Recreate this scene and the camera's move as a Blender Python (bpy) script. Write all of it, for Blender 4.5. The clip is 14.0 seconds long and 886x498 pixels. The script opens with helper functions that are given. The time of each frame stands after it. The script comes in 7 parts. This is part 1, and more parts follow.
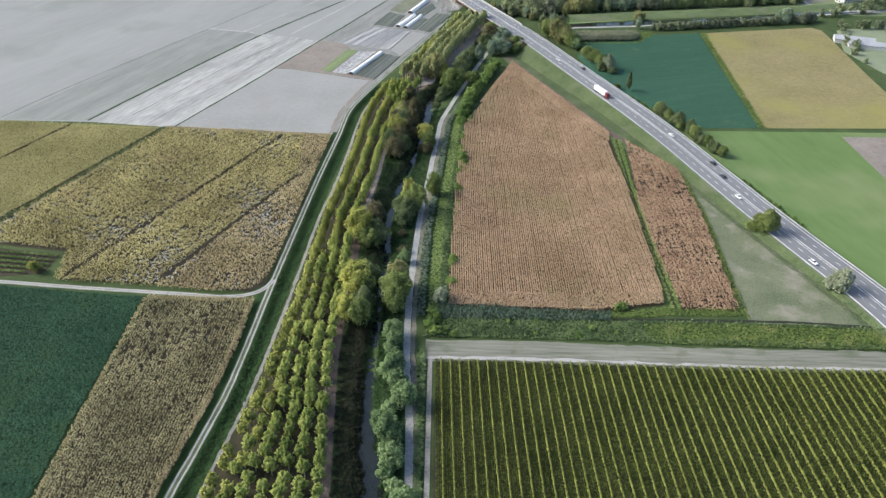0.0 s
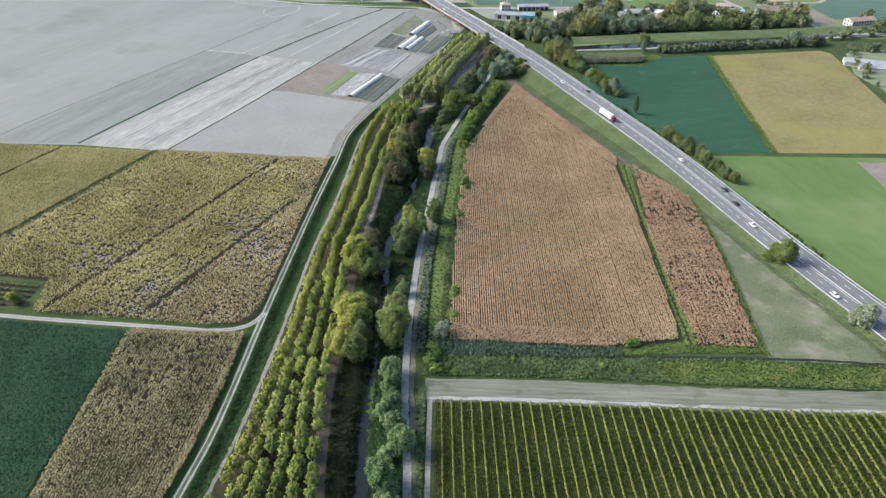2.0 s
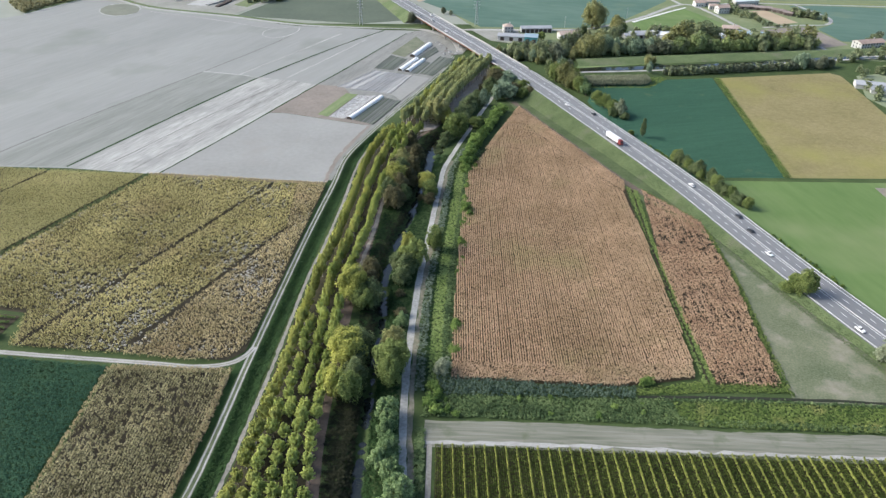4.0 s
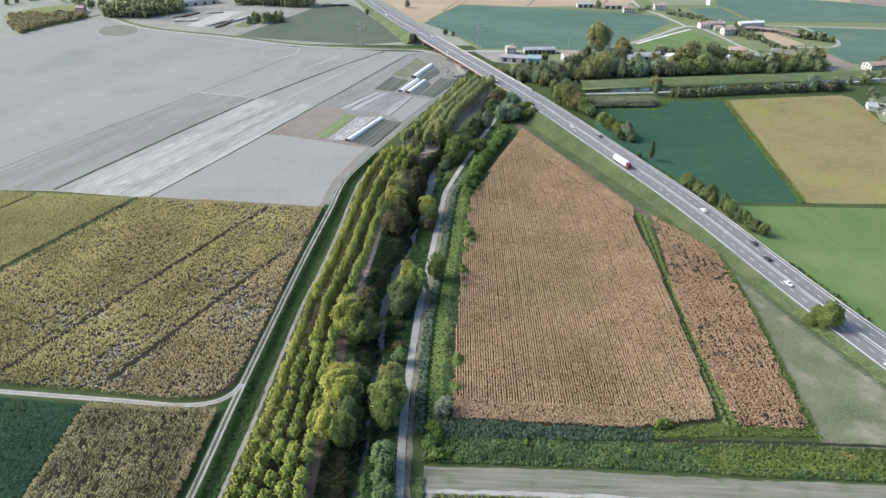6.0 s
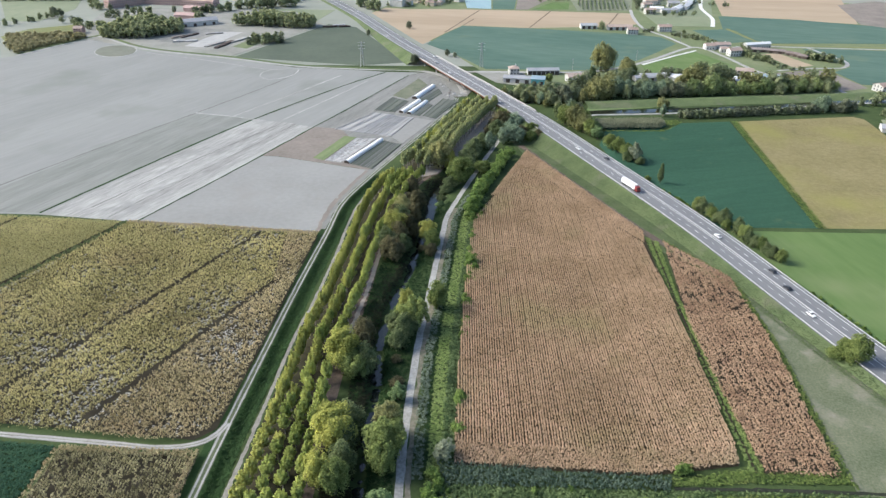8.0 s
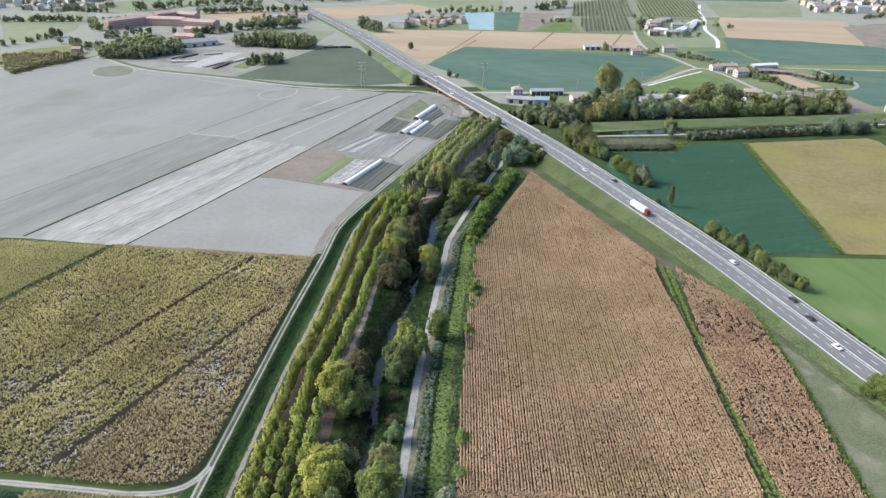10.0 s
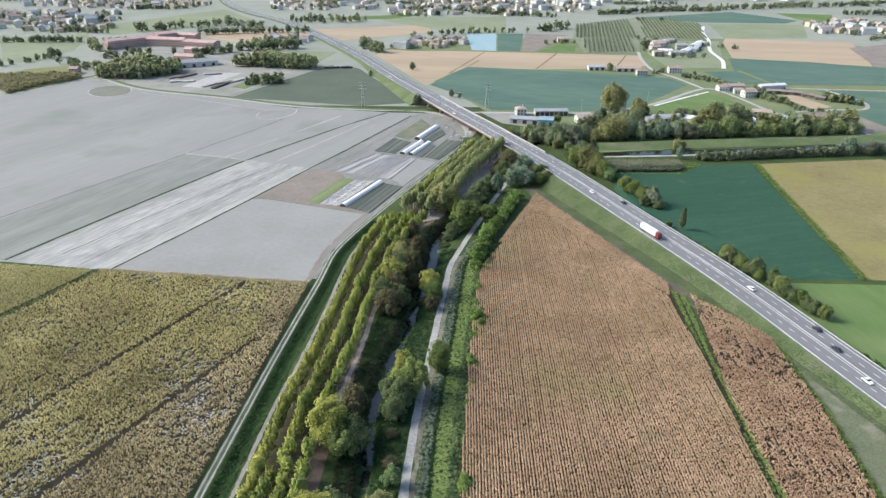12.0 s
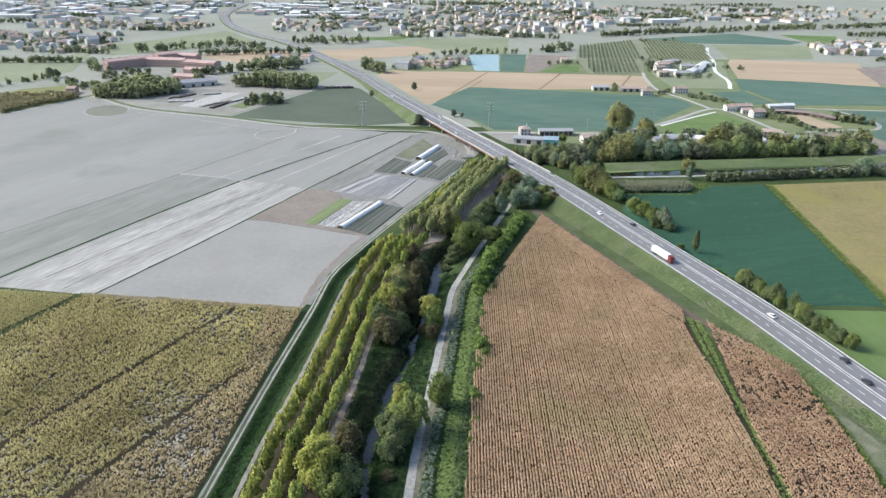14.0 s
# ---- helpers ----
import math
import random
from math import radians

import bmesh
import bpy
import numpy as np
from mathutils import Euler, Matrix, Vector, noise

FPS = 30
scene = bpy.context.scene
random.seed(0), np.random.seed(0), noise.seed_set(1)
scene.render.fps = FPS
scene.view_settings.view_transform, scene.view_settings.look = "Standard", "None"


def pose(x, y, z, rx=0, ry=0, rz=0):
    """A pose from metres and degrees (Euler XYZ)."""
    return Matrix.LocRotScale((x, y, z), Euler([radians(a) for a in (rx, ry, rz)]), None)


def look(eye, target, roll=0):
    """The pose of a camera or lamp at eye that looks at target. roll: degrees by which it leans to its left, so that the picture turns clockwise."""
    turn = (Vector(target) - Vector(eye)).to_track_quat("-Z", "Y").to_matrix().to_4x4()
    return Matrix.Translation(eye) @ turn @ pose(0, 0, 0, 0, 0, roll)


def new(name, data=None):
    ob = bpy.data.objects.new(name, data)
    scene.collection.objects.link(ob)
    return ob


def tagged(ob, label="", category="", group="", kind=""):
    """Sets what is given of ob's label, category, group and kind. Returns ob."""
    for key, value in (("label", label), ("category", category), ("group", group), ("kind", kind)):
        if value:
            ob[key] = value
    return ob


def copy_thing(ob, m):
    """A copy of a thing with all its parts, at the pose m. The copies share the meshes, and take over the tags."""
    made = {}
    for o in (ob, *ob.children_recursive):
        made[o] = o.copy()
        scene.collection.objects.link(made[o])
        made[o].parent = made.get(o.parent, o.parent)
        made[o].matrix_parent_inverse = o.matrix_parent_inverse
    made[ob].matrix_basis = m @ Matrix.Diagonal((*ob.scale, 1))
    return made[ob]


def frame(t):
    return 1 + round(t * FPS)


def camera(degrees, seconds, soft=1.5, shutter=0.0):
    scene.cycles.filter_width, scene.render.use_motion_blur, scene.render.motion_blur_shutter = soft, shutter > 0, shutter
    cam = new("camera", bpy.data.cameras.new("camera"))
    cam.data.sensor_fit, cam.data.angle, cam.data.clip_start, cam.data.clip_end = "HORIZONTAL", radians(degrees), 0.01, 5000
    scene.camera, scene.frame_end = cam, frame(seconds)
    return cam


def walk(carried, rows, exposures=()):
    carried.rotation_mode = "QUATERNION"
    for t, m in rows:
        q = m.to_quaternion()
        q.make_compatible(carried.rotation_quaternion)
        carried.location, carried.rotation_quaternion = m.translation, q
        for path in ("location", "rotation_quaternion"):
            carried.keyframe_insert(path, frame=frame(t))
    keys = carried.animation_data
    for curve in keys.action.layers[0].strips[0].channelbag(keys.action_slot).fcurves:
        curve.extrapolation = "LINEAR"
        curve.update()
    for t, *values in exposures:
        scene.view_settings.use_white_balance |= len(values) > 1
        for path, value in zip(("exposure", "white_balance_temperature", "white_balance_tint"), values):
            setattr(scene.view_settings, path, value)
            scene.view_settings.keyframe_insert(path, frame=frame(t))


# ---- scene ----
cam = camera(65.0, 14.0, soft=1.4)
PATH = [
    (0.0, (0.00, 0.00, 195.00), (0.00, 81.40, 136.92), 0.14),
    (0.5, (0.01, 3.93, 193.56), (-0.03, 85.77, 136.09), 0.16),
    (1.0, (0.01, 7.87, 192.11), (-0.07, 90.15, 135.26), 0.18),
    (1.5, (0.02, 11.84, 190.64), (-0.10, 94.54, 134.42), 0.20),
    (2.0, (0.03, 15.82, 189.17), (-0.14, 98.94, 133.57), 0.22),
    (2.5, (0.03, 19.82, 187.68), (-0.18, 103.36, 132.72), 0.24),
    (3.0, (0.04, 23.83, 186.19), (-0.22, 107.79, 131.86), 0.25),
    (3.5, (0.05, 27.86, 184.68), (-0.27, 112.23, 130.99), 0.27),
    (4.0, (0.06, 31.90, 183.17), (-0.31, 116.68, 130.12), 0.28),
    (4.5, (0.06, 35.96, 181.64), (-0.36, 121.13, 129.25), 0.30),
    (5.0, (0.07, 40.02, 180.11), (-0.41, 125.60, 128.37), 0.31),
    (5.5, (0.08, 44.10, 178.57), (-0.47, 130.06, 127.49), 0.32),
    (6.0, (0.08, 48.19, 177.03), (-0.52, 134.54, 126.60), 0.33),
    (6.5, (0.09, 52.28, 175.47), (-0.58, 139.02, 125.71), 0.34),
    (7.0, (0.10, 56.38, 173.91), (-0.64, 143.50, 124.82), 0.35),
    (7.5, (0.10, 60.49, 172.35), (-0.70, 147.98, 123.92), 0.36),
    (8.0, (0.11, 64.61, 170.78), (-0.76, 152.46, 123.02), 0.36),
    (8.5, (0.12, 68.73, 169.20), (-0.82, 156.95, 122.13), 0.37),
    (9.0, (0.12, 72.85, 167.62), (-0.89, 161.43, 121.23), 0.37),
    (9.5, (0.13, 76.98, 166.03), (-0.96, 165.91, 120.33), 0.38),
    (10.0, (0.14, 81.10, 164.44), (-1.03, 170.39, 119.43), 0.38),
    (10.5, (0.14, 85.23, 162.85), (-1.11, 174.86, 118.53), 0.38),
    (11.0, (0.15, 89.36, 161.26), (-1.18, 179.33, 117.63), 0.38),
    (11.5, (0.16, 93.49, 159.66), (-1.26, 183.80, 116.73), 0.38),
    (12.0, (0.17, 97.62, 158.06), (-1.34, 188.25, 115.83), 0.38),
    (12.5, (0.17, 101.74, 156.46), (-1.43, 192.70, 114.93), 0.38),
    (13.0, (0.18, 105.87, 154.86), (-1.51, 197.14, 114.04), 0.37),
    (13.5, (0.19, 109.98, 153.25), (-1.60, 201.57, 113.15), 0.37),
    (14.0, (0.19, 114.09, 151.65), (-1.69, 205.99, 112.26), 0.37),
]
walk(cam, [(t, look(eye, target, roll)) for t, eye, target, roll in PATH], [(0.0, 0.75, 6150, 8.5), (14.0, 0.76, 6150, 8.5)])

# ---- daylight: thin high cloud, a low soft sun ahead and to the left ----
SUN_AZ, SUN_EL = radians(-80), radians(36)      # azimuth from +y towards +x
world = bpy.data.worlds.new("sky")
scene.world = world
world.use_nodes = True
wn = world.node_tree
sky = wn.nodes.new("ShaderNodeTexSky")
sky.sky_type = "NISHITA"
sky.sun_disc = False
sky.sun_elevation, sky.sun_rotation = SUN_EL, SUN_AZ
sky.air_density, sky.dust_density, sky.ozone_density = 1.0, 3.0, 1.0
wn.nodes["Background"].inputs[1].default_value = 0.14
wn.links.new(sky.outputs[0], wn.nodes["Background"].inputs[0])
sun_data = bpy.data.lights.new("sun", "SUN")
sun_data.energy, sun_data.angle, sun_data.color = 2.6, radians(28), (1.0, 0.95, 0.86)
sun = new("sun", sun_data)
sun_dir = Vector((math.sin(SUN_AZ) * math.cos(SUN_EL), math.cos(SUN_AZ) * math.cos(SUN_EL), math.sin(SUN_EL)))
sun.matrix_world = look(sun_dir * 300, (0, 0, 0))

rng = np.random.default_rng(7)

# ---- materials ----


def material(name, dark, light, big=0.05, fine=1.5, rough=0.85, island=0.0, each=0.0, bump=0.0, through_light=0.0, third=None, stretch=None, metal=0.0, fine_amount=0.35):
    """Two colours mixed by noise at two scales in metres; island and each vary single leaves and single things; third is a patchy colour."""
    m = bpy.data.materials.new(name)
    m.use_nodes = True
    nt = m.node_tree
    n, l = nt.nodes, nt.links
    bsdf = n["Principled BSDF"]
    bsdf.inputs["Roughness"].default_value = rough
    bsdf.inputs["Metallic"].default_value = metal
    if "Specular IOR Level" in bsdf.inputs:
        bsdf.inputs["Specular IOR Level"].default_value = 0.5 if rough < 0.7 else 0.12
    geo = n.new("ShaderNodeNewGeometry")
    vec = geo.outputs["Position"]
    if stretch:
        mp = n.new("ShaderNodeMapping")
        mp.vector_type = "TEXTURE"
        mp.inputs["Rotation"].default_value = (0, 0, stretch[0])
        mp.inputs["Scale"].default_value = (stretch[1], stretch[2], 1)
        l.new(vec, mp.inputs[0])
        vec = mp.outputs[0]

    def noise_node(scale, detail, source):
        t = n.new("ShaderNodeTexNoise")
        t.inputs["Scale"].default_value = scale
        t.inputs["Detail"].default_value = detail
        t.inputs["Roughness"].default_value = 0.6
        l.new(source, t.inputs["Vector"])
        return t.outputs[0]

    def maths(op, a, b, clamp=False):
        k = n.new("ShaderNodeMath")
        k.operation, k.use_clamp = op, clamp
        for i, v in enumerate((a, b)):
            if isinstance(v, (int, float)):
                k.inputs[i].default_value = v
            else:
                l.new(v, k.inputs[i])
        return k.outputs[0]

    def mix(fac, a, b):
        k = n.new("ShaderNodeMix")
        k.data_type = "RGBA"
        l.new(fac, k.inputs["Factor"])
        for i, v in (("A", a), ("B", b)):
            sock = [s for s in k.inputs if s.name == i and s.type == "RGBA"][0]
            if isinstance(v, tuple):
                sock.default_value = (*v, 1)
            else:
                l.new(v, sock)
        return [s for s in k.outputs if s.type == "RGBA"][0]

    a = noise_node(big, 4, vec)
    b = noise_node(fine, 3, vec)
    f = maths("ADD", maths("MULTIPLY", maths("SUBTRACT", a, 0.5), 1.6), 0.5)
    f = maths("ADD", f, maths("MULTIPLY", maths("SUBTRACT", b, 0.5), fine_amount * 2.5))
    if island:
        f = maths("ADD", f, maths("MULTIPLY", maths("SUBTRACT", geo.outputs["Random Per Island"], 0.5), island))
    if each:
        info = n.new("ShaderNodeObjectInfo")
        f = maths("ADD", f, maths("MULTIPLY", maths("SUBTRACT", info.outputs["Random"], 0.5), each))
    f = maths("ADD", f, 0.0, True)
    colour = mix(f, dark, light)
    if third:
        c = noise_node(third[1], 3, geo.outputs["Position"])
        g = maths("MULTIPLY", maths("SUBTRACT", c, third[2]), third[3] if len(third) > 3 else 6.0, True)
        colour = mix(g, colour, third[0])
    l.new(colour, bsdf.inputs["Base Color"])
    if bump:
        bp = n.new("ShaderNodeBump")
        bp.inputs["Strength"].default_value = 0.6
        bp.inputs["Distance"].default_value = bump
        l.new(b, bp.inputs["Height"])
        l.new(bp.outputs[0], bsdf.inputs["Normal"])
    if through_light:
        tr = n.new("ShaderNodeBsdfTranslucent")
        l.new(colour, tr.inputs[0])
        mx = n.new("ShaderNodeMixShader")
        mx.inputs[0].default_value = through_light
        l.new(bsdf.outputs[0], mx.inputs[1])
        l.new(tr.outputs[0], mx.inputs[2])
        l.new(mx.outputs[0], n["Material Output"].inputs[0])
    return m


M = {}
M["grass"] = material("rough_grass", (0.03, 0.05, 0.018), (0.075, 0.105, 0.038), 0.06, 0.8, bump=0.2, third=((0.11, 0.105, 0.058), 0.03, 0.64))
M["meadow"] = material("mown_meadow", (0.078, 0.135, 0.042), (0.145, 0.205, 0.075), 0.02, 0.2, bump=0.1, stretch=(radians(12), 1, 5), third=((0.18, 0.215, 0.10), 0.014, 0.5, 4))
# bramble brown is lowered further to include the shade of riverside trees
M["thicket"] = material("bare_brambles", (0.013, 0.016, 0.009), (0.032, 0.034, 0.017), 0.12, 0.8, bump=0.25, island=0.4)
# bank green is set very dark, riverside tree shade included
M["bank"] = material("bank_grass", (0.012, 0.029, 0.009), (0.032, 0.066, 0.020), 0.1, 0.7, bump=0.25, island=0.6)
M["verge"] = material("verge_grass", (0.068, 0.100, 0.044), (0.138, 0.172, 0.080), 0.07, 0.5, bump=0.2, third=((0.16, 0.155, 0.11), 0.05, 0.56, 4), island=0.5)
# far ground is lifted and greyed to carry distance haze
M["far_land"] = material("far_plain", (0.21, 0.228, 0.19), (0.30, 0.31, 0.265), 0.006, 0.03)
# soil kept near black: the shadow between plants is in its colour
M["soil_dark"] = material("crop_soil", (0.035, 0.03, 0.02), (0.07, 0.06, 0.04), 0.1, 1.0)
M["soil_grey"] = material("pale_tilled_soil", (0.212, 0.217, 0.205), (0.285, 0.288, 0.272), 0.01, 0.25, stretch=(radians(-24), 0.8, 8), fine_amount=0.4, third=((0.195, 0.205, 0.183), 0.012, 0.54, 4))
M["soil_flat"] = material("rolled_soil", (0.232, 0.232, 0.219), (0.297, 0.296, 0.28), 0.02, 0.35, fine_amount=0.45, third=((0.255, 0.247, 0.23), 0.03, 0.55, 4))
M["soil_white"] = material("dry_pale_soil", (0.215, 0.213, 0.20), (0.435, 0.43, 0.405), 0.04, 0.5, stretch=(radians(-23), 0.5, 7.0), fine_amount=0.8, third=((0.235, 0.238, 0.225), 0.03, 0.57, 5))
M["soil_damp"] = material("damp_soil_strip", (0.165, 0.173, 0.155), (0.265, 0.27, 0.25), 0.04, 0.3, stretch=(radians(-23), 0.5, 6), fine_amount=0.5, third=((0.24, 0.243, 0.228), 0.02, 0.5, 4))
M["soil_brown"] = material("brown_soil", (0.17, 0.15, 0.13), (0.27, 0.235, 0.205), 0.05, 0.4)
M["garden_soil"] = material("garden_soil", (0.165, 0.168, 0.155), (0.265, 0.262, 0.245), 0.05, 0.5, stretch=(radians(-22), 0.7, 5), fine_amount=0.7)
M["gravel"] = material("pale_gravel", (0.25, 0.245, 0.23), (0.43, 0.425, 0.405), 0.12, 1.2, fine_amount=0.5)
M["gravel_grey"] = material("grey_dirt_strip", (0.17, 0.162, 0.14), (0.31, 0.295, 0.265), 0.15, 1.2, fine_amount=0.7)
# floor darkened to paint the shade between the ripe maize rows
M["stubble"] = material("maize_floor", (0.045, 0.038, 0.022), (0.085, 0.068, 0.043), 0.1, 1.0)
M["river_gravel"] = material("river_track_gravel", (0.245, 0.24, 0.222), (0.43, 0.425, 0.395), 0.1, 0.9, fine_amount=0.8)
# grove leaves are lightened for the haze in front of them
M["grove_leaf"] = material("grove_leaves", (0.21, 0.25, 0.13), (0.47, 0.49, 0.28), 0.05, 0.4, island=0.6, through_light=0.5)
M["farm_dirt"] = material("farm_road_earth", (0.115, 0.122, 0.09), (0.245, 0.24, 0.20), 0.1, 0.5, stretch=(radians(-2), 12, 0.7), fine_amount=0.8, third=((0.10, 0.12, 0.068), 0.12, 0.54, 4))
# litter colour is darkened to hold the shade between the poplar crowns
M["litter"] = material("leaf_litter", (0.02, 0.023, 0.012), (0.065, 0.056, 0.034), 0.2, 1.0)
M["reed"] = material("reed_leaves", (0.20, 0.215, 0.13), (0.37, 0.38, 0.25), 0.1, 0.5, island=0.6, through_light=0.25)
M["willow_pale"] = material("pale_willow_leaves", (0.17, 0.20, 0.125), (0.37, 0.40, 0.27), 0.1, 0.5, island=0.8, through_light=0.3)
M["scrub"] = material("grey_green_scrub", (0.085, 0.115, 0.085), (0.23, 0.275, 0.20), 0.1, 0.5, island=0.9, through_light=0.25)
M["dirt"] = material("trodden_dirt", (0.095, 0.072, 0.058), (0.19, 0.15, 0.122), 0.1, 0.8, third=((0.065, 0.06, 0.04), 0.15, 0.55, 5))
M["verge_earth"] = material("verge_earth", (0.11, 0.115, 0.075), (0.25, 0.225, 0.18), 0.12, 0.6, fine_amount=0.9)
M["poplar_earth"] = material("poplar_floor_earth", (0.20, 0.18, 0.155), (0.36, 0.325, 0.29), 0.1, 0.6, fine_amount=0.6)
M["pale_grass"] = material("worn_pale_grass", (0.085, 0.11, 0.06), (0.18, 0.185, 0.12), 0.05, 1.2, bump=0.1, third=((0.30, 0.27, 0.225), 0.06, 0.5, 3.5), fine_amount=0.8)
M["asphalt"] = material("asphalt", (0.155, 0.158, 0.163), (0.22, 0.223, 0.228), 0.03, 0.4, stretch=(radians(21), 0.6, 8.0), rough=0.8)
M["line"] = material("road_paint", (0.6, 0.6, 0.58), (0.8, 0.8, 0.78), 0.3, 2.0, rough=0.6)
M["concrete"] = material("concrete", (0.30, 0.30, 0.29), (0.45, 0.44, 0.42), 0.2, 1.5)
M["steel"] = material("galvanised_steel", (0.35, 0.36, 0.37), (0.5, 0.51, 0.52), 0.5, 3, rough=0.5, metal=0.6)
M["corn_ripe"] = material("ripe_maize", (0.365, 0.26, 0.155), (0.67, 0.49, 0.33), 0.03, 0.35, island=0.3, through_light=0.25, third=((0.42, 0.385, 0.19), 0.018, 0.52, 3), fine_amount=0.6)
M["corn_red"] = material("dry_red_maize", (0.29, 0.18, 0.115), (0.62, 0.45, 0.295), 0.05, 0.3, island=0.35, through_light=0.2, third=((0.22, 0.125, 0.085), 0.05, 0.6, 6))
M["corn_yellow"] = material("yellowing_maize", (0.25, 0.22, 0.085), (0.82, 0.735, 0.355), 0.03, 0.5, island=0.8, through_light=0.25, third=((0.68, 0.54, 0.30), 0.02, 0.54, 3))
M["corn_tan"] = material("tan_maize", (0.27, 0.22, 0.105), (0.82, 0.70, 0.415), 0.04, 0.5, island=0.8, through_light=0.25, third=((0.68, 0.53, 0.32), 0.03, 0.54, 4))
M["corn_smooth"] = material("even_yellow_maize", (0.36, 0.33, 0.135), (0.70, 0.64, 0.31), 0.02, 0.4, island=0.5, through_light=0.25)
M["corn_brown"] = material("brown_green_maize", (0.14, 0.13, 0.06), (0.70, 0.635, 0.36), 0.05, 0.5, island=0.9, through_light=0.25, third=((0.56, 0.47, 0.28), 0.03, 0.58, 4))
M["corn_dead"] = material("dead_pale_maize", (0.46, 0.45, 0.40), (0.78, 0.76, 0.69), 0.1, 0.8, island=0.9, through_light=0.2)
M["corn_edge"] = material("pale_straw_maize", (0.34, 0.275, 0.15), (0.57, 0.465, 0.27), 0.1, 0.8, island=0.6, through_light=0.25)
M["seed_low"] = material("green_maize", (0.03, 0.05, 0.009), (0.115, 0.145, 0.032), 0.05, 0.6, island=0.9, through_light=0.25)
M["seed_tall"] = material("tasselled_maize", (0.13, 0.155, 0.035), (0.33, 0.35, 0.09), 0.08, 0.8, island=0.7, through_light=0.3)
M["soy"] = material("soybean", (0.022, 0.060, 0.036), (0.056, 0.120, 0.065), 0.04, 0.4, island=0.8, through_light=0.15, third=((0.045, 0.08, 0.03), 0.04, 0.56, 4))
M["soy_r"] = material("soybean_far", (0.034, 0.088, 0.056), (0.056, 0.128, 0.080), 0.02, 0.3, island=0.3, stretch=(radians(15), 8, 1), third=((0.12, 0.155, 0.08), 0.05, 0.63, 5))
M["gold"] = material("ripening_soybean", (0.205, 0.183, 0.082), (0.33, 0.28, 0.148), 0.02, 0.25, island=0.4, third=((0.295, 0.28, 0.09), 0.011, 0.5, 4))
M["weeds"] = material("weeds", (0.055, 0.095, 0.038), (0.19, 0.25, 0.105), 0.12, 0.4, island=0.9, through_light=0.25, third=((0.045, 0.075, 0.035), 0.09, 0.52, 6))
M["grass_bright"] = material("bright_strip_grass", (0.12, 0.18, 0.05), (0.27, 0.34, 0.115), 0.08, 0.5, island=0.7, through_light=0.25)
M["reed_blue"] = material("blue_green_reeds", (0.05, 0.085, 0.06), (0.15, 0.20, 0.145), 0.15, 0.6, island=0.9, through_light=0.25)
M["ditch_mud"] = material("dark_mud", (0.02, 0.025, 0.018), (0.04, 0.042, 0.03), 0.2, 1.0)
M["weeds_yellow"] = material("yellow_green_weeds", (0.065, 0.11, 0.03), (0.21, 0.27, 0.075), 0.1, 0.6, island=0.8, through_light=0.25, third=((0.27, 0.28, 0.10), 0.08, 0.55, 6))
M["poplar_leaf"] = material("poplar_leaves", (0.17, 0.23, 0.055), (0.62, 0.66, 0.20), 0.03, 0.5, island=0.6, each=0.35, through_light=0.3)
# far block leaves: poplar colour paled and dulled by painted haze
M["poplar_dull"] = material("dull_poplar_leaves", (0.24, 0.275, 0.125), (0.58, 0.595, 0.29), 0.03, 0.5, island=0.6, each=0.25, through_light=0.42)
# brighter yellow copy of the poplar leaves, sunlight painted in
M["poplar_yellow"] = material("yellowing_poplar_leaves", (0.24, 0.27, 0.07), (0.66, 0.655, 0.20), 0.05, 0.5, island=0.6, each=0.35, through_light=0.3)
M["leaf"] = material("tree_leaves", (0.08, 0.12, 0.037), (0.27, 0.32, 0.105), 0.08, 0.6, island=0.7, each=0.5, through_light=0.3)
# deep green, also used to paint the shaded parts of brighter crowns
M["leaf_deep"] = material("deep_green_leaves", (0.07, 0.105, 0.045), (0.22, 0.26, 0.12), 0.1, 0.6, island=0.7, through_light=0.35)
M["leaf_yellow"] = material("autumn_leaves", (0.13, 0.155, 0.04), (0.45, 0.45, 0.125), 0.08, 0.5, island=0.6, each=0.4, through_light=0.35)
M["leaf_gold"] = material("yellow_green_leaves", (0.155, 0.18, 0.042), (0.53, 0.53, 0.14), 0.08, 0.5, island=0.6, each=0.3, through_light=0.3)
M["leaf_bright"] = material("bright_shrub_leaves", (0.08, 0.14, 0.035), (0.25, 0.34, 0.095), 0.1, 0.6, island=0.7, each=0.5, through_light=0.3)
M["leaf_grey"] = material("willow_leaves", (0.075, 0.13, 0.055), (0.28, 0.37, 0.165), 0.1, 0.6, island=0.8, each=0.6, through_light=0.3)
M["leaf_blue"] = material("blue_green_leaves", (0.12, 0.175, 0.115), (0.34, 0.42, 0.28), 0.1, 0.6, island=0.8, each=0.4, through_light=0.35)
M["leaf_dark"] = material("shaded_scrub_leaves", (0.05, 0.052, 0.03), (0.19, 0.172, 0.085), 0.1, 0.6, island=0.8, each=0.5, through_light=0.25)
# far, hedge and olive leaves: base colours raised and greyed to imitate haze
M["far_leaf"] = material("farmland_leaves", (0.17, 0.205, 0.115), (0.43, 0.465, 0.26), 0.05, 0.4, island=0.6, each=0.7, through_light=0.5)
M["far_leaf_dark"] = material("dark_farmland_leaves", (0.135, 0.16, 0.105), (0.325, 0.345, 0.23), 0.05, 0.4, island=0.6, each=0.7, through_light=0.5)
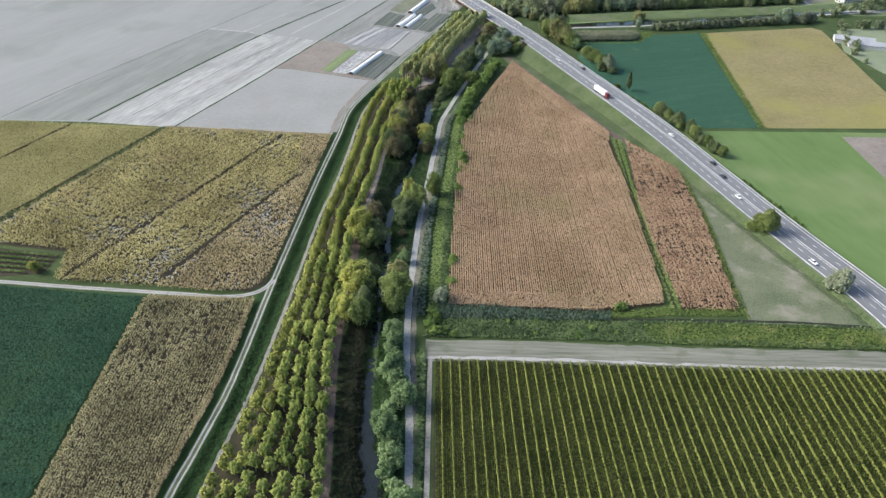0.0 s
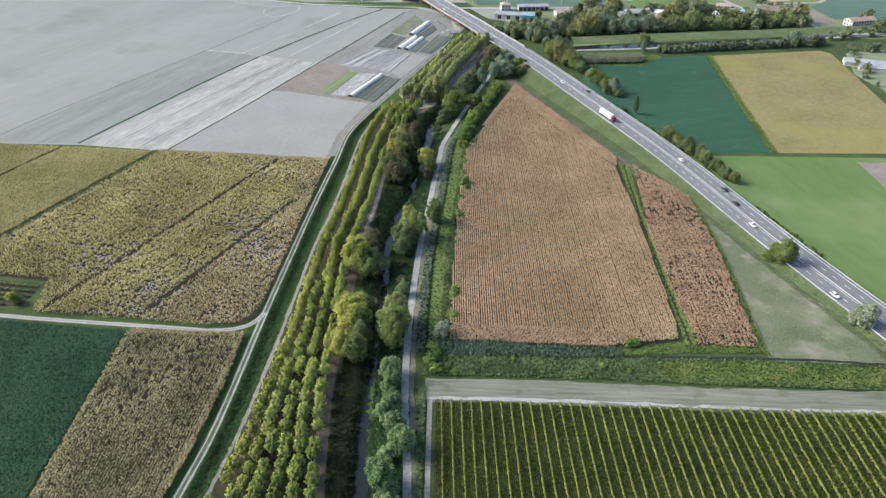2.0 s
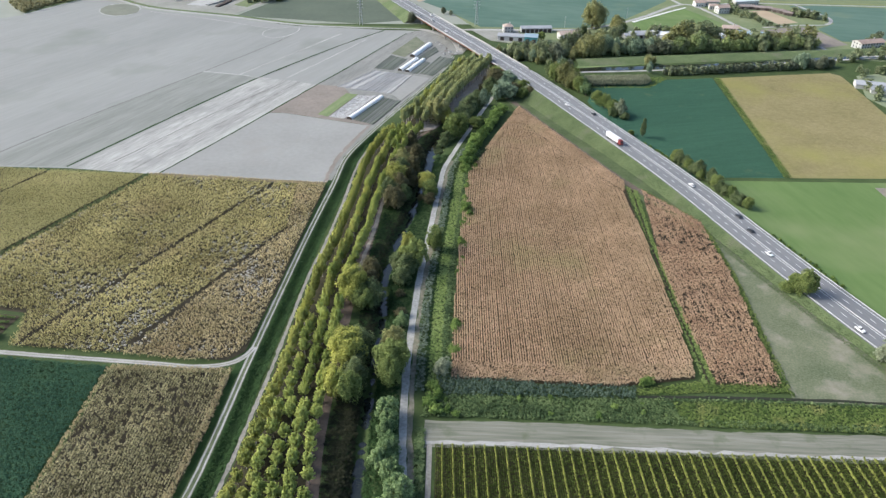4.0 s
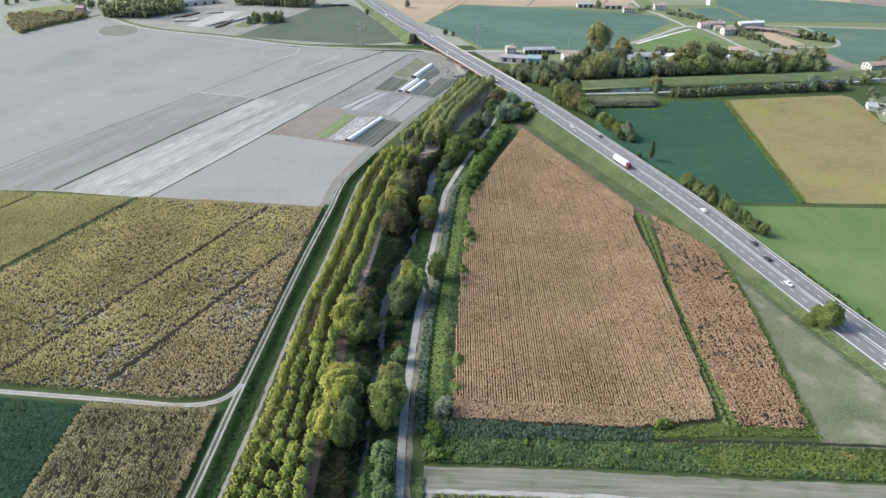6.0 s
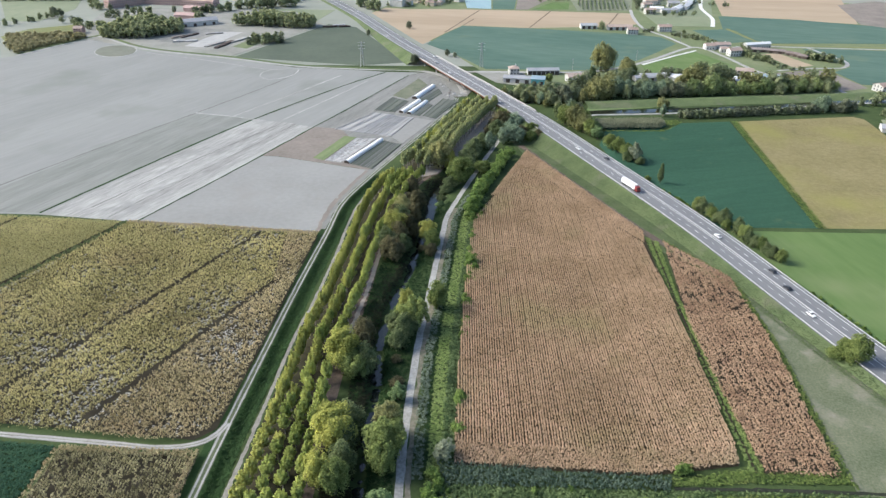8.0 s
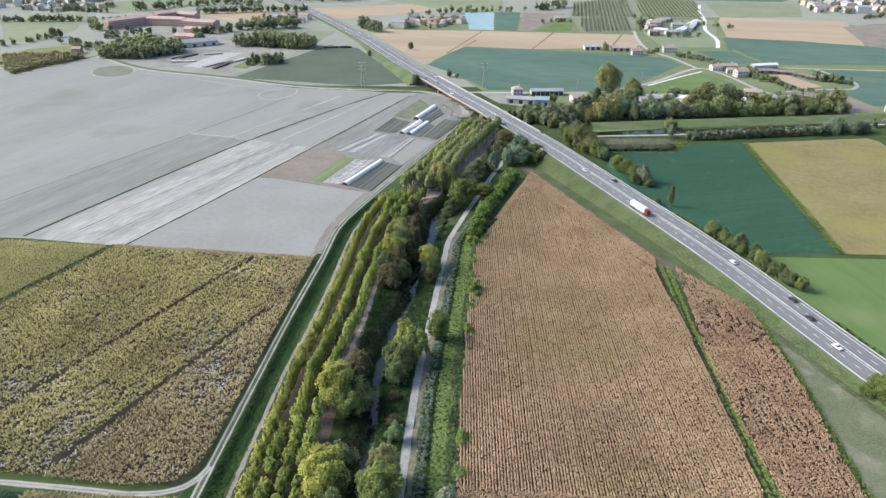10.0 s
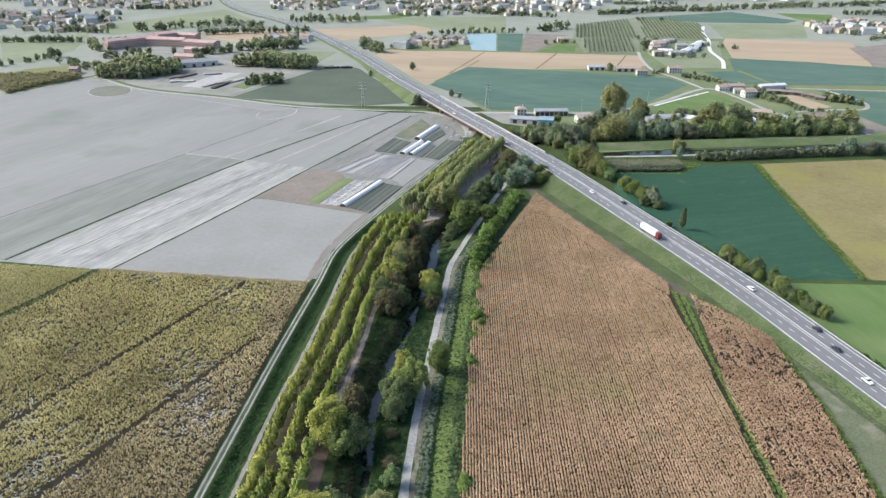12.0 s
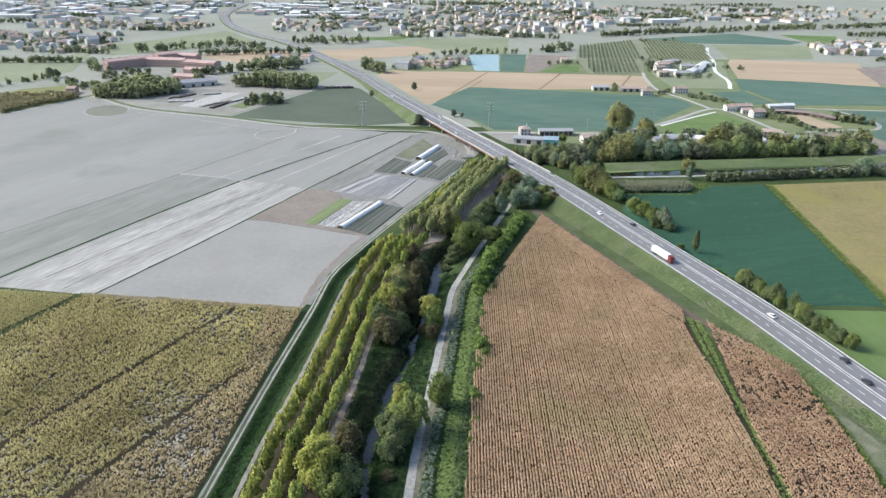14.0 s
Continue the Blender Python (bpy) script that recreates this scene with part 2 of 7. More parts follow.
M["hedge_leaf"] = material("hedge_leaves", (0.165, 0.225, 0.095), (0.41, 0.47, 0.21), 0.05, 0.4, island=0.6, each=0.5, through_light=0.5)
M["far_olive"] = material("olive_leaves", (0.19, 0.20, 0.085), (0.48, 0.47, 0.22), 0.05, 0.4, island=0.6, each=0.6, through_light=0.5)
M["bark"] = material("bark", (0.10, 0.085, 0.065), (0.22, 0.19, 0.15), 0.4, 3)
M["bark_pale"] = material("pale_poplar_bark", (0.30, 0.28, 0.24), (0.48, 0.45, 0.39), 0.4, 3)


def water_material():
    m = material("river_water", (0.010, 0.014, 0.012), (0.022, 0.027, 0.022), 0.1, 0.8, rough=0.05, bump=0.03)
    m.node_tree.nodes["Principled BSDF"].inputs["Specular IOR Level"].default_value = 0.5
    return m


M["water"] = water_material()

# ---- mesh tools ----


def mesh_of(name, verts, faces, mat):
    """A mesh from an array of places and an array of faces, all with as many corners."""
    verts, faces = np.asarray(verts, float), np.asarray(faces, int)
    me = bpy.data.meshes.new(name)
    me.vertices.add(len(verts))
    me.vertices.foreach_set("co", verts.ravel())
    me.loops.add(faces.size)
    me.loops.foreach_set("vertex_index", faces.ravel())
    me.polygons.add(len(faces))
    me.polygons.foreach_set("loop_start", np.arange(0, faces.size, faces.shape[1]))
    me.update(calc_edges=True)
    me.materials.append(M[mat] if isinstance(mat, str) else mat)
    return me


def part(name, me, parent, label=""):
    ob = new(name, me)
    ob.parent = parent
    return tagged(ob, label) if label else ob


def from_bm(name, bm, mat):
    bmesh.ops.recalc_face_normals(bm, faces=bm.faces)
    me = bpy.data.meshes.new(name)
    bm.to_mesh(me)
    bm.free()
    me.materials.append(M[mat] if isinstance(mat, str) else mat)
    return me


def structure(name, me, label, category):
    return tagged(new(name, me), label, category, kind="structure")


def stuff(name, me, label, category):
    return tagged(new(name, me), label, category, kind="stuff")


def inside(points, poly):
    """Which points lie in the polygon."""
    x, y = points[:, 0], points[:, 1]
    hit = np.zeros(len(points), bool)
    for (x0, y0), (x1, y1) in zip(poly, poly[1:] + poly[:1]):
        if y0 != y1:
            hit ^= ((y0 > y) != (y1 > y)) & (x < (x1 - x0) * (y - y0) / (y1 - y0) + x0)
    return hit


def slab(name, poly, z, mat, depth=0.5):
    """A field: a flat-topped sheet of earth with its outline and a skirt down into the ground."""
    bm = bmesh.new()
    top = [bm.verts.new((x, y, z)) for x, y in poly]
    low = [bm.verts.new((x, y, z - depth)) for x, y in poly]
    bm.faces.new(top)
    for i in range(len(poly)):
        j = (i + 1) % len(poly)
        bm.faces.new((top[i], low[i], low[j], top[j]))
    bmesh.ops.triangulate(bm, faces=[f for f in bm.faces if len(f.verts) > 4])
    return from_bm(name, bm, mat)


def smooth_line(points, step=4.0):
    """A Catmull-Rom line through the points, at about even steps."""
    p = np.array([points[0], *points, points[-1]], float)
    p[0], p[-1] = 2 * p[1] - p[2], 2 * p[-2] - p[-3]
    out = []
    for a, b, c, d in zip(p, p[1:], p[2:], p[3:]):
        for s in np.arange(0, 1, step / max(step, np.linalg.norm(c - b))):
            out.append(0.5 * (2 * b + (c - a) * s + (2 * a - 5 * b + 4 * c - d) * s * s + (3 * b - a - 3 * c + d) * s**3))
    return np.array([*out, points[-1]])


def sides(line):
    """Unit vectors to the right of a line's way at each of its points."""
    way = np.gradient(line[:, :2], axis=0)
    way /= np.linalg.norm(way, axis=1)[:, None] + 1e-9
    return np.stack([way[:, 1], -way[:, 0]], 1)


def ribbon(name, line, offsets, heights, mat, wobble=0.0):
    """A strip along a line: a cross-section of offsets to the right and heights. A line may bring its own heights."""
    right = sides(line)
    base = line[:, 2] if line.shape[1] > 2 else np.zeros(len(line))
    k = len(offsets)
    v = []
    for i in range(len(line)):
        for o, h in zip(offsets, heights):
            w = o + (rng.normal(0, wobble) if wobble else 0)
            v.append((*(line[i, :2] + right[i] * w), base[i] + h))
    f = [(i * k + j, i * k + j + 1, (i + 1) * k + j + 1, (i + 1) * k + j) for i in range(len(line) - 1) for j in range(k - 1)]
    return mesh_of(name, v, np.array(f)[:, ::-1], mat)


def leaves(centres, size, facing=None):
    """One bent leaf clump (two triangles) at each centre, turned at random, or roughly outward where facing is given."""
    n = len(centres)
    a = rng.normal(size=(n, 3))
    if facing is not None:
        up = facing + rng.normal(0, 0.45, (n, 3))
        up /= np.linalg.norm(up, axis=1)[:, None]
        a -= up * (a * up).sum(1)[:, None]
        a /= np.linalg.norm(a, axis=1)[:, None]
        b = np.cross(up, a)
    else:
        a /= np.linalg.norm(a, axis=1)[:, None]
        b = np.cross(a, rng.normal(size=(n, 3)))
        b /= np.linalg.norm(b, axis=1)[:, None] + 1e-9
    s = (np.asarray(size) * rng.uniform(0.6, 1.3, n))[:, None]
    c = np.cross(a, b) * s * 0.3
    v = np.stack([centres - a * s - c, centres - b * s * 0.65, centres + a * s - c, centres + b * s * 0.65], 1).reshape(-1, 3)
    i = np.arange(n)[:, None] * 4
    return v, np.concatenate([i + [0, 1, 3], i + [1, 2, 3]])


def crop(name, poly, angle, gap, step, height, mat, blades=5, spread=0.45, jitter=0.12, bare=None, skip=None, base=0.05, hole=0.0, uneven=0.1, cuts=(), floor=None, phase=0.0, only=False, sway=0.0):
    """Plants in rows at an angle from +y, each a fan of drooping leaf blades round its top. bare: noise scale and limit past which little grew;
    only: keep just those poor patches; sway: how unevenly the rows are spaced; skip: which rows stand, by number; cuts: lines with a half-width that stay bare; floor: the ground's height."""
    pts = np.array(poly, float)
    c, s = math.cos(angle), math.sin(angle)
    turn = np.array([[c, -s], [s, c]])
    q = pts @ turn
    lo, hi = q.min(0), q.max(0)
    xs = np.arange(math.floor(lo[0] / gap), math.ceil(hi[0] / gap) + 1)
    if skip:
        xs = xs[[skip(int(k)) for k in xs]]
    ys = np.arange(lo[1], hi[1], step)
    g = np.stack(np.meshgrid(xs * gap + phase + (rng.normal(0, sway, len(xs)) if sway else 0), ys, indexing="ij"), -1).reshape(-1, 2)
    g += rng.normal(0, jitter, g.shape) * [1, 3]
    w = g @ turn.T
    keep = inside(w, poly)
    for (ax, ay), (bx, by), half in cuts:
        d = np.array([bx - ax, by - ay], float)
        size = np.linalg.norm(d)
        d /= size
        t = (w - [ax, ay]) @ d
        keep &= ~((np.abs((w[:, 0] - ax) * d[1] - (w[:, 1] - ay) * d[0]) < half) & (t > 0) & (t < size))
    tall = height * (1 + rng.normal(0, uneven, len(w)))
    if bare:
        i = np.where(keep)[0]
        f = np.array([(bare[3] if len(bare) > 3 else 0.8) * noise.noise(Vector((x * bare[0], y * bare[0], 3.3))) + 0.75 * noise.noise(Vector((a * 0.55, b * 0.3, 1.3))) + 0.5 * noise.noise(Vector((a * 1.3, b * 0.65, 7.1))) for (x, y), (a, b) in zip(w[i], g[i])])
        poor = f > bare[1]
        if only:
            keep[i[~poor]] = False
        else:
            tall[i[poor]] *= rng.uniform(0.25, 0.7, poor.sum())
            keep[i[poor]] = rng.random(poor.sum()) > (bare[2] if len(bare) > 2 else 0.62)
    if hole:
        keep &= rng.random(len(w)) > hole
    w, tall = w[keep], tall[keep]
    n = len(w)
    base = base + (floor(w[:, 0], w[:, 1]) if floor else 0.0)
    v = [np.c_[w, tall + base]]
    f = []
    t0 = rng.uniform(0, 2 * math.pi, n)
    for k in range(blades):
        t = t0 + 2 * math.pi * (k + rng.uniform(-0.25, 0.25, n)) / blades
        half = rng.uniform(0.3, 0.5, n)
        reach = spread * rng.uniform(0.7, 1.25, n)
        z = tall * rng.uniform(0.45, 0.9, n) + base
        for sgn in (-1, 1):
            v.append(np.c_[w[:, 0] + np.cos(t + sgn * half) * reach, w[:, 1] + np.sin(t + sgn * half) * reach, z])
        i = np.arange(n)
        f.append(np.stack([i, i + n * (1 + 2 * k), i + n * (2 + 2 * k)], 1))
    return mesh_of(name, np.concatenate(v), np.concatenate(f), mat)


POOLS = {}


def pool_add(pool, meshes, m):
    """Adds copies of meshes to a joined mass of things too far off to pick apart."""
    mat = np.array(m)
    for me in meshes:
        if me.name not in POOLS.setdefault("cache", {}):
            me.calc_loop_triangles()
            co, tri = np.zeros(len(me.vertices) * 3), np.zeros(len(me.loop_triangles) * 3, int)
            me.vertices.foreach_get("co", co)
            me.loop_triangles.foreach_get("vertices", tri)
            POOLS["cache"][me.name] = (co.reshape(-1, 3), tri.reshape(-1, 3))
        co, tri = POOLS["cache"][me.name]
        POOLS.setdefault(pool, []).append((co @ mat[:3, :3].T + mat[:3, 3], tri, me.materials[0]))


def pool_flush(pool, name, label, category):
    mats, v, f, idx, n = [], [], [], [], 0
    for co, tri, mat in POOLS.pop(pool, []):
        if mat not in mats:
            mats.append(mat)
        v.append(co)
        f.append(tri + n)
        idx.append(np.full(len(tri), mats.index(mat)))
        n += len(co)
    me = mesh_of(name, np.concatenate(v), np.concatenate(f), mats[0])
    for mat in mats[1:]:
        me.materials.append(mat)
    me.polygons.foreach_set("material_index", np.concatenate(idx))
    if pool == "far_town":
        me.shade_flat()
    return stuff(name, me, label, category)


# ---- the ground, with the river's bed and the field ditch ----
RIVER = smooth_line([(-18, -60), (-19, 60), (-22.4, 137), (-25.3, 156), (-27.5, 169), (-28.3, 190), (-27.8, 232), (-27, 270), (-28, 292), (-27.4, 311), (-23.5, 338), (-18.8, 358), (-17.6, 374), (-13.4, 398), (-10.6, 421), (-8.6, 443), (-4.2, 466), (6, 500), (16, 526), (26, 560), (40, 605), (62, 640), (90, 660)], 4)
TRACK_W = smooth_line([(-95, -60), (-92, 60), (-90, 110), (-88, 136), (-85, 153), (-81, 179), (-79, 206), (-77.5, 237), (-74.5, 283), (-70.5, 339), (-65.5, 395), (-62.5, 433), (-51, 472), (-36, 515), (-20, 560), (0, 620), (6, 650)], 4)
TRACK_E = smooth_line([(-9, -60), (-10, 60), (-11, 136), (-12, 168), (-14, 194), (-14.8, 224), (-14, 260), (-12, 298), (-7.4, 350), (-3, 400), (-1, 418), (6, 445), (15, 476), (29, 524), (43, 563), (62, 590)], 4)
STRIP = smooth_line([(-84, 90), (-78.3, 136), (-74, 165), (-70.8, 190), (-69.2, 211), (-67.5, 232), (-66.2, 255), (-63.7, 301), (-60.6, 327), (-57.2, 370), (-55.2, 410), (-52.8, 432), (-47, 458), (-43, 470)], 2)
POP_L = smooth_line([(-80, 90), (-74, 136), (-68.3, 165), (-64.8, 190), (-63.2, 211), (-61.4, 232), (-60.1, 255), (-57.5, 301), (-54.3, 327), (-51, 370), (-48.9, 410), (-46.2, 432), (-40.5, 456), (-32.5, 476), (-18.5, 512), (7, 590), (16, 617)], 2)
POP_R = smooth_line([(-37, 100), (-39.8, 137), (-41.5, 157), (-43.5, 182), (-45, 205), (-45.2, 250), (-44.4, 292), (-42, 314), (-39, 342), (-37.6, 364), (-34, 400), (-27, 440), (-19, 465), (-11.5, 477), (-6, 488), (7, 537), (17, 564), (27, 591), (36, 612)], 2)


def near_line(px, py, line):
    """How far points are from a line's points, and on which side (right: plus)."""
    d = np.hypot(px[:, None] - line[None, :, 0], py[:, None] - line[None, :, 1])
    i = d.argmin(1)
    r = sides(line)[i]
    return d[np.arange(len(px)), i], (px - line[i, 0]) * r[:, 0] + (py - line[i, 1]) * r[:, 1]


def smoothstep(a, b, x):
    t = np.clip((x - a) / (b - a), 0, 1)
    return t * t * (3 - 2 * t)


def ground_height(px, py):
    d, _ = near_line(px, py, RIVER)
    wide = np.interp(py, [100, 138, 156, 170, 190, 232, 280, 310, 358, 375, 421, 441, 468, 500], [3.0, 2.6, 1.7, 0.5, -0.4, -0.7, -0.2, -0.6, -0.2, -0.2, 0.7, 2.0, 1.2, 0.6])
    wide = wide + np.where((py > 150) & (py < 418), 0.55 * np.sin(py * 0.21) + 0.45 * np.sin(py * 0.57 + 1.0) - 0.15, 0.0)
    z = -3.8 * (1 - smoothstep(wide, wide + 6.5, d))
    d, s = near_line(px, py, TRACK_W)
    live = (d < 14) & (s > 0) & (py < 475)
    z = np.where(live, z - 2.6 * smoothstep(1.9, 4.5, s) * (1 - smoothstep(6.0, 8.4, s)), z)
    return z


def ground_sheet():
    xs = np.concatenate([[-4500, -2500, -1500, -900, -600, -400, -250, -160], np.arange(-110, 96, 1.0), [110, 140, 180, 250, 400, 600, 900, 1500, 2500, 4500]])
    ys = np.concatenate([[-3000, -1200, -400, -100], np.arange(-62, 60, 4.0), np.arange(60, 672, 1.8), [690, 720, 780, 850, 1000, 1300, 1800, 2500, 4500]])
    gx, gy = np.meshgrid(xs, ys)
    gz = ground_height(gx.ravel(), gy.ravel())
    w, h = len(xs), len(ys)
    i = (np.arange(h - 1)[:, None] * w + np.arange(w - 1)).reshape(-1, 1)
    me = mesh_of("ground", np.c_[gx.ravel(), gy.ravel(), gz], i + [0, 1, w + 1, w], "grass")
    return structure("ground", me, "flat grassy plain with a sunken river bed", "ground")


ground_sheet()
structure("river", ribbon("river", RIVER, [-7, 0, 7], [-2.7, -2.7, -2.7], "water"), "narrow still dark river between grassy banks", "river")

# far plain under the town, above the near grass, with haze mixed into its pale colour
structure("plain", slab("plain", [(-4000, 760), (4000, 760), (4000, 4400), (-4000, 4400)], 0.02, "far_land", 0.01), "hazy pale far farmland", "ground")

_ditch = np.array([p for p in TRACK_W if p[1] < 478])
structure("ditch_bank", ribbon("ditch_bank", _ditch, [1.75, 2.2, 3.2, 4.5, 6.0, 7.2, 8.4], [0.04, 0.02, -0.5, -1.22, -1.22, -0.55, 0.05], "bank", 0.06), "dark green grassy ditch beside the track", "bank")
structure("ditch_margin", ribbon("ditch_margin", np.array([p for p in TRACK_W if 60 < p[1] < 400]), [-4.2, -3.0, -1.75], [0.02, 0.05, 0.05], "bank", 0.15), "dark grassy field margin", "bank")

structure("track_shoulder", ribbon("track_shoulder", np.array([p for p in TRACK_W if 398 < p[1] < 600]), [-9, -1.7], [0.035, 0.042], "garden_soil", 0.3), "pale trodden shoulder of the field track", "track")

M["track_mid"] = material("track_grass", (0.05, 0.075, 0.035), (0.13, 0.145, 0.085), 0.2, 1.0)
# ---- tracks and roads of earth ----


def two_ruts(name, line, label, half=1.0, rut=0.42, mid="track_mid", lift=0.0):
    """A field track: two pale wheel ruts with a grassy middle."""
    ob = structure(name, ribbon(name, line, [-half - rut - 0.3, 0, half + rut + 0.3], [0.03 + lift, 0.05 + lift, 0.03 + lift], mid, 0.08), label, "track")
    for s in (-1, 1):
        part("wheel_rut", ribbon("wheel_rut", line, [s * half - rut, s * half + rut], [0.07 + lift, 0.07 + lift], "gravel", 0.07), ob)
    return ob


two_ruts("track_west", TRACK_W, "pale gravel field track with two wheel ruts", 0.9, 0.34)
BRANCH = smooth_line([(-76.9, 249), (-78.8, 244), (-82.4, 240), (-88.3, 237.6), (-99, 236.8), (-112, 238.2), (-129, 239.8), (-168, 243.5), (-200, 247), (-260, 252)], 3)
two_ruts("track_branch", BRANCH, "pale gravel track between maize and soybean fields", 0.6, 0.36, "gravel_grey", 0.03)
structure("track_east", ribbon("track_east", TRACK_E, [-1.4, 0, 1.4], [0.06, 0.09, 0.06], "river_gravel", 0.1), "pale gravel track along the river", "track")
structure("track_verge", ribbon("track_verge", np.array([p for p in TRACK_E if p[1] < 430]), [1.4, 3.5], [0.05, 0.05], "verge_earth", 0.35), "bare earth edge beside the river track", "track")
structure("poplar_path", ribbon("poplar_path", STRIP, [-0.7, 0, 0.7], [0.06, 0.08, 0.06], "gravel_grey", 0.15), "pale bare strip beside the poplar rows", "track")


def plantation_floor():
    """The bare ground under the poplars and its wider open edge toward the river."""
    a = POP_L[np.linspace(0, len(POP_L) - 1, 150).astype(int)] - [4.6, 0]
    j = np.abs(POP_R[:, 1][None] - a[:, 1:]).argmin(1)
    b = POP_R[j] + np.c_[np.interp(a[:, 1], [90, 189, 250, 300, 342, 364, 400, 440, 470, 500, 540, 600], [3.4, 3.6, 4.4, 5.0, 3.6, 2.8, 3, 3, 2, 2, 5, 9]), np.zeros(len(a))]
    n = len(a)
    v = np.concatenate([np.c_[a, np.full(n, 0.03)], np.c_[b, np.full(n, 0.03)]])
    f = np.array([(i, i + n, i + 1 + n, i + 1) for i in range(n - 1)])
    # shade under the crowns is painted into this floor's colour
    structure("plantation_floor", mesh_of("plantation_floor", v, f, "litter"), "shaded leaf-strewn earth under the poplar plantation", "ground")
    far = np.array([p for p in POP_R if p[1] > 497])
    structure("far_poplar_floor", ribbon("far_poplar_floor", far, [-9, 0, 5, 10.5], [0.09, 0.09, 0.09, 0.05], "poplar_earth", 0.5), "pale grey-brown earth beside the far poplar block", "ground")
    structure("poplar_clearing", slab("poplar_clearing", [(-21, 473), (-14, 476), (-8, 480), (-5, 487), (-9, 494), (-20, 490), (-25, 478)], 0.1, "poplar_earth"), "pale pinkish earth clearing between the poplar blocks", "ground")
    bare = np.array([p for p in POP_R if 292 < p[1] < 436])
    structure("poplar_path_bare", ribbon("poplar_path_bare", bare, [0.9, 2.8], [0.08, 0.08], "poplar_earth", 0.25), "pale pinkish earth path along the outer poplars", "track")
    c = POP_R[j] - [1.0, 0]
    v = np.concatenate([np.c_[c, np.full(n, 0.05)], np.c_[b, np.full(n, 0.05)]])
    structure("poplar_dirt", mesh_of("poplar_dirt", v, f, "dirt"), "pinkish brown earth path along the outer poplar row", "track")


plantation_floor()
structure("field_path", slab("field_path", [(-6.2, 60), (-4.4, 60), (-4.1, 200), (-5.9, 200)], 0.07, "gravel_grey"), "grey earth path beside the green maize", "track")
FARM_ROAD = smooth_line([(-7, 203.5), (40, 202.5), (106, 199), (177, 197), (260, 194)], 4)
structure("farm_road", ribbon("farm_road", FARM_ROAD, [-6, 0, 6.2], [0.06, 0.1, 0.06], "farm_dirt", 0.3), "wide pale earth farm road", "track")
structure("farm_road_ruts", ribbon("farm_road_ruts", FARM_ROAD, [3.4, 4.9], [0.13, 0.13], "gravel", 0.35), "pale gravel wheel strip on the farm road", "track")

# ---- fields ----
FIELDS = []
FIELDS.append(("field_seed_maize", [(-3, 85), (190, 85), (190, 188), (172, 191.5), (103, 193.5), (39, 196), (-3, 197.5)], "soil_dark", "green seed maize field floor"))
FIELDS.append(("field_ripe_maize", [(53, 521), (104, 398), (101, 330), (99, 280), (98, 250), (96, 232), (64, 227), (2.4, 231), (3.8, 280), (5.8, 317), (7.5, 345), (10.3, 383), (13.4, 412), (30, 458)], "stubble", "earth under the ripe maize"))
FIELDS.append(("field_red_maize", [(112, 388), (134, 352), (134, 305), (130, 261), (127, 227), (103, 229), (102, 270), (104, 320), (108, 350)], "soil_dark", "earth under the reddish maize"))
FIELDS.append(("field_worn_grass", [(137, 346), (147, 320), (158, 290), (169, 259), (179, 218), (129, 220), (133, 262), (136, 300)], "pale_grass", "worn pale grass plot below the highway"))
FIELDS.append(("field_soybean", [(-290, 250), (-200, 244), (-131.5, 236.5), (-132, 203), (-132.5, 160), (-132, 85), (-290, 85)], "bank", "earth under the dark soybean"))
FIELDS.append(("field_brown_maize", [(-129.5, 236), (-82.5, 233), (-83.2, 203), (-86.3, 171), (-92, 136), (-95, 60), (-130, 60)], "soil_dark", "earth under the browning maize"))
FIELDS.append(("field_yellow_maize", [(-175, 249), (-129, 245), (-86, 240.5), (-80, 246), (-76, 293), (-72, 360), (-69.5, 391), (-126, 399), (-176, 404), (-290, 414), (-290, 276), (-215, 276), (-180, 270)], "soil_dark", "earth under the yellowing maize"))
FIELDS.append(("field_rolled_soil", [(-129, 508.5), (-116, 507.5), (-53, 484.5), (-64, 446), (-67.5, 433), (-70.5, 396), (-126, 401), (-172, 406)], "soil_flat", "smooth grey bare soil"))
FIELDS.append(("field_pale_soil", [(-229, 414), (-172, 406), (-103, 570), (-125, 580), (-153, 588)], "soil_white", "pale dry bare soil with streaks"))
FIELDS.append(("field_grey_soil", [(-229, 414), (-153, 588), (-99, 679), (-61, 735), (-89, 741), (-154, 750), (-228, 780), (-328, 815), (-412, 870), (-453, 785), (-700, 560), (-700, 445), (-290, 416)], "soil_grey", "large grey bare tilled field"))
FIELDS.append(("field_soil_long", [(-103, 570), (-88, 603), (-40, 722), (-30, 734), (-61, 735), (-99, 679), (-153, 588)], "soil_grey", "grey bare tilled strip"))
FIELDS.append(("field_brown_soil", [(-129, 509), (-116, 508), (-53, 485), (-47.5, 497), (-62, 503), (-74, 549), (-82, 566), (-103, 570)], "soil_brown", "brown bare garden ground"))
FIELDS.append(("field_garden", [(-103, 570), (-82, 566), (-74, 549), (-62, 503), (-47.5, 497), (-27, 545), (-2, 612), (4, 650), (-6, 700), (-16, 734), (-30, 733), (-40, 721), (-88, 602)], "garden_soil", "grey trodden garden ground"))
FIELDS.append(("field_vines", [(-300, 273), (-215, 273), (-182, 268), (-184, 253), (-202, 251), (-300, 258)], "soil_dark", "dark earth under the vine rows"))
FIELDS.append(("field_soybean_east", [(106, 535), (118, 572), (160, 583), (218, 592), (202, 407), (148, 407), (128, 455), (111, 500)], "soy_r", "dark green soybean field beyond the highway"))
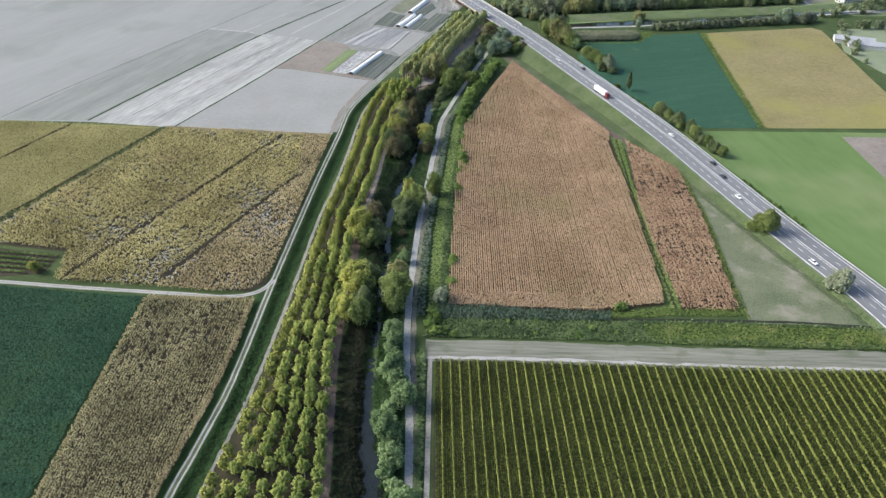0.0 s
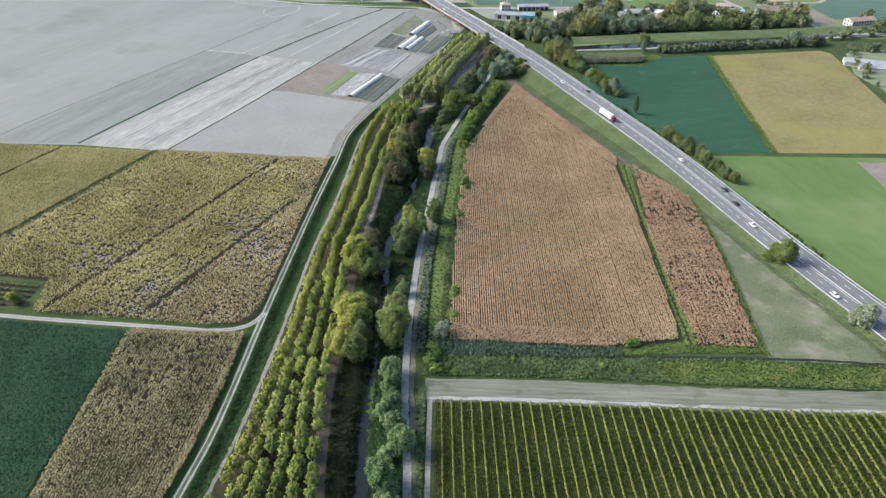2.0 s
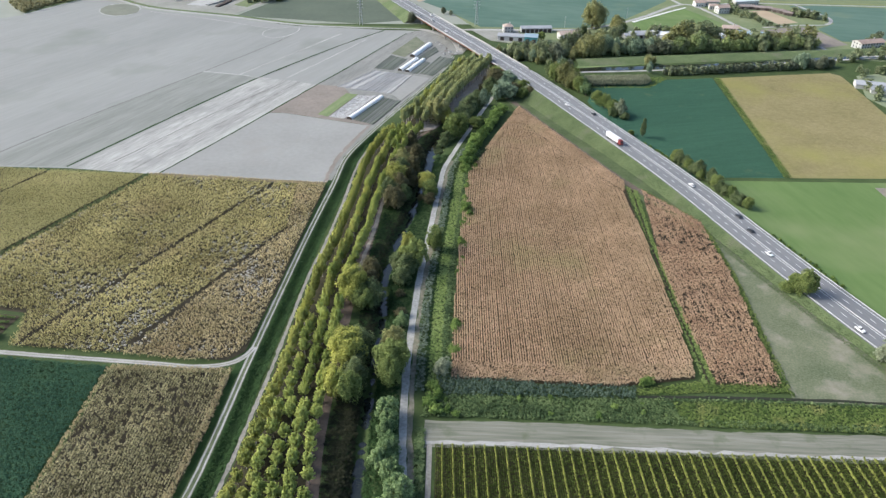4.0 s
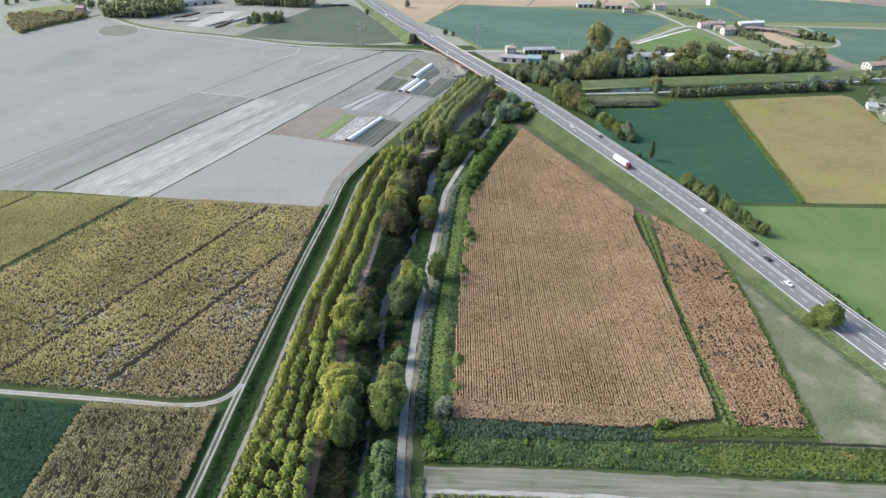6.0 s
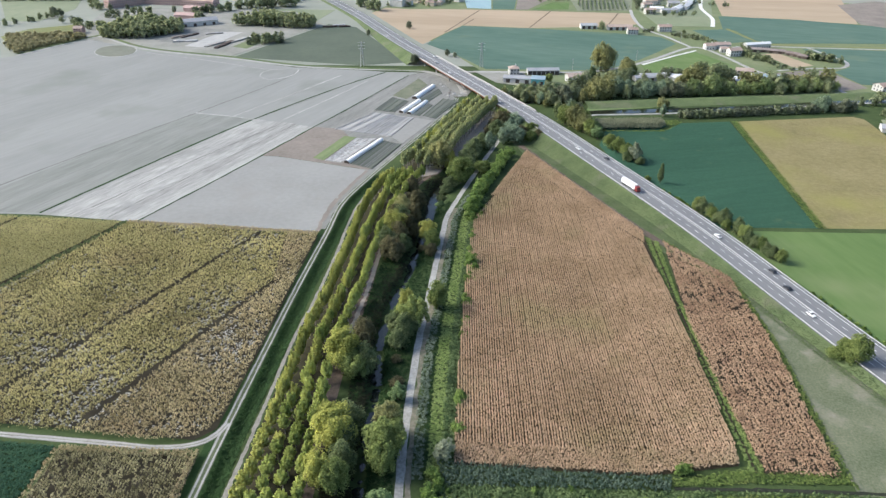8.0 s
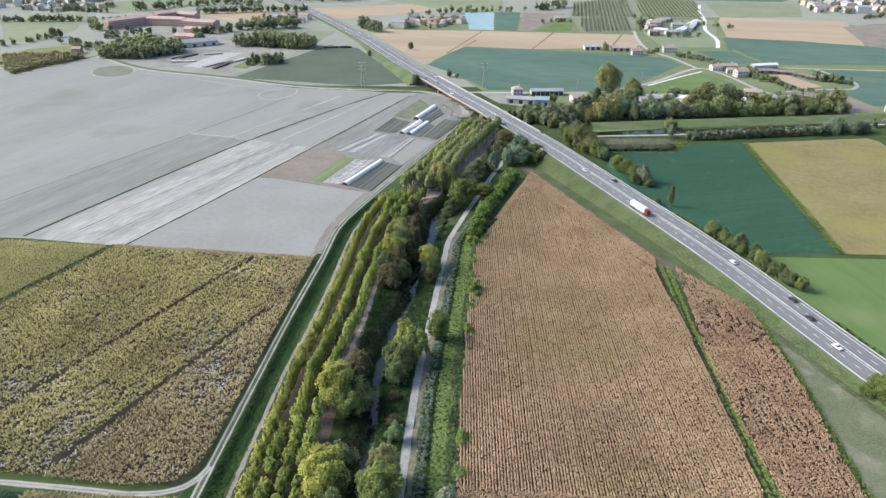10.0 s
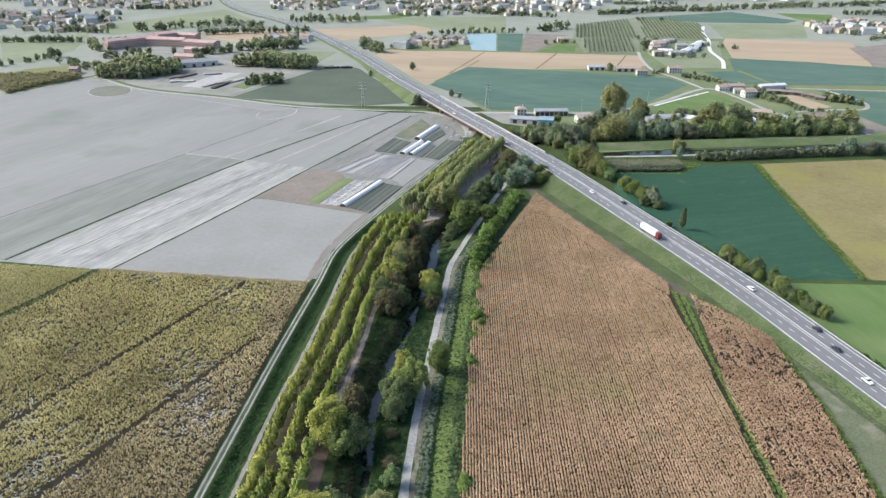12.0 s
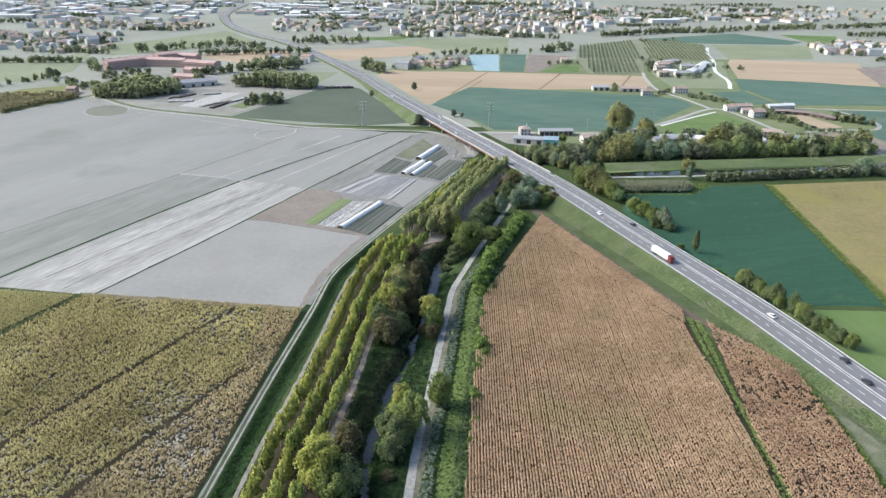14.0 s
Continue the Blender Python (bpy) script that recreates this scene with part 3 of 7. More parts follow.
FIELDS.append(("field_gold", [(223, 592), (321, 607), (327, 600), (326, 586), (316, 499), (313, 464), (310, 407), (205, 407)], "gold", "yellow-brown ripening field"))
FIELDS.append(("field_meadow", [(150, 403), (420, 398), (420, 100), (229, 100), (217, 170), (204, 228), (190, 265), (178, 300), (165, 342)], "meadow", "smooth bright green meadow"))
FIELDS.append(("field_soil_strip", [(-287, 418), (-246, 516), (-204, 599), (-171, 592), (-153, 587), (-188, 514), (-230, 416)], "soil_damp", "darker streaked strip of bare soil"))
FIELDS.append(("field_bare_east", [(249, 394.7), (420, 391), (420, 150), (250, 150)], "soil_brown", "pale brown bare plot"))
for k, (name, poly, mat, label) in enumerate(FIELDS):
    structure(name, slab(name, poly, 0.045 + 0.004 * k, mat), label, "field")

# ---- crops ----
RIPE = [(53, 490), (64, 463), (74, 439), (94, 398), (101, 385), (101, 330), (99, 280), (98, 250), (97, 240), (64, 236), (2.8, 240), (4.2, 280), (6.3, 317), (8, 345), (10.8, 383), (14, 412), (28, 446), (44, 484)]
stuff("ripe_maize", crop("ripe_maize", RIPE, radians(-0.5), 1.0, 0.36, 2.2, "corn_ripe", 5, 0.41, 0.07, uneven=0.1, hole=0.02, sway=0.05), "dense ripe brown maize in long rows", "maize")
TIP = [(53, 521), (104, 398), (102, 386), (94.6, 398), (74.6, 439), (64.6, 463), (53, 490.6), (43.6, 484.4), (28.6, 446), (25, 444), (30, 458)]
stuff("tip_maize", crop("tip_maize", TIP, radians(22.5), 0.72, 0.45, 2.1, "corn_ripe", 5, 0.42, 0.1, uneven=0.12), "ripe maize headland along the embankment", "maize")
stuff("headland_maize", crop("headland_maize", [(2.6, 231), (64, 227), (96, 232), (97, 240.4), (64, 236.4), (2.8, 240.3)], radians(88), 0.75, 0.5, 2.1, "corn_ripe", 5, 0.42, 0.06, uneven=0.15), "ripe maize headland rows", "maize")
stuff("red_maize", crop("red_maize", FIELDS[2][1], radians(-2), 0.8, 0.42, 1.9, "corn_red", 5, 0.36, 0.05, sway=0.08, hole=0.03, bare=(0.04, 0.44, 0.6), uneven=0.2), "patchy reddish dry maize", "maize")
YELLOW = [(-176, 249.5), (-129, 245.5), (-90, 241.5), (-81.5, 247), (-77.6, 293), (-73.2, 360), (-70.6, 391), (-126, 398), (-176, 403), (-290, 413), (-290, 277), (-215, 277), (-180, 271), (-177, 258)]
CUTS = [((-172, 250), (-100, 394), 1.25), ((-130, 243), (-82, 343), 1.2), ((-232, 280), (-176, 405), 2.2), ((-262, 355), (-236, 412), 1.1)]
POOR = [(-176, 249.5), (-129, 245.5), (-90, 241.5), (-81.5, 247), (-77.6, 293), (-73.2, 360), (-70.6, 391), (-126, 398), (-176, 403), (-232, 280), (-233, 277), (-215, 277), (-180, 271), (-177, 258)]
TAN = [(-127, 242.6), (-112, 240.6), (-97, 239.2), (-86, 241.5), (-81.2, 247), (-79.2, 254), (-76.2, 293), (-71.9, 360), (-69.4, 393.5), (-86, 394), (-82, 343)]
WEST = [(-176, 247.5), (-129, 243), (-127.4, 243.6), (-82.4, 343), (-86.4, 393.2), *POOR[7:]]
stuff("tan_maize", crop("tan_maize", TAN, radians(-26.5), 0.85, 0.5, 2.2, "corn_tan", 5, 0.36, 0.045, bare=(0.03, 0.25, 0.8, 0.6), uneven=0.28, hole=0.1, cuts=CUTS, sway=0.08), "tan ripening maize with poor patches", "maize")
stuff("yellow_maize", crop("yellow_maize", WEST, radians(-26.5), 0.85, 0.5, 2.2, "corn_yellow", 5, 0.36, 0.045, bare=(0.03, 0.29, 0.8, 0.6), uneven=0.28, hole=0.1, cuts=CUTS, sway=0.08), "yellowing maize with bare patches", "maize")
stuff("maize_rim", crop("maize_rim", [(-71, 393.6), (-126, 400.4), (-176, 405), (-176, 402.6), (-126, 397.6), (-71, 391)], radians(83), 0.8, 0.5, 2.1, "corn_edge", 5, 0.42, 0.08, uneven=0.15), "tan maize rows along the bare soil", "maize")
stuff("ditch_weeds", crop("ditch_weeds", [(-233.2, 279.5), (-231.4, 278.7), (-175, 404), (-177, 405)], radians(-24), 0.7, 0.5, 1.6, "leaf_deep", 5, 0.6, 0.3, uneven=0.4), "tall dark weeds in the ditch between the maize plots", "weeds")
stuff("pale_weeds", crop("pale_weeds", [(-231, 278.6), (-229.2, 277.9), (-190, 366), (-191.5, 367)], radians(-24), 0.8, 0.6, 0.8, "corn_dead", 5, 0.5, 0.3, hole=0.25, uneven=0.4), "pale dry weeds beside the ditch", "weeds")
stuff("smooth_maize", crop("smooth_maize", [(-234, 277), (-178, 403.5), (-290, 413), (-290, 277)], radians(-26.5), 0.85, 0.55, 2.2, "corn_smooth", 5, 0.40, 0.06, sway=0.08, uneven=0.12, cuts=CUTS), "even yellow-green maize", "maize")
stuff("dead_maize", crop("dead_maize", POOR, radians(-26.5), 0.85, 0.7, 0.9, "corn_dead", 5, 0.42, 0.15, bare=(0.03, 0.36, 0.8, 0.6), only=True, uneven=0.3, hole=0.25, cuts=CUTS), "pale dead maize in the poor patches", "maize")
BROWN = [(-129.3, 235.6), (-82.0, 233.4), (-82.6, 203), (-85.6, 171), (-91.4, 136), (-95.2, 60), (-130, 60)]
stuff("brown_maize", crop("brown_maize", BROWN, radians(-2.5), 1.05, 0.42, 2.3, "corn_brown", 5, 0.35, 0.035, sway=0.05, bare=(0.03, 0.36, 0.92, 0.35), uneven=0.12, hole=0.02), "browning maize in rows with gaps", "maize")
stuff("edge_maize", crop("edge_maize", [(-130.4, 235), (-129.2, 235), (-129.8, 60), (-131.1, 60)], 0, 0.8, 0.5, 2.0, "corn_edge", 6, 0.42, 0.15, hole=0.2), "pale straw-coloured maize rows at the field edge", "maize")
stuff("rim_maize", crop("rim_maize", [(-129, 236.4), (-81.6, 234.2), (-82.6, 203), (-85.7, 171), (-91.6, 136), (-95.4, 60), (-97.6, 60), (-94, 136), (-88.3, 171), (-85.2, 203), (-84.4, 231.5), (-129, 233.6)], radians(-2.5), 0.75, 0.5, 2.1, "corn_edge", 6, 0.45, 0.1, hole=0.25), "pale straw-coloured maize round the field rim", "maize")
stuff("seed_maize", crop("seed_maize", FIELDS[0][1], radians(0.92), 0.72, 0.55, 1.5, "seed_low", 6, 0.36, 0.035, skip=lambda k: k % 5 != 0, uneven=0.14, phase=2.49), "low dark green maize rows", "maize")
stuff("tall_maize", crop("tall_maize", FIELDS[0][1], radians(0.92), 3.6, 0.3, 2.3, "seed_tall", 6, 0.38, 0.05, uneven=0.1, hole=0.03, phase=2.49), "tall tasselled yellow-green maize rows", "maize")
EAST_SOY = [(112, 541), (112, 564), (160, 565), (180, 587), (217, 590), (201, 408.5), (152, 409), (131, 457), (115, 502)]
stuff("soybean_east", crop("soybean_east", EAST_SOY, radians(12), 1.1, 0.95, 0.42, "soy_r", 6, 0.95, 0.5, uneven=0.12), "dense dark green soybean beyond the highway", "soybean")
GOLD = [(224, 591), (320, 605), (325, 597), (325, 586), (315, 499), (312, 464), (309, 408.5), (206, 408.5)]
stuff("ripening_crop", crop("ripening_crop", GOLD, radians(12), 1.3, 1.1, 0.34, "gold", 6, 1.05, 0.55, uneven=0.15, hole=0.03), "yellow-brown ripening soybean", "soybean")
stuff("gold_edge", crop("gold_edge", [(219, 592), (224, 592), (206, 407), (201.5, 407)], 0, 1.0, 0.8, 0.7, "weeds_yellow", 4, 0.8, 0.3), "bright green grass strip between two fields", "grass")
stuff("soybean", crop("soybean", FIELDS[4][1], radians(-22), 0.75, 0.6, 0.85, "soy", 4, 0.62, 0.15, uneven=0.2), "dense dark green soybean", "soybean")

# ---- highway on its bank, with a bridge over the river ----
HW_MID = [(210, 120, 1.4), (201, 170, 1.5), (191, 222, 1.6), (183.5, 247, 1.8), (177, 265, 2.0), (165, 300, 2.4), (152, 342, 2.9), (140.5, 380, 3.4), (127.5, 417, 3.9), (112, 456, 4.6), (94, 500, 5.6), (76.5, 543, 6.5), (57, 588, 7.2), (40, 625, 7.5), (24, 662, 7.6), (6.5, 700, 7.5), (-11, 740, 7.3), (-27, 778, 6.7), (-60, 860, 4.8), (-90, 940, 3.2), (-124, 1028, 1.9), (-209, 1208, 1.6), (-304, 1384, 1.5), (-402, 1516, 1.5), (-495, 1683, 1.5), (-595, 1962, 1.5), (-645, 2312, 1.5)]
HW = smooth_line(HW_MID, 6)
BRIDGE = (588, 772)


def along(y):
    """Place and way of the highway's middle where it passes y."""
    i = int(np.abs(HW[:, 1] - y).argmin())
    way = HW[min(i + 1, len(HW) - 1), :2] - HW[max(i - 1, 0), :2]
    way = way / np.linalg.norm(way)
    return HW[i] + np.array([*way, 0]) * (y - HW[i, 1]) / max(way[1], 0.2), way, np.array([way[1], -way[0]])


def highway():
    road = structure("highway", ribbon("highway", HW, [-9.4, 0, 9.6], [0, 0.12, 0], "asphalt"), "grey four-lane asphalt highway", "road")
    for o, w in ((-8.3, 0.15), (-0.75, 0.13), (0.65, 0.13), (8.2, 0.15)):
        h = 0.12 * (1 - abs(o) / 9.6) + 0.02
        part("edge_line", ribbon("edge_line", HW, [o - w, o + w], [h, h], "line"), road)
    near = HW[HW[:, 1] < 1100]
    dash = mesh_of("lane_dash", [(-1.6, -0.12, 0), (1.6, -0.12, 0), (1.6, 0.12, 0), (-1.6, 0.12, 0)], [(0, 1, 2, 3)], "line")
    for o in (-4.2, 4.3):
        h = 0.12 * (1 - abs(o) / 9.6) + 0.02
        for y in np.arange(120, 1060, 6.9):
            p, way, right = along(y)
            a = p[:2] + right * o
            slope = math.atan2(along(y + 2)[0][2] - along(y - 2)[0][2], 4)
            part("lane_dash", dash, road).matrix_basis = Matrix.Translation((a[0], a[1], p[2] + h + 0.01)) @ Matrix.Rotation(math.atan2(way[1], way[0]), 4, "Z") @ Matrix.Rotation(-slope, 4, "Y")
    # banks down to the fields, open at the bridge
    for lo, hi in ((100, BRIDGE[0]), (BRIDGE[1], 2400)):
        seg = HW[(HW[:, 1] > lo - 4) & (HW[:, 1] < hi + 4)]
        right = sides(seg)
        v = []
        for p, r in zip(seg, right):
            for o, z in ((-10.4 - 1.7 * (p[2] + 0.25), -0.4), (-10.4, p[2] - 0.15), (-9.3, p[2] - 0.03), (9.5, p[2] - 0.03), (10.4, p[2] - 0.15), (10.4 + 1.1 * (p[2] + 0.25), -0.4)):
                v.append((*(p[:2] + r * o), z))
        f = [(i * 6 + j, (i + 1) * 6 + j, (i + 1) * 6 + j + 1, i * 6 + j + 1) for i in range(len(seg) - 1) for j in range(5)]
        structure("road_bank", mesh_of("road_bank", v, np.array(f)[:, ::-1], "verge"), "grassy highway embankment", "bank")


def guard_rail(offset, lo, hi, label):
    rail = tagged(new("guard_rail"), label, "guard rail", "guard rails along the highway")
    p0, _, _ = along(lo)
    rail.location = p0
    seg = HW[(HW[:, 1] > lo) & (HW[:, 1] < hi)].copy()
    seg -= p0
    part("beam", ribbon("beam", seg, [offset - 0.09, offset - 0.14, offset + 0.14, offset + 0.09, offset - 0.09], [0.5, 0.62, 0.85, 0.45, 0.5], "steel"), rail)
    bm = bmesh.new()
    bmesh.ops.create_cube(bm, size=1, matrix=Matrix.Diagonal((0.12, 0.12, 0.95, 1)))
    post = from_bm("post", bm, "steel")
    r = sides(seg)
    for i in range(len(seg)):
        q = seg[i, :2] + r[i] * (offset + 0.05)
        part("post", post, rail).location = (q[0], q[1], seg[i, 2] + 0.4)
    return rail


def bridge():
    b = tagged(new("bridge"), "highway bridge on paired concrete piers with rust-red girders", "bridge", kind="structure")
    seg = HW[(HW[:, 1] > BRIDGE[0] - 6) & (HW[:, 1] < BRIDGE[1] + 6)]
    part("deck", ribbon("deck", seg, [-9.9, -9.9, 10.1, 10.1], [0.25, -0.5, -0.5, 0.25], "concrete"), b, "grey concrete deck")
    for o in (-8.8, -2.6, 3.4, 9.0):
        part("girder", ribbon("girder", seg, [o - 0.25, o - 0.25, o + 0.25, o + 0.25], [-0.5, -1.9, -1.9, -0.5], "rust"), b, "rust-red steel girder")
    for o in (-9.7, 9.9):
        part("parapet", ribbon("parapet", seg, [o - 0.14, o - 0.14, o + 0.14, o + 0.14], [0.0, 0.95, 0.95, 0.0], "concrete"), b)
    for y in np.arange(BRIDGE[0] + 6, BRIDGE[1], 28):
        p, way, right = along(y)
        turn = math.atan2(right[1], right[0])
        for o in (-6, 6):
            bm = bmesh.new()
            bmesh.ops.create_cone(bm, cap_ends=True, segments=14, radius1=0.8, radius2=0.75, depth=p[2] + 1.5)
            bmesh.ops.create_cube(bm, size=1, matrix=Matrix.Translation((0, 0, (p[2] + 1.5) / 2)) @ Matrix.Diagonal((3.4, 1.5, 0.8, 1)))
            ob = part("pier", from_bm("pier", bm, "concrete"), b)
            ob.matrix_basis = Matrix.Translation((*(p[:2] + right * o), (p[2] - 1.9 - 0.6 - 1.5) / 2)) @ Matrix.Rotation(turn, 4, "Z")
    for y in BRIDGE:
        p, way, right = along(y)
        bm = bmesh.new()
        bmesh.ops.create_cube(bm, size=1, matrix=Matrix.Translation((0, 0, -2.5)) @ Matrix.Diagonal((20.5, 1.6, 9.0, 1)))
        ob = part("abutment", from_bm("abutment", bm, "concrete"), b)
        ob.matrix_basis = Matrix.Translation((*p[:2], p[2] - 2.6)) @ Matrix.Rotation(math.atan2(right[1], right[0]), 4, "Z")


def bank_floor(px, py):
    d, sd = near_line(px, py, HW[HW[:, 1] < 700])
    near = HW[HW[:, 1] < 700]
    i = np.hypot(px[:, None] - near[None, :, 0], py[:, None] - near[None, :, 1]).argmin(1)
    return np.maximum(near[i, 2] - 0.15 - np.where(sd < 0, np.maximum(-sd - 10.4, 0) / 1.7, np.maximum(sd - 10.4, 0) / 1.1), 0.0)


M["rust"] = material("rusted_steel", (0.22, 0.09, 0.06), (0.36, 0.17, 0.12), 0.2, 1.5)
highway()
bridge()
guard_rail(9.3, 120, 586, "galvanised guard rail on the far road edge")
guard_rail(-9.2, 120, 586, "galvanised guard rail on the near road edge")
guard_rail(-0.05, 120, 1000, "galvanised guard rail on the middle strip")
structure("road_bank_path", ribbon("road_bank_path", smooth_line([(50, 533), (72, 478), (105, 400), (119, 376), (137, 346), (147, 318)], 4), [-2.2, 0, 2.2], [0.3, 0.32, 0.3], "dirt", 0.25), "bare earth strip between maize and embankment", "track")

_hw = HW[(HW[:, 1] > 205) & (HW[:, 1] < 586)]
_r = sides(_hw)
_w = _hw[:, 2:] + 0.25
for a, b, label in ((-10.6, -np.interp(_hw[:, 1:2], [205, 345, 385, 520, 586], [13, 13, 22.5, 23.5, 16]) - 1.7 * _w, "rough green grass on the highway embankment"), (10.5, 10.6 + 1.1 * _w, "rough grass on the far side of the embankment")):
    edge = [*(_hw[:, :2] + _r * a), *(_hw[:, :2] + _r * b)[::-1]]
    stuff("embankment_grass", crop("embankment_grass", [tuple(p) for p in edge], radians(20), 0.6, 0.55, 0.2, "verge", 4, 0.42, 0.3, floor=bank_floor, hole=0.1, uneven=0.4), label, "grass")

_toe = _hw[(_hw[:, 1] > 340) & (_hw[:, 1] < 560)]
_tr = sides(_toe)
_ti = 9.6 + 1.7 * _toe[:, 2:]
_to = np.interp(_toe[:, 1:2], [340, 385, 520, 560], [13, 24, 25, 18]) + 1.7 * _toe[:, 2:]
_n = len(_toe)
structure("bank_toe", mesh_of("bank_toe", np.concatenate([np.c_[_toe[:, :2] - _tr * _to, np.full(_n, 0.035)], np.c_[_toe[:, :2] - _tr * _ti, np.full(_n, 0.1)]]), [(i, i + _n, i + 1 + _n, i + 1) for i in range(_n - 1)], "verge"), "grassy foot of the highway embankment", "bank")

# ---- trees ----


def crown_mesh(name, mat, low, high, radius, lobes, n, size, taper=0.0, lobe=0.45, up=1.5):
    """A crown as leaf clumps on many small lobes, with gaps between them."""
    mid, half = (low + high) / 2, (high - low) / 2
    d = rng.normal(size=(lobes, 3))
    d /= np.linalg.norm(d, axis=1)[:, None]
    d[:, 2] = np.where((d[:, 2] < -0.92) | (rng.random(lobes) < 0.06), np.abs(d[:, 2]), d[:, 2])
    r = rng.uniform(0.4, 0.95, lobes)[:, None]
    c = d * r * [radius, radius, half] + [0, 0, mid]
    c[:, :2] *= (1 - taper * (c[:, 2:] - low) / (high - low))
    which = rng.integers(0, lobes, n)
    e = rng.normal(size=(n, 3))
    e /= np.linalg.norm(e, axis=1)[:, None]
    e[:, 2] = np.where(rng.random(n) < 0.5, np.abs(e[:, 2]), e[:, 2])
    rad = np.array([lobe * radius, lobe * radius, lobe * min(half, radius * 1.2) * up]) * rng.uniform(0.5, 1.35, lobes)[which][:, None]
    p = c[which] + e * rad * rng.uniform(0.75, 1.05, n)[:, None]
    p[:, 2] = np.maximum(p[:, 2], 0.05)
    out = e * 0.6 + d[which] * 0.5 + [0, 0, 0.6]
    out /= np.linalg.norm(out, axis=1)[:, None]
    return mesh_of(name, *leaves(p, np.full(n, size), out), mat)


def poplar_crown(name, mat, low, high, radius, n, size):
    """A young poplar's crown: a shuttlecock of many steep feathery boughs round a leader, with a domed top."""
    boughs, tall = 40, high - low
    u = (np.arange(boughs) + rng.uniform(0, 1, boughs)) / boughs
    base = low + u * tall * 0.56
    turn = np.arange(boughs) * 2.4 + rng.normal(0, 0.25, boughs)
    reach = radius * (1.02 - 0.62 * u**1.4) * rng.uniform(0.78, 1.12, boughs)
    rise = tall * (0.36 + 0.05 * u) * rng.uniform(0.8, 1.12, boughs)
    k = rng.integers(0, boughs, n)
    s = rng.uniform(0.12, 1.0, n) ** 0.62
    p = np.c_[np.cos(turn[k]) * reach[k] * s**0.8, np.sin(turn[k]) * reach[k] * s**0.8, base[k] + rise[k] * s**1.25]
    p += rng.normal(0, 0.2, p.shape) * (1.3 - s)[:, None]
    out = np.c_[np.cos(turn[k]), np.sin(turn[k]), np.full(n, 1.5)] / 1.8
    return mesh_of(name, *leaves(p, size * (1.2 - 0.45 * s), out), mat)


def trunk_mesh(name, mat, height, radius, limbs=4, spread=1.5, top=None):
    """A tapered, slightly bent trunk with limbs that rise into the crown."""
    bm = bmesh.new()

    def tube(points, radii, k=6):
        rings = []
        for p, r in zip(points, radii):
            rings.append([bm.verts.new((p[0] + r * math.cos(a), p[1] + r * math.sin(a), p[2])) for a in np.linspace(0, 2 * math.pi, k, endpoint=False)])
        for a, b in zip(rings, rings[1:]):
            for i in range(k):
                bm.faces.new((a[i], a[(i + 1) % k], b[(i + 1) % k], b[i]))
        bm.faces.new(rings[-1])

    top = top or height * 1.5
    bend = rng.normal(0, 0.02 * top, 2)
    tube([(0, 0, -0.4), (bend[0] * 0.4, bend[1] * 0.4, height * 0.5), (bend[0] * 0.8, bend[1] * 0.8, height), (bend[0], bend[1], top)], [radius * 1.25, radius, radius * 0.8, radius * 0.2])
    for k in range(limbs):
        a = 2 * math.pi * (k + rng.uniform(-0.2, 0.2)) / max(limbs, 1)
        z = height * rng.uniform(0.8, 1.1)
        tube([(bend[0] * 0.8, bend[1] * 0.8, z), (spread * 0.5 * math.cos(a), spread * 0.5 * math.sin(a), z + (top - height) * 0.4), (spread * math.cos(a), spread * math.sin(a), z + (top - height) * 0.7)], [radius * 0.55, radius * 0.35, radius * 0.12], 5)
    return from_bm(name, bm, mat)


KINDS = {}
# of a kind: variants, bark, leaf, trunk height, trunk radius, crown low, high, radius, lobes, clumps, size, taper, lobe, label, category, group
KINDS["poplar"] = (6, "bark_pale", "poplar_leaf", 4.2, 0.17, 3.4, 10.6, 2.24, 26, 2600, 0.32, 0.3, 0.4, "young plantation poplar with a pale slim trunk", "poplar", "poplar plantation")
KINDS["poplar_yellow"] = (5, "bark_pale", "poplar_yellow", 3.2, 0.16, 2.2, 9.9, 2.3, 26, 2600, 0.33, 0.25, 0.4, "yellowing plantation poplar in the outer row", "poplar", "yellowing poplars")
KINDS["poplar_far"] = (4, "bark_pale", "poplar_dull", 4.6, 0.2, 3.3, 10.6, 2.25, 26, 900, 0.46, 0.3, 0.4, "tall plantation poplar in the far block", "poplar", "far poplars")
KINDS["tree"] = (4, "bark", "leaf", 4.0, 0.4, 0.9, 14.5, 5.4, 80, 10500, 0.28, 0.25, 0.24, "green riverside tree with a lumpy crown", "tree", "riverside trees")
KINDS["tree_yellow"] = (3, "bark", "leaf_yellow", 4.0, 0.4, 1.2, 15.5, 5.2, 80, 10500, 0.28, 0.3, 0.24, "tall tree turning yellow beside the river", "tree", "yellowing trees")
KINDS["tree_gold"] = (2, "bark", "leaf_gold", 4.0, 0.4, 1.2, 15.5, 5.2, 70, 9000, 0.29, 0.3, 0.25, "tall riverside tree with a bright yellow-green crown", "tree", "bright yellow-green trees")
KINDS["willow"] = (3, "bark", "leaf_grey", 2.2, 0.25, 0.3, 7.5, 3.6, 60, 4200, 0.29, 0.15, 0.24, "grey-green willow on the river bank", "willow", "willows")
KINDS["blue_willow"] = (2, "bark", "leaf_blue", 3.0, 0.3, 0.3, 12.5, 5.0, 70, 5200, 0.33, 0.2, 0.25, "blue-green willow beside the river track", "willow", "blue-green willows")
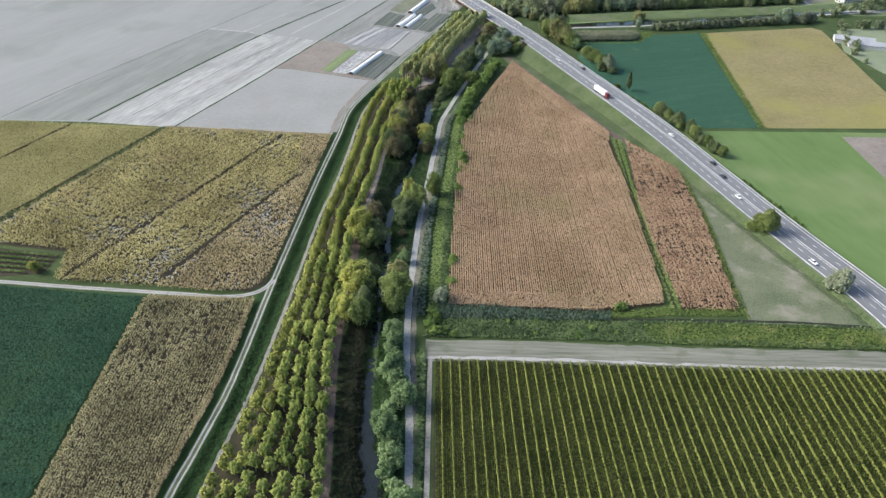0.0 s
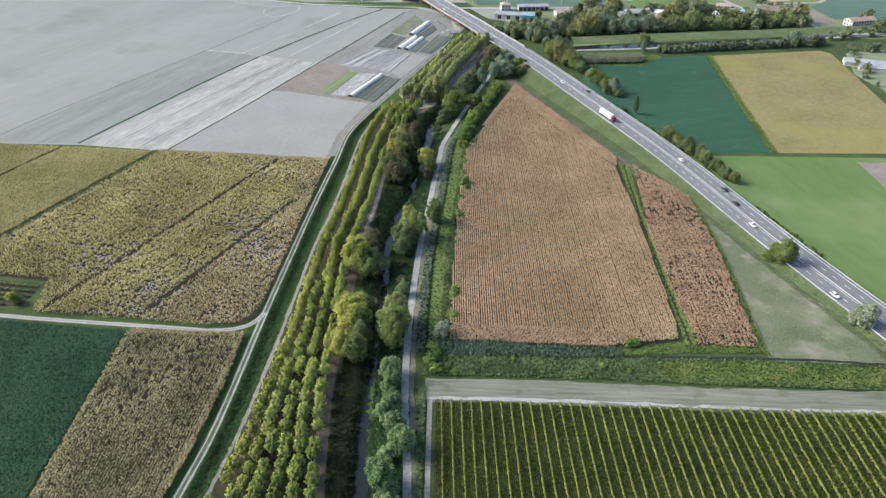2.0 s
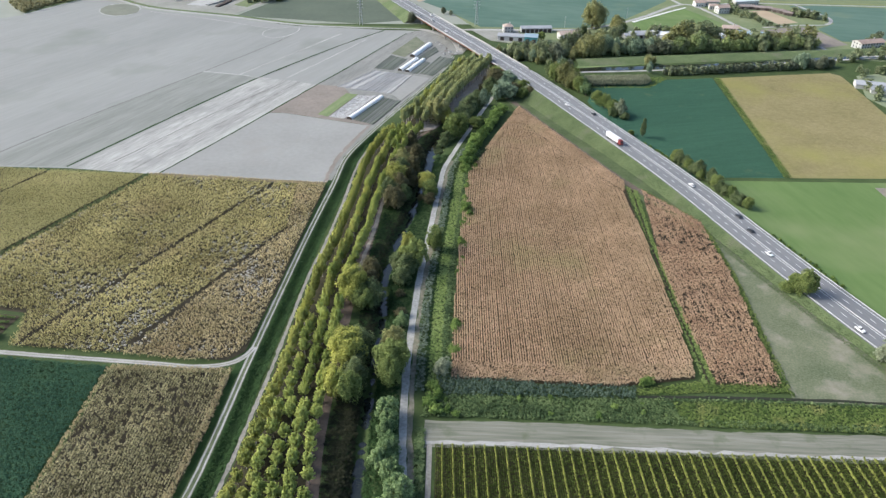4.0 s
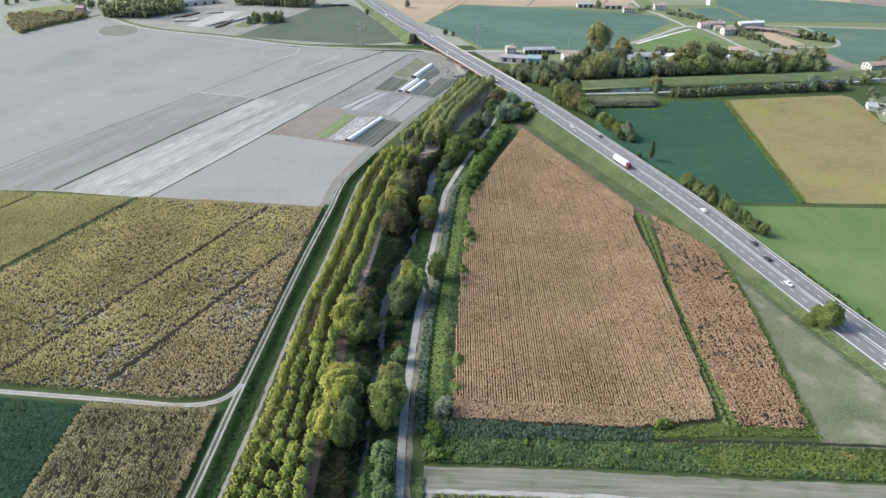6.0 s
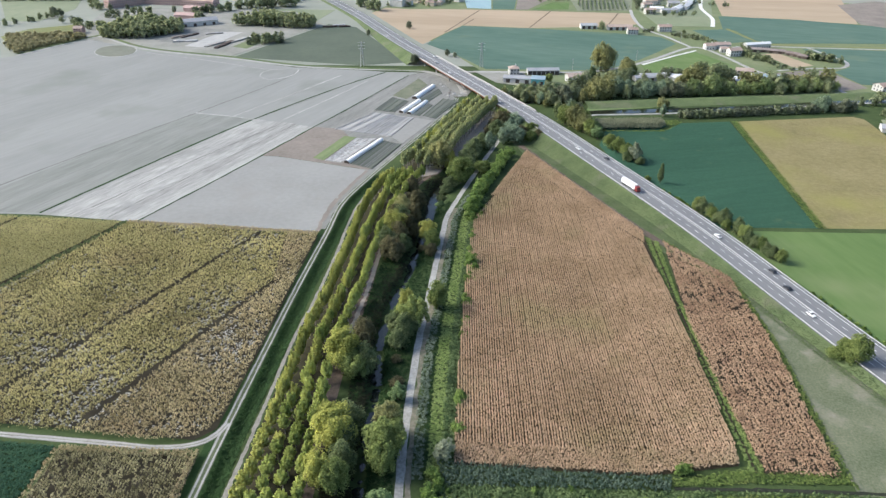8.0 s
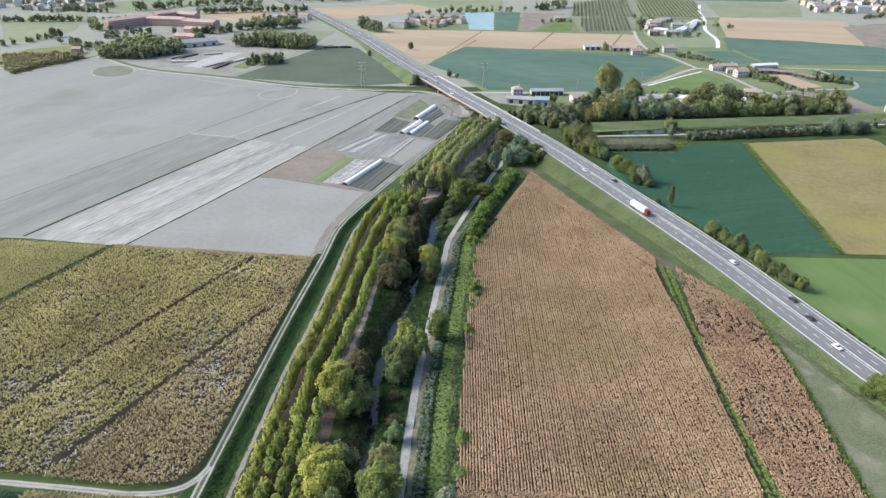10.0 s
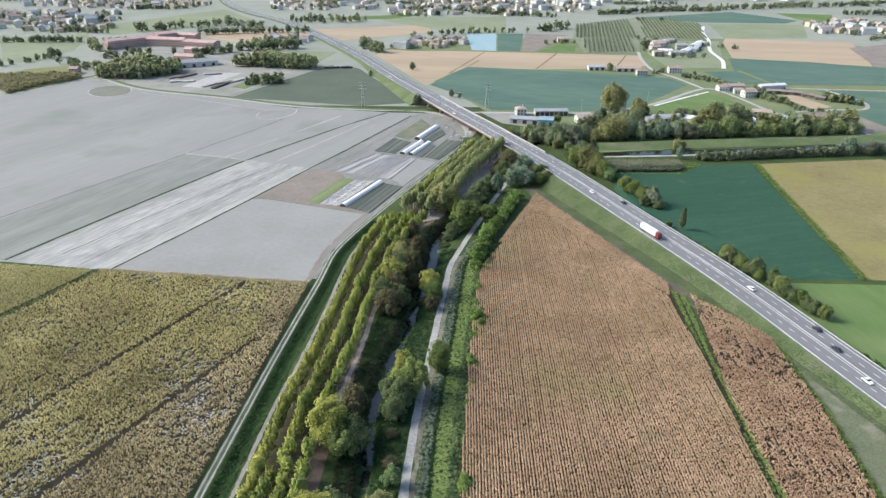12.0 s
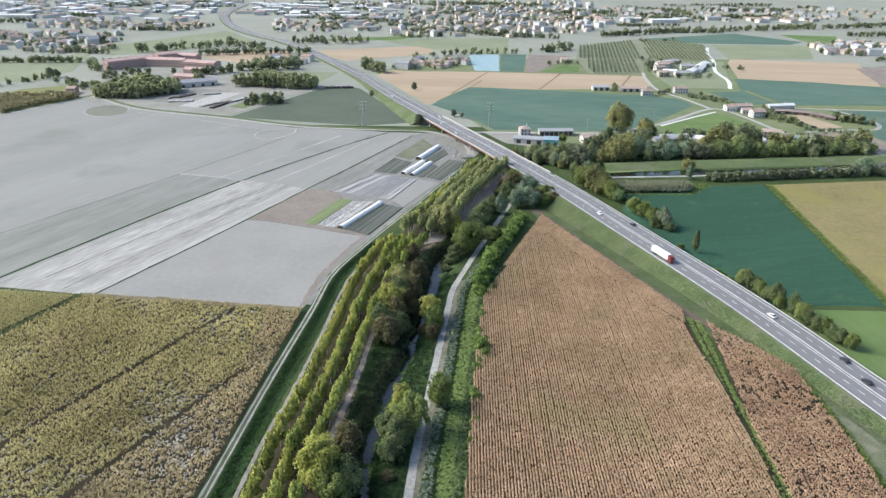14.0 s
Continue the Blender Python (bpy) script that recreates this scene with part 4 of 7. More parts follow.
KINDS["scrub_tree"] = (3, "bark", "leaf_dark", 3.0, 0.3, 0.4, 12.5, 5.4, 120, 8000, 0.29, 0.3, 0.2, "dark thinning tree on the river bank", "tree", "dark river trees")
KINDS["deep_tree"] = (2, "bark", "leaf_deep", 3.5, 0.35, 0.4, 13.0, 5.2, 85, 8000, 0.3, 0.25, 0.24, "deep green riverside tree", "tree", "deep green river trees")
KINDS["bush"] = (3, "bark", "leaf_bright", 0.7, 0.1, 0.0, 3.4, 2.3, 30, 1100, 0.3, 0.15, 0.3, "dense green bush beside the track", "bush", "bushes")
KINDS["cypress"] = (1, "bark", "leaf_deep", 1.5, 0.2, 0.4, 14.0, 2.3, 90, 4200, 0.3, 0.4, 0.24, "slender upright dark green poplar by the highway", "tree", "")
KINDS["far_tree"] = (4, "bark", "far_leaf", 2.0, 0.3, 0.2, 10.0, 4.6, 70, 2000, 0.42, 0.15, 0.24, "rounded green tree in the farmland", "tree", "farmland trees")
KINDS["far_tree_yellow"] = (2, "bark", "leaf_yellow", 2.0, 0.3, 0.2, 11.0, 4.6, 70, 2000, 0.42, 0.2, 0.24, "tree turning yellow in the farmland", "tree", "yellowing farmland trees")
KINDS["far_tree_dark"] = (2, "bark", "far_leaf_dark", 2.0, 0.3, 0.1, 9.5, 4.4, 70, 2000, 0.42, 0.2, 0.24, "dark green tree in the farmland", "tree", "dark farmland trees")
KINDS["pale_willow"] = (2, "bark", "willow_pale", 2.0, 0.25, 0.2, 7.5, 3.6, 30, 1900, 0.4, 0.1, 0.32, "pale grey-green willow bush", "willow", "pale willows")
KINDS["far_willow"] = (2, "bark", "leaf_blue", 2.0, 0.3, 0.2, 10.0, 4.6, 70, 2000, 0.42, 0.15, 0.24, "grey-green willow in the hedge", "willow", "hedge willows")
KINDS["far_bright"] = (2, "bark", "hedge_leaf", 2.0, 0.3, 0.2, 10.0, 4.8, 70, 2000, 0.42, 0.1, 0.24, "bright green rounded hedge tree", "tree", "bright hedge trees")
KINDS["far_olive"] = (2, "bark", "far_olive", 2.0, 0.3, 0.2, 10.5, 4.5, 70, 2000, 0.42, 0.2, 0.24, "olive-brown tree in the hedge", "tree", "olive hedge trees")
KINDS["olive_tree"] = (2, "bark", "far_olive", 4.0, 0.4, 0.9, 14.5, 5.4, 60, 6500, 0.37, 0.2, 0.27, "large olive-brown field tree", "tree", "olive field trees")
KINDS["far_poplar_brown"] = (2, "bark_pale", "grove_brown", 3.0, 0.2, 1.0, 13.0, 3.6, 20, 360, 0.9, 0.25, 0.42, "brownish young poplar in a grove", "poplar", "poplar grove")
KINDS["far_poplar"] = (2, "bark_pale", "grove_leaf", 3.0, 0.25, 1.0, 15.0, 3.2, 20, 460, 0.9, 0.25, 0.42, "tall poplar in a grove", "poplar", "poplar grove")
PROTO = {}
TREE_MESH = {}


def tree_meshes(kind, k, light=False):
    """Trunk and crown of a kind; the light ones, for joined far masses, have fewer and larger clumps."""
    if (kind, k, light) not in TREE_MESH:
        _, bark, leaf, th, tr, lo, hi, rad, lobes, n, size, taper, lobe = KINDS[kind][:13]
        if light:
            lobes, n, size, lobe = (14, 900, 0.5, 0.42) if kind.startswith("poplar") else (12, 64, 2.0, 0.45) if light == "far" else (16, 130, 1.45, 0.42)
        crown = poplar_crown("crown", leaf, lo, hi, rad, n, size) if kind in ("poplar", "poplar_yellow", "poplar_far") else crown_mesh("crown", leaf, lo, hi, rad, lobes, n, size, taper, lobe)
        TREE_MESH[kind, k, light] = (trunk_mesh("trunk", bark, th, tr, 0 if light or kind.startswith("poplar") else 4, rad * 0.5, (th + hi) / 2), crown)
    return TREE_MESH[kind, k, light]


def plant(kind, x, y, scale=1.0, z=None, tall=1.0, pool=None):
    """One tree of a kind, as a thing with trunk and crown."""
    k = int(rng.integers(0, KINDS[kind][0]))
    if z is None:
        z = float(ground_height(np.array([x], float), np.array([y], float))[0]) if -110 < x < 96 and -60 < y < 672 else 0.0
    turn = Matrix.Translation((x, y, z - 0.05)) @ Matrix.Rotation(rng.uniform(0, 6.283), 4, "Z")
    s = scale * rng.uniform(0.93, 1.07)
    if pool:
        return pool_add(pool, tree_meshes(kind, k, "far" if y > 1060 else kind.startswith(("far", "poplar"))), turn @ Matrix.Diagonal((s, s, s * tall, 1)))
    if (kind, k) in PROTO:
        return copy_thing(PROTO[kind, k], turn @ Matrix.Diagonal((s, s, s * tall, 1)))
    name = {"tree_yellow": "tree", "tree_gold": "tree", "blue_willow": "willow", "deep_tree": "tree", "poplar_far": "poplar", "scrub_tree": "tree", "far_tree": "tree", "far_tree_yellow": "tree", "far_tree_dark": "tree", "far_bright": "tree", "olive_tree": "tree", "far_olive": "tree", "far_willow": "willow", "pale_willow": "willow", "poplar_yellow": "poplar", "far_poplar": "poplar", "cypress": "poplar_tree"}.get(kind, kind)
    ob = tagged(new(name), KINDS[kind][13], KINDS[kind][14], KINDS[kind][15])
    trunk, crown = tree_meshes(kind, k)
    part("trunk", trunk, ob)
    part("crown", crown, ob)
    ob.matrix_basis = turn
    PROTO[kind, k] = ob
    return ob


def plantation():
    """Poplars in rows between the two edges of the plantation: near ones as things, far ones joined."""
    step = np.r_[0, np.cumsum(np.hypot(*np.diff(POP_L, axis=0).T))]
    spots = []
    for low, high, rows, gap in ((88, 147, 7, 5.4), (147, 177, 6, 5.4), (177, 214, 5, 5.4), (214, 262, 4, 5.4), (262, 436, 3, 5.0), (436, 471, 4, 5.0), (482, 616, 4, 3.9)):
        for row in range(rows):
            for s in np.arange(gap * 0.5 * (row % 2), step[-1], gap):
                p = POP_L[min(int(np.searchsorted(step, s)), len(POP_L) - 1)]
                q = POP_R[int(np.abs(POP_R[:, 1] - p[1]).argmin())]
                if low <= p[1] < high and rng.random() > 0.02:
                    x, y = p + (q - p) * row / (rows - 1)
                    spots.append((x + rng.normal(0, 0.22), y + rng.normal(0, 0.3), row))
    spots.sort(key=lambda q: q[1])
    for x, y, row in spots:
        # the left, sunward row gets the leaf colour with painted sunlight
        kind = "poplar_yellow" if row == 0 or (row == 1 and rng.random() < 0.3) else "poplar"
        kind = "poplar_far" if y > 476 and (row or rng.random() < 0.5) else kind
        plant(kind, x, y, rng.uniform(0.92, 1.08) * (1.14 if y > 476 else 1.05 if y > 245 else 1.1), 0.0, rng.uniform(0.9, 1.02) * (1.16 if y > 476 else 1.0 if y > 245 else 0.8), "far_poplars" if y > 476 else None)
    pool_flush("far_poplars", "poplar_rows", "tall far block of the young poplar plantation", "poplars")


plantation()
# ---- trees of the river, the hedges and the farmland ----
def sized(spots, z=None):
    """Trees of given crown width and height."""
    for x, y, wide, high, kind in spots:
        size = wide / ((1.4 if y < 460 else 1.5) * KINDS[kind][7])
        plant(kind, x, y, size, z, high / (KINDS[kind][6] * size))


# low deep_tree skirts are added as the shaded undersides of taller crowns
sized([(-40, 220, 12.5, 18, "tree_gold"), (-34.5, 218, 13, 16.5, "tree"), (-33, 227, 11, 12, "deep_tree"), (-33, 236, 9, 10, "deep_tree"), (-37, 237, 12, 18.5, "tree_gold"), (-39.5, 242, 11, 16, "tree_yellow"), (-33.5, 246, 9, 11, "deep_tree")])
sized([(-20, 243, 11, 15.5, "olive_tree"), (-20, 234.5, 11, 14, "tree"), (-20.5, 226, 9.5, 11, "tree"), (-40, 281, 12, 18.5, "tree_gold"), (-33.5, 286, 10, 17, "scrub_tree"), (-32, 278, 9, 13, "deep_tree"), (-36, 275, 10, 12, "tree"), (-34, 297, 6, 7, "scrub_tree")])
sized([(-18, 313, 12, 18.5, "tree_yellow"), (-14.5, 308, 11, 15, "tree"), (-17.5, 304, 9, 10, "deep_tree"), (-5, 323, 9, 10, "tree"), (-19, 301, 8, 11, "deep_tree"), (-19.5, 294, 7, 8, "deep_tree"), (-22, 306, 7, 9, "deep_tree"), (-20, 285, 4, 3, "scrub_tree"), (-19, 270, 5, 4, "scrub_tree"), (-18, 262, 5, 4, "willow")])
sized([(-28, 366, 10, 13, "scrub_tree"), (-31, 374, 8, 13, "deep_tree"), (-29, 391, 11, 14.5, "tree_yellow"), (-25.5, 382, 8, 13, "scrub_tree"), (-23, 374, 7, 11, "deep_tree"), (-25, 401, 9, 14, "deep_tree"), (-26, 413, 10, 15, "olive_tree"), (-19.5, 408, 7, 13, "scrub_tree"), (-29.5, 404, 8, 12, "scrub_tree"), (-21, 396, 7, 12, "scrub_tree")])
sized([(-2.5, 453, 7, 6, "deep_tree"), (0.5, 459, 7, 7, "deep_tree"), (-4.5, 443, 5, 4, "deep_tree"), (-5.5, 434, 4.5, 3.5, "willow"), (-18, 424, 9, 15, "scrub_tree"), (-20, 421, 7, 10, "scrub_tree"), (-23, 431, 7, 8, "scrub_tree"), (-22, 446, 6.5, 11, "scrub_tree"), (-26, 376, 9, 10, "scrub_tree"), (-19, 394, 6, 7, "scrub_tree")])
sized([(-11, 388, 9, 12, "tree_yellow"), (-8.5, 381, 8, 10, "tree"), (-9, 372, 6, 6.5, "scrub_tree"), (-14, 378, 4, 4, "scrub_tree")])
sized([(-6, 492, 15, 18, "olive_tree"), (1, 489, 14, 17, "tree_yellow"), (6.5, 465, 13, 15.5, "tree"), (5, 476, 11, 14, "tree"), (12, 487, 9, 9, "deep_tree"), (20, 483, 8, 7, "tree"), (23, 489, 7, 6, "tree"), (10, 495, 11, 12, "deep_tree")])
sized([(15, 507, 11, 12, "deep_tree"), (17, 518, 10, 11, "deep_tree"), (22, 528, 9, 11, "deep_tree"), (28, 525, 10, 12, "blue_willow"), (38, 537, 13, 13, "blue_willow"), (46, 541, 12, 12, "blue_willow"), (34, 549, 10, 12, "deep_tree"), (38, 568, 12, 13, "scrub_tree"), (49, 571, 12, 12, "blue_willow")])
sized([(43, 556, 10, 11, "blue_willow"), (29, 560, 9, 9, "scrub_tree"), (33, 578, 9, 9, "scrub_tree"), (41, 586, 10, 11, "tree"), (52, 553, 9, 8, "scrub_tree"), (60, 556, 9, 9, "tree"), (57, 541, 9, 8, "tree"), (64, 545, 8, 8, "scrub_tree"), (24, 545, 8, 8, "scrub_tree")])
for y in np.arange(128, 214, 4.6):
    x = np.interp(y, [130, 150, 175, 214], [-15.5, -17, -18.5, -20])
    plant("willow", x - 0.4 + rng.normal(0, 1.5), y + rng.normal(0, 1.0), rng.uniform(0.85, 1.6), None, rng.uniform(0.8, 1.15))
plant("pale_willow", -0.8, 233.5, 1.4, None, 0.8)
plant("bush", 75.5, 228.5, 1.5, None, 1.1)
plant("bush", 77.4, 228.9, 1.1)
SPOTS_A = [(172.5, 243, 1.5, 1.0, "pale_willow"), (175.5, 240.5, 1.6, 1.05, "pale_willow"), (157.5, 288.5, 1.0, 0.75, "tree"), (160.5, 286, 0.75, 0.65, "tree"), (154.5, 291, 0.6, 0.6, "tree")]
SPOTS_B = [(131, 467, 1.8, 0.85, "cypress"), (124, 470, 0.5, 0.6, "tree"), (88, 581, 1.3, 0.8, "tree"), (94, 572, 1.4, 0.8, "olive_tree"), (99, 564, 1.35, 0.75, "olive_tree"), (103, 556, 1.1, 0.75, "tree"), (107, 549, 1.5, 0.9, "willow"), (101, 578, 1.2, 0.8, "tree"), (109, 566, 1.2, 0.9, "willow"), (95, 590, 1.2, 0.9, "deep_tree"), (85, 594, 1.1, 0.9, "deep_tree"), (112, 529, 1.0, 0.7, "tree"), (116, 521, 1.0, 0.75, "tree"), (120, 513, 0.95, 0.7, "tree"), (124, 506, 1.5, 1.0, "pale_willow"), (126, 499, 0.75, 0.55, "deep_tree"), (119, 505, 0.8, 0.6, "deep_tree"), (-187, 254, 0.62, 0.62, "tree_yellow")]
for spots in (SPOTS_A, SPOTS_B):
    for x, y, s, tall, kind in spots:
        plant(kind, x, y, s, None, tall)
for k in range(16):
    y = 428 - k * 4.0
    plant("deep_tree" if k % 3 else "tree", np.interp(y, [360, 428], [166, 143]) + rng.normal(0, 1.0), y, rng.uniform(0.6, 0.9), 0.0, rng.uniform(0.7, 0.95))
# bushes along the east side of the river track and by the maize tip
for k in range(26):
    y = 412 + k * 4.0
    plant("bush", np.interp(y, [400, 446, 473, 502, 524], [8, 17, 27, 36, 45]) + rng.normal(0, 0.9), y, rng.uniform(1.3, 2.2))
for k in range(12):
    y = 455 - 2.5 * k
    plant("bush", np.interp(y, [420, 460], [144, 127]) + rng.normal(0, 0.8), y, rng.uniform(0.4, 0.7))
for k in range(14):
    y = 338 - k * 3.4
    plant("bush", np.interp(y, [290, 338], [183.5, 168]) + rng.normal(0, 0.5), y, rng.uniform(0.3, 0.6))

# weeds that grow out into the ripe maize
for k in range(16):
    y0 = rng.uniform(238, 448)
    for _ in range(int(rng.integers(1, 5))):
        y = y0 + rng.normal(0, 2.5)
        plant("bush", np.interp(y, [231, 294, 380, 412, 458], [2.4, 4.8, 10.6, 13.6, 30]) - 0.3 + abs(rng.normal(0, 1.8)), y, rng.uniform(0.3, 1.0))
for x, y, s in ((11.4, 362, 1.5), (12.6, 357, 1.1), (10.6, 366, 1.2), (8.6, 327, 1.2), (7.6, 331, 0.9), (8.2, 314, 0.8), (5.6, 303, 0.7), (13.4, 369, 0.8)):
    plant("bush", x, y, s)
# dark brush on the river banks, tree shade put into its colour
_rv = np.array([p for p in RIVER if 100 < p[1] < 480])
_rs = sides(_rv)
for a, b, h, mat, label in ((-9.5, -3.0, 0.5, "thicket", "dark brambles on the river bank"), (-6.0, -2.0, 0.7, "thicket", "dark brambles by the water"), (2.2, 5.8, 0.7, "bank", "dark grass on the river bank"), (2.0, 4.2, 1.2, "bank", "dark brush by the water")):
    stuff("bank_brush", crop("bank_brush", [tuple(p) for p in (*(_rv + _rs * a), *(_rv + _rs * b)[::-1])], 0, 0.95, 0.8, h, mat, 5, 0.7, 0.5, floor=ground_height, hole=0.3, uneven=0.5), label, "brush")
_eb = np.array([p for p in TRACK_E if 100 < p[1] < 440])
_edge = [tuple(p) for p in _eb + sides(_eb) * -2.1]
_wet = [tuple(p) for p in (_rv + _rs * 2.4)[::-1] if 102 < p[1] < 438]
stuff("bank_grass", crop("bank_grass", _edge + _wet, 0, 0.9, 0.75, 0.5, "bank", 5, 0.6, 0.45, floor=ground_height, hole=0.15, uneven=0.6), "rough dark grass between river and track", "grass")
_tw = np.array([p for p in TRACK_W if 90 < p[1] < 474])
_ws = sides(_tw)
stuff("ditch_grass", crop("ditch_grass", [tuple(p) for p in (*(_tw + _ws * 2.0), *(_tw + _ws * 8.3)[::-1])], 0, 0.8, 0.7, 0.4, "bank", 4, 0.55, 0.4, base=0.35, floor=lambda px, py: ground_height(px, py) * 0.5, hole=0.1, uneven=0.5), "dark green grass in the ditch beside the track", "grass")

# dense verges
def weed_band(poly, h, mat, label, hole, uneven):
    stuff("bank_weeds", crop("bank_weeds", poly, 0, 0.62, 0.5, h, mat, 5, 0.48, 0.4, hole=hole, uneven=uneven), label, "weeds")


weed_band([(-8, 211), (40, 210), (90, 207.5), (84, 213), (84, 219), (66, 220.5), (34, 221), (2, 222), (-6, 224)], 0.9, "weeds", "dense green weeds beside the farm road", 0.0, 0.4)
weed_band([(0, 222), (34, 221), (70, 220.5), (72, 225.5), (34, 228), (5, 231), (-3, 231)], 1.6, "reed_blue", "tall blue-green reeds below the maize", 0.12, 0.5)
weed_band([(84, 213), (90, 207.5), (106, 206.5), (190, 203.5), (184, 214.5), (150, 217.5), (110, 219.5), (84, 219)], 0.6, "weeds_yellow", "yellow-green grass beside the farm road", 0.05, 0.5)
weed_band([(72, 222.5), (98, 224.4), (130, 224.4), (127, 230), (103, 229), (97, 231), (84, 228), (72, 226)], 0.5, "weeds_yellow", "bright grass below the maize", 0.05, 0.5)
weed_band([(92, 207), (150, 204.6), (190, 203), (190, 205), (150, 207.5), (92, 210)], 1.0, "weeds", "dark weeds along the farm road", 0.35, 0.5)
weed_band([(70, 219.5), (110, 219), (150, 217), (185, 214), (185, 215.5), (150, 218.4), (110, 220.4), (70, 221)], 1.2, "weeds", "weeds along the narrow ditch", 0.3, 0.4)
stuff("fringe_grass", crop("fringe_grass", [(112.5, 388.5), (134.6, 352), (134.8, 305), (130.8, 261), (127.6, 227), (130.2, 222), (133.2, 261), (136.6, 305), (136.4, 352), (114, 390)], 0, 0.7, 0.6, 0.6, "weeds_yellow", 5, 0.5, 0.35, hole=0.15, uneven=0.5), "yellow-green grass fringe beside the reddish maize", "grass")
structure("cross_ditch", ribbon("cross_ditch", smooth_line([(72, 222), (98, 222), (112, 221.6), (131, 221), (151, 220.3), (180, 217.5)], 4), [-0.7, 0.7], [0.13, 0.13], "ditch_mud", 0.15), "narrow dark ditch above the weeds", "ditch")
for k in range(12):
    plant("bush", rng.uniform(-4, 84), rng.uniform(211.5, 222), rng.uniform(0.3, 0.75))
for x, y, s in ((-3, 213, 1.2), (-5, 217, 1.4), (-2, 221, 1.1), (1, 214, 0.8), (-4, 225, 1.3)):
    plant("bush", x, y, s)
structure("field_ditch", ribbon("field_ditch", smooth_line([(100.5, 229), (101, 270), (103, 330), (107, 390)], 4), [-0.5, 0.5], [0.09, 0.09], "soil_dark", 0.15), "narrow dark field ditch", "ditch")
stuff("ditch_grass", crop("ditch_grass", [(98.5, 229), (103, 229), (103.5, 290), (106, 345), (110, 388), (104, 394), (102.5, 330), (100, 270)], 0, 0.7, 0.55, 0.7, "grass_bright", 5, 0.55, 0.3, cuts=[((100.5, 228), (101, 270), 0.5), ((101, 270), (103, 330), 0.5), ((103, 330), (107, 392), 0.5)]), "bright grass along the ditch between maize fields", "grass")
_te = np.array([p for p in TRACK_E if 222 < p[1] < 452])
_ts = sides(_te)


def strip_poly(a, b):
    return [tuple(p) for p in (*(_te + _ts * a), *(_te + _ts * b)[::-1])]


_far = np.interp(_te[:, 1], [222, 294, 380, 416, 452], [17, 19, 16.5, 16, 15.5])
for a, b, h, mat, label, hole in ((3.6, 7.0, 1.2, "scrub", "grey-green scrub beside the river track", 0.3), (8.4, 13.2, 0.35, "grass_bright", "bright grass strip beside the track", 0.0), (7.0, 8.4, 0.5, "bank", "dark ditch grass", 0.2), (13.0, 15.6, 1.0, "weeds", "dark weeds along the maize", 0.1), (15.4, 17.4, 0.6, "weeds", "weeds at the maize edge", 0.3)):
    poly = [p for p in strip_poly(a, b)]
    stuff("track_weeds", crop("track_weeds", poly, 0, 0.85, 0.7, h, mat, 5, 0.65, 0.4, hole=hole, uneven=0.35), label, "weeds")
stuff("path_weeds", crop("path_weeds", [(-9, 100), (-6.8, 100), (-6.8, 206), (-10, 206)], 0, 0.8, 0.6, 1.0, "weeds", 5, 0.7, 0.4), "dense weeds between track and earth path", "weeds")
# brown brambles whose colour also holds the shade beside the plantation
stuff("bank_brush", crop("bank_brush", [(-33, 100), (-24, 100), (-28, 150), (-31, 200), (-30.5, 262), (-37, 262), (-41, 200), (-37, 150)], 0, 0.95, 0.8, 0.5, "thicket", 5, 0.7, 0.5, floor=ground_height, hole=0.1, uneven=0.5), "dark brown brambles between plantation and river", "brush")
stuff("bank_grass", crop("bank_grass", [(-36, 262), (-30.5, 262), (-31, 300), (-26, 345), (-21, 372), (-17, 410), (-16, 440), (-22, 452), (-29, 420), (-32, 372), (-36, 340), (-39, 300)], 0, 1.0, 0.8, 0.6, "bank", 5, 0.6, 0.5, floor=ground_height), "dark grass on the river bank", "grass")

# ---- far fields ----
FAR = []
FAR.append(("field_mid_plain", [(-20, 868), (-110, 1062), (-60, 1200), (450, 1230), (720, 1100), (720, 660), (385, 640), (110, 690), (31, 738), (2, 815)], "garden_grass", "dull green farmland round the hamlet"))
FAR.append(("field_far_tri", [(-225, 790), (-155, 970), (-118, 952), (-42, 775), (-90, 760), (-169, 778)], "olive", "dull green triangular field"))
FAR.append(("field_far_corn", [(-109, 1050), (-94, 1092), (-55, 1082), (-9, 1085), (123, 1076), (249, 1062), (238, 985), (196, 968), (97, 955), (14, 968), (-7, 922), (-32, 858)], "straw", "orange-brown ripe maize strip"))
FAR.append(("field_far_green", [(14, 966), (97, 953), (139, 943), (196, 929), (246, 908), (255, 872), (219, 824), (185, 781), (145, 748), (102, 748.5), (68, 749.5), (34, 750), (2, 815), (-28, 860), (-6, 919)], "teal", "blue-green field"))
FAR.append(("field_far_lawn", [(191, 770), (240, 813), (263, 834), (276, 800), (287, 762), (262, 738), (190, 739)], "meadow", "bright green meadow by the lane"))
FAR.append(("field_far_stubble", [(312, 743), (362, 758), (371, 738), (378, 692), (349, 681), (330, 690)], "soil_brown", "pale stubble field"))
FAR.append(("field_far_brown", [(332, 823), (352, 828), (366, 775), (343, 765)], "straw", "brown plot by the farm"))
FAR.append(("field_glass_yard", [(322, 548), (340, 600), (420, 620), (420, 520), (330, 500)], "pale_green", "garden ground round the glasshouse"))
FAR.append(("field_west_green", [(-566, 972), (-682, 1160), (-615, 1195), (-580, 1229), (-521, 1063), (-525, 974)], "pale_green", "pale green field"))
FAR.append(("field_west_yellow", [(-520, 880), (-459, 800), (-415, 882), (-460, 958), (-510, 925)], "olive_yellow", "yellow-green rough field"))
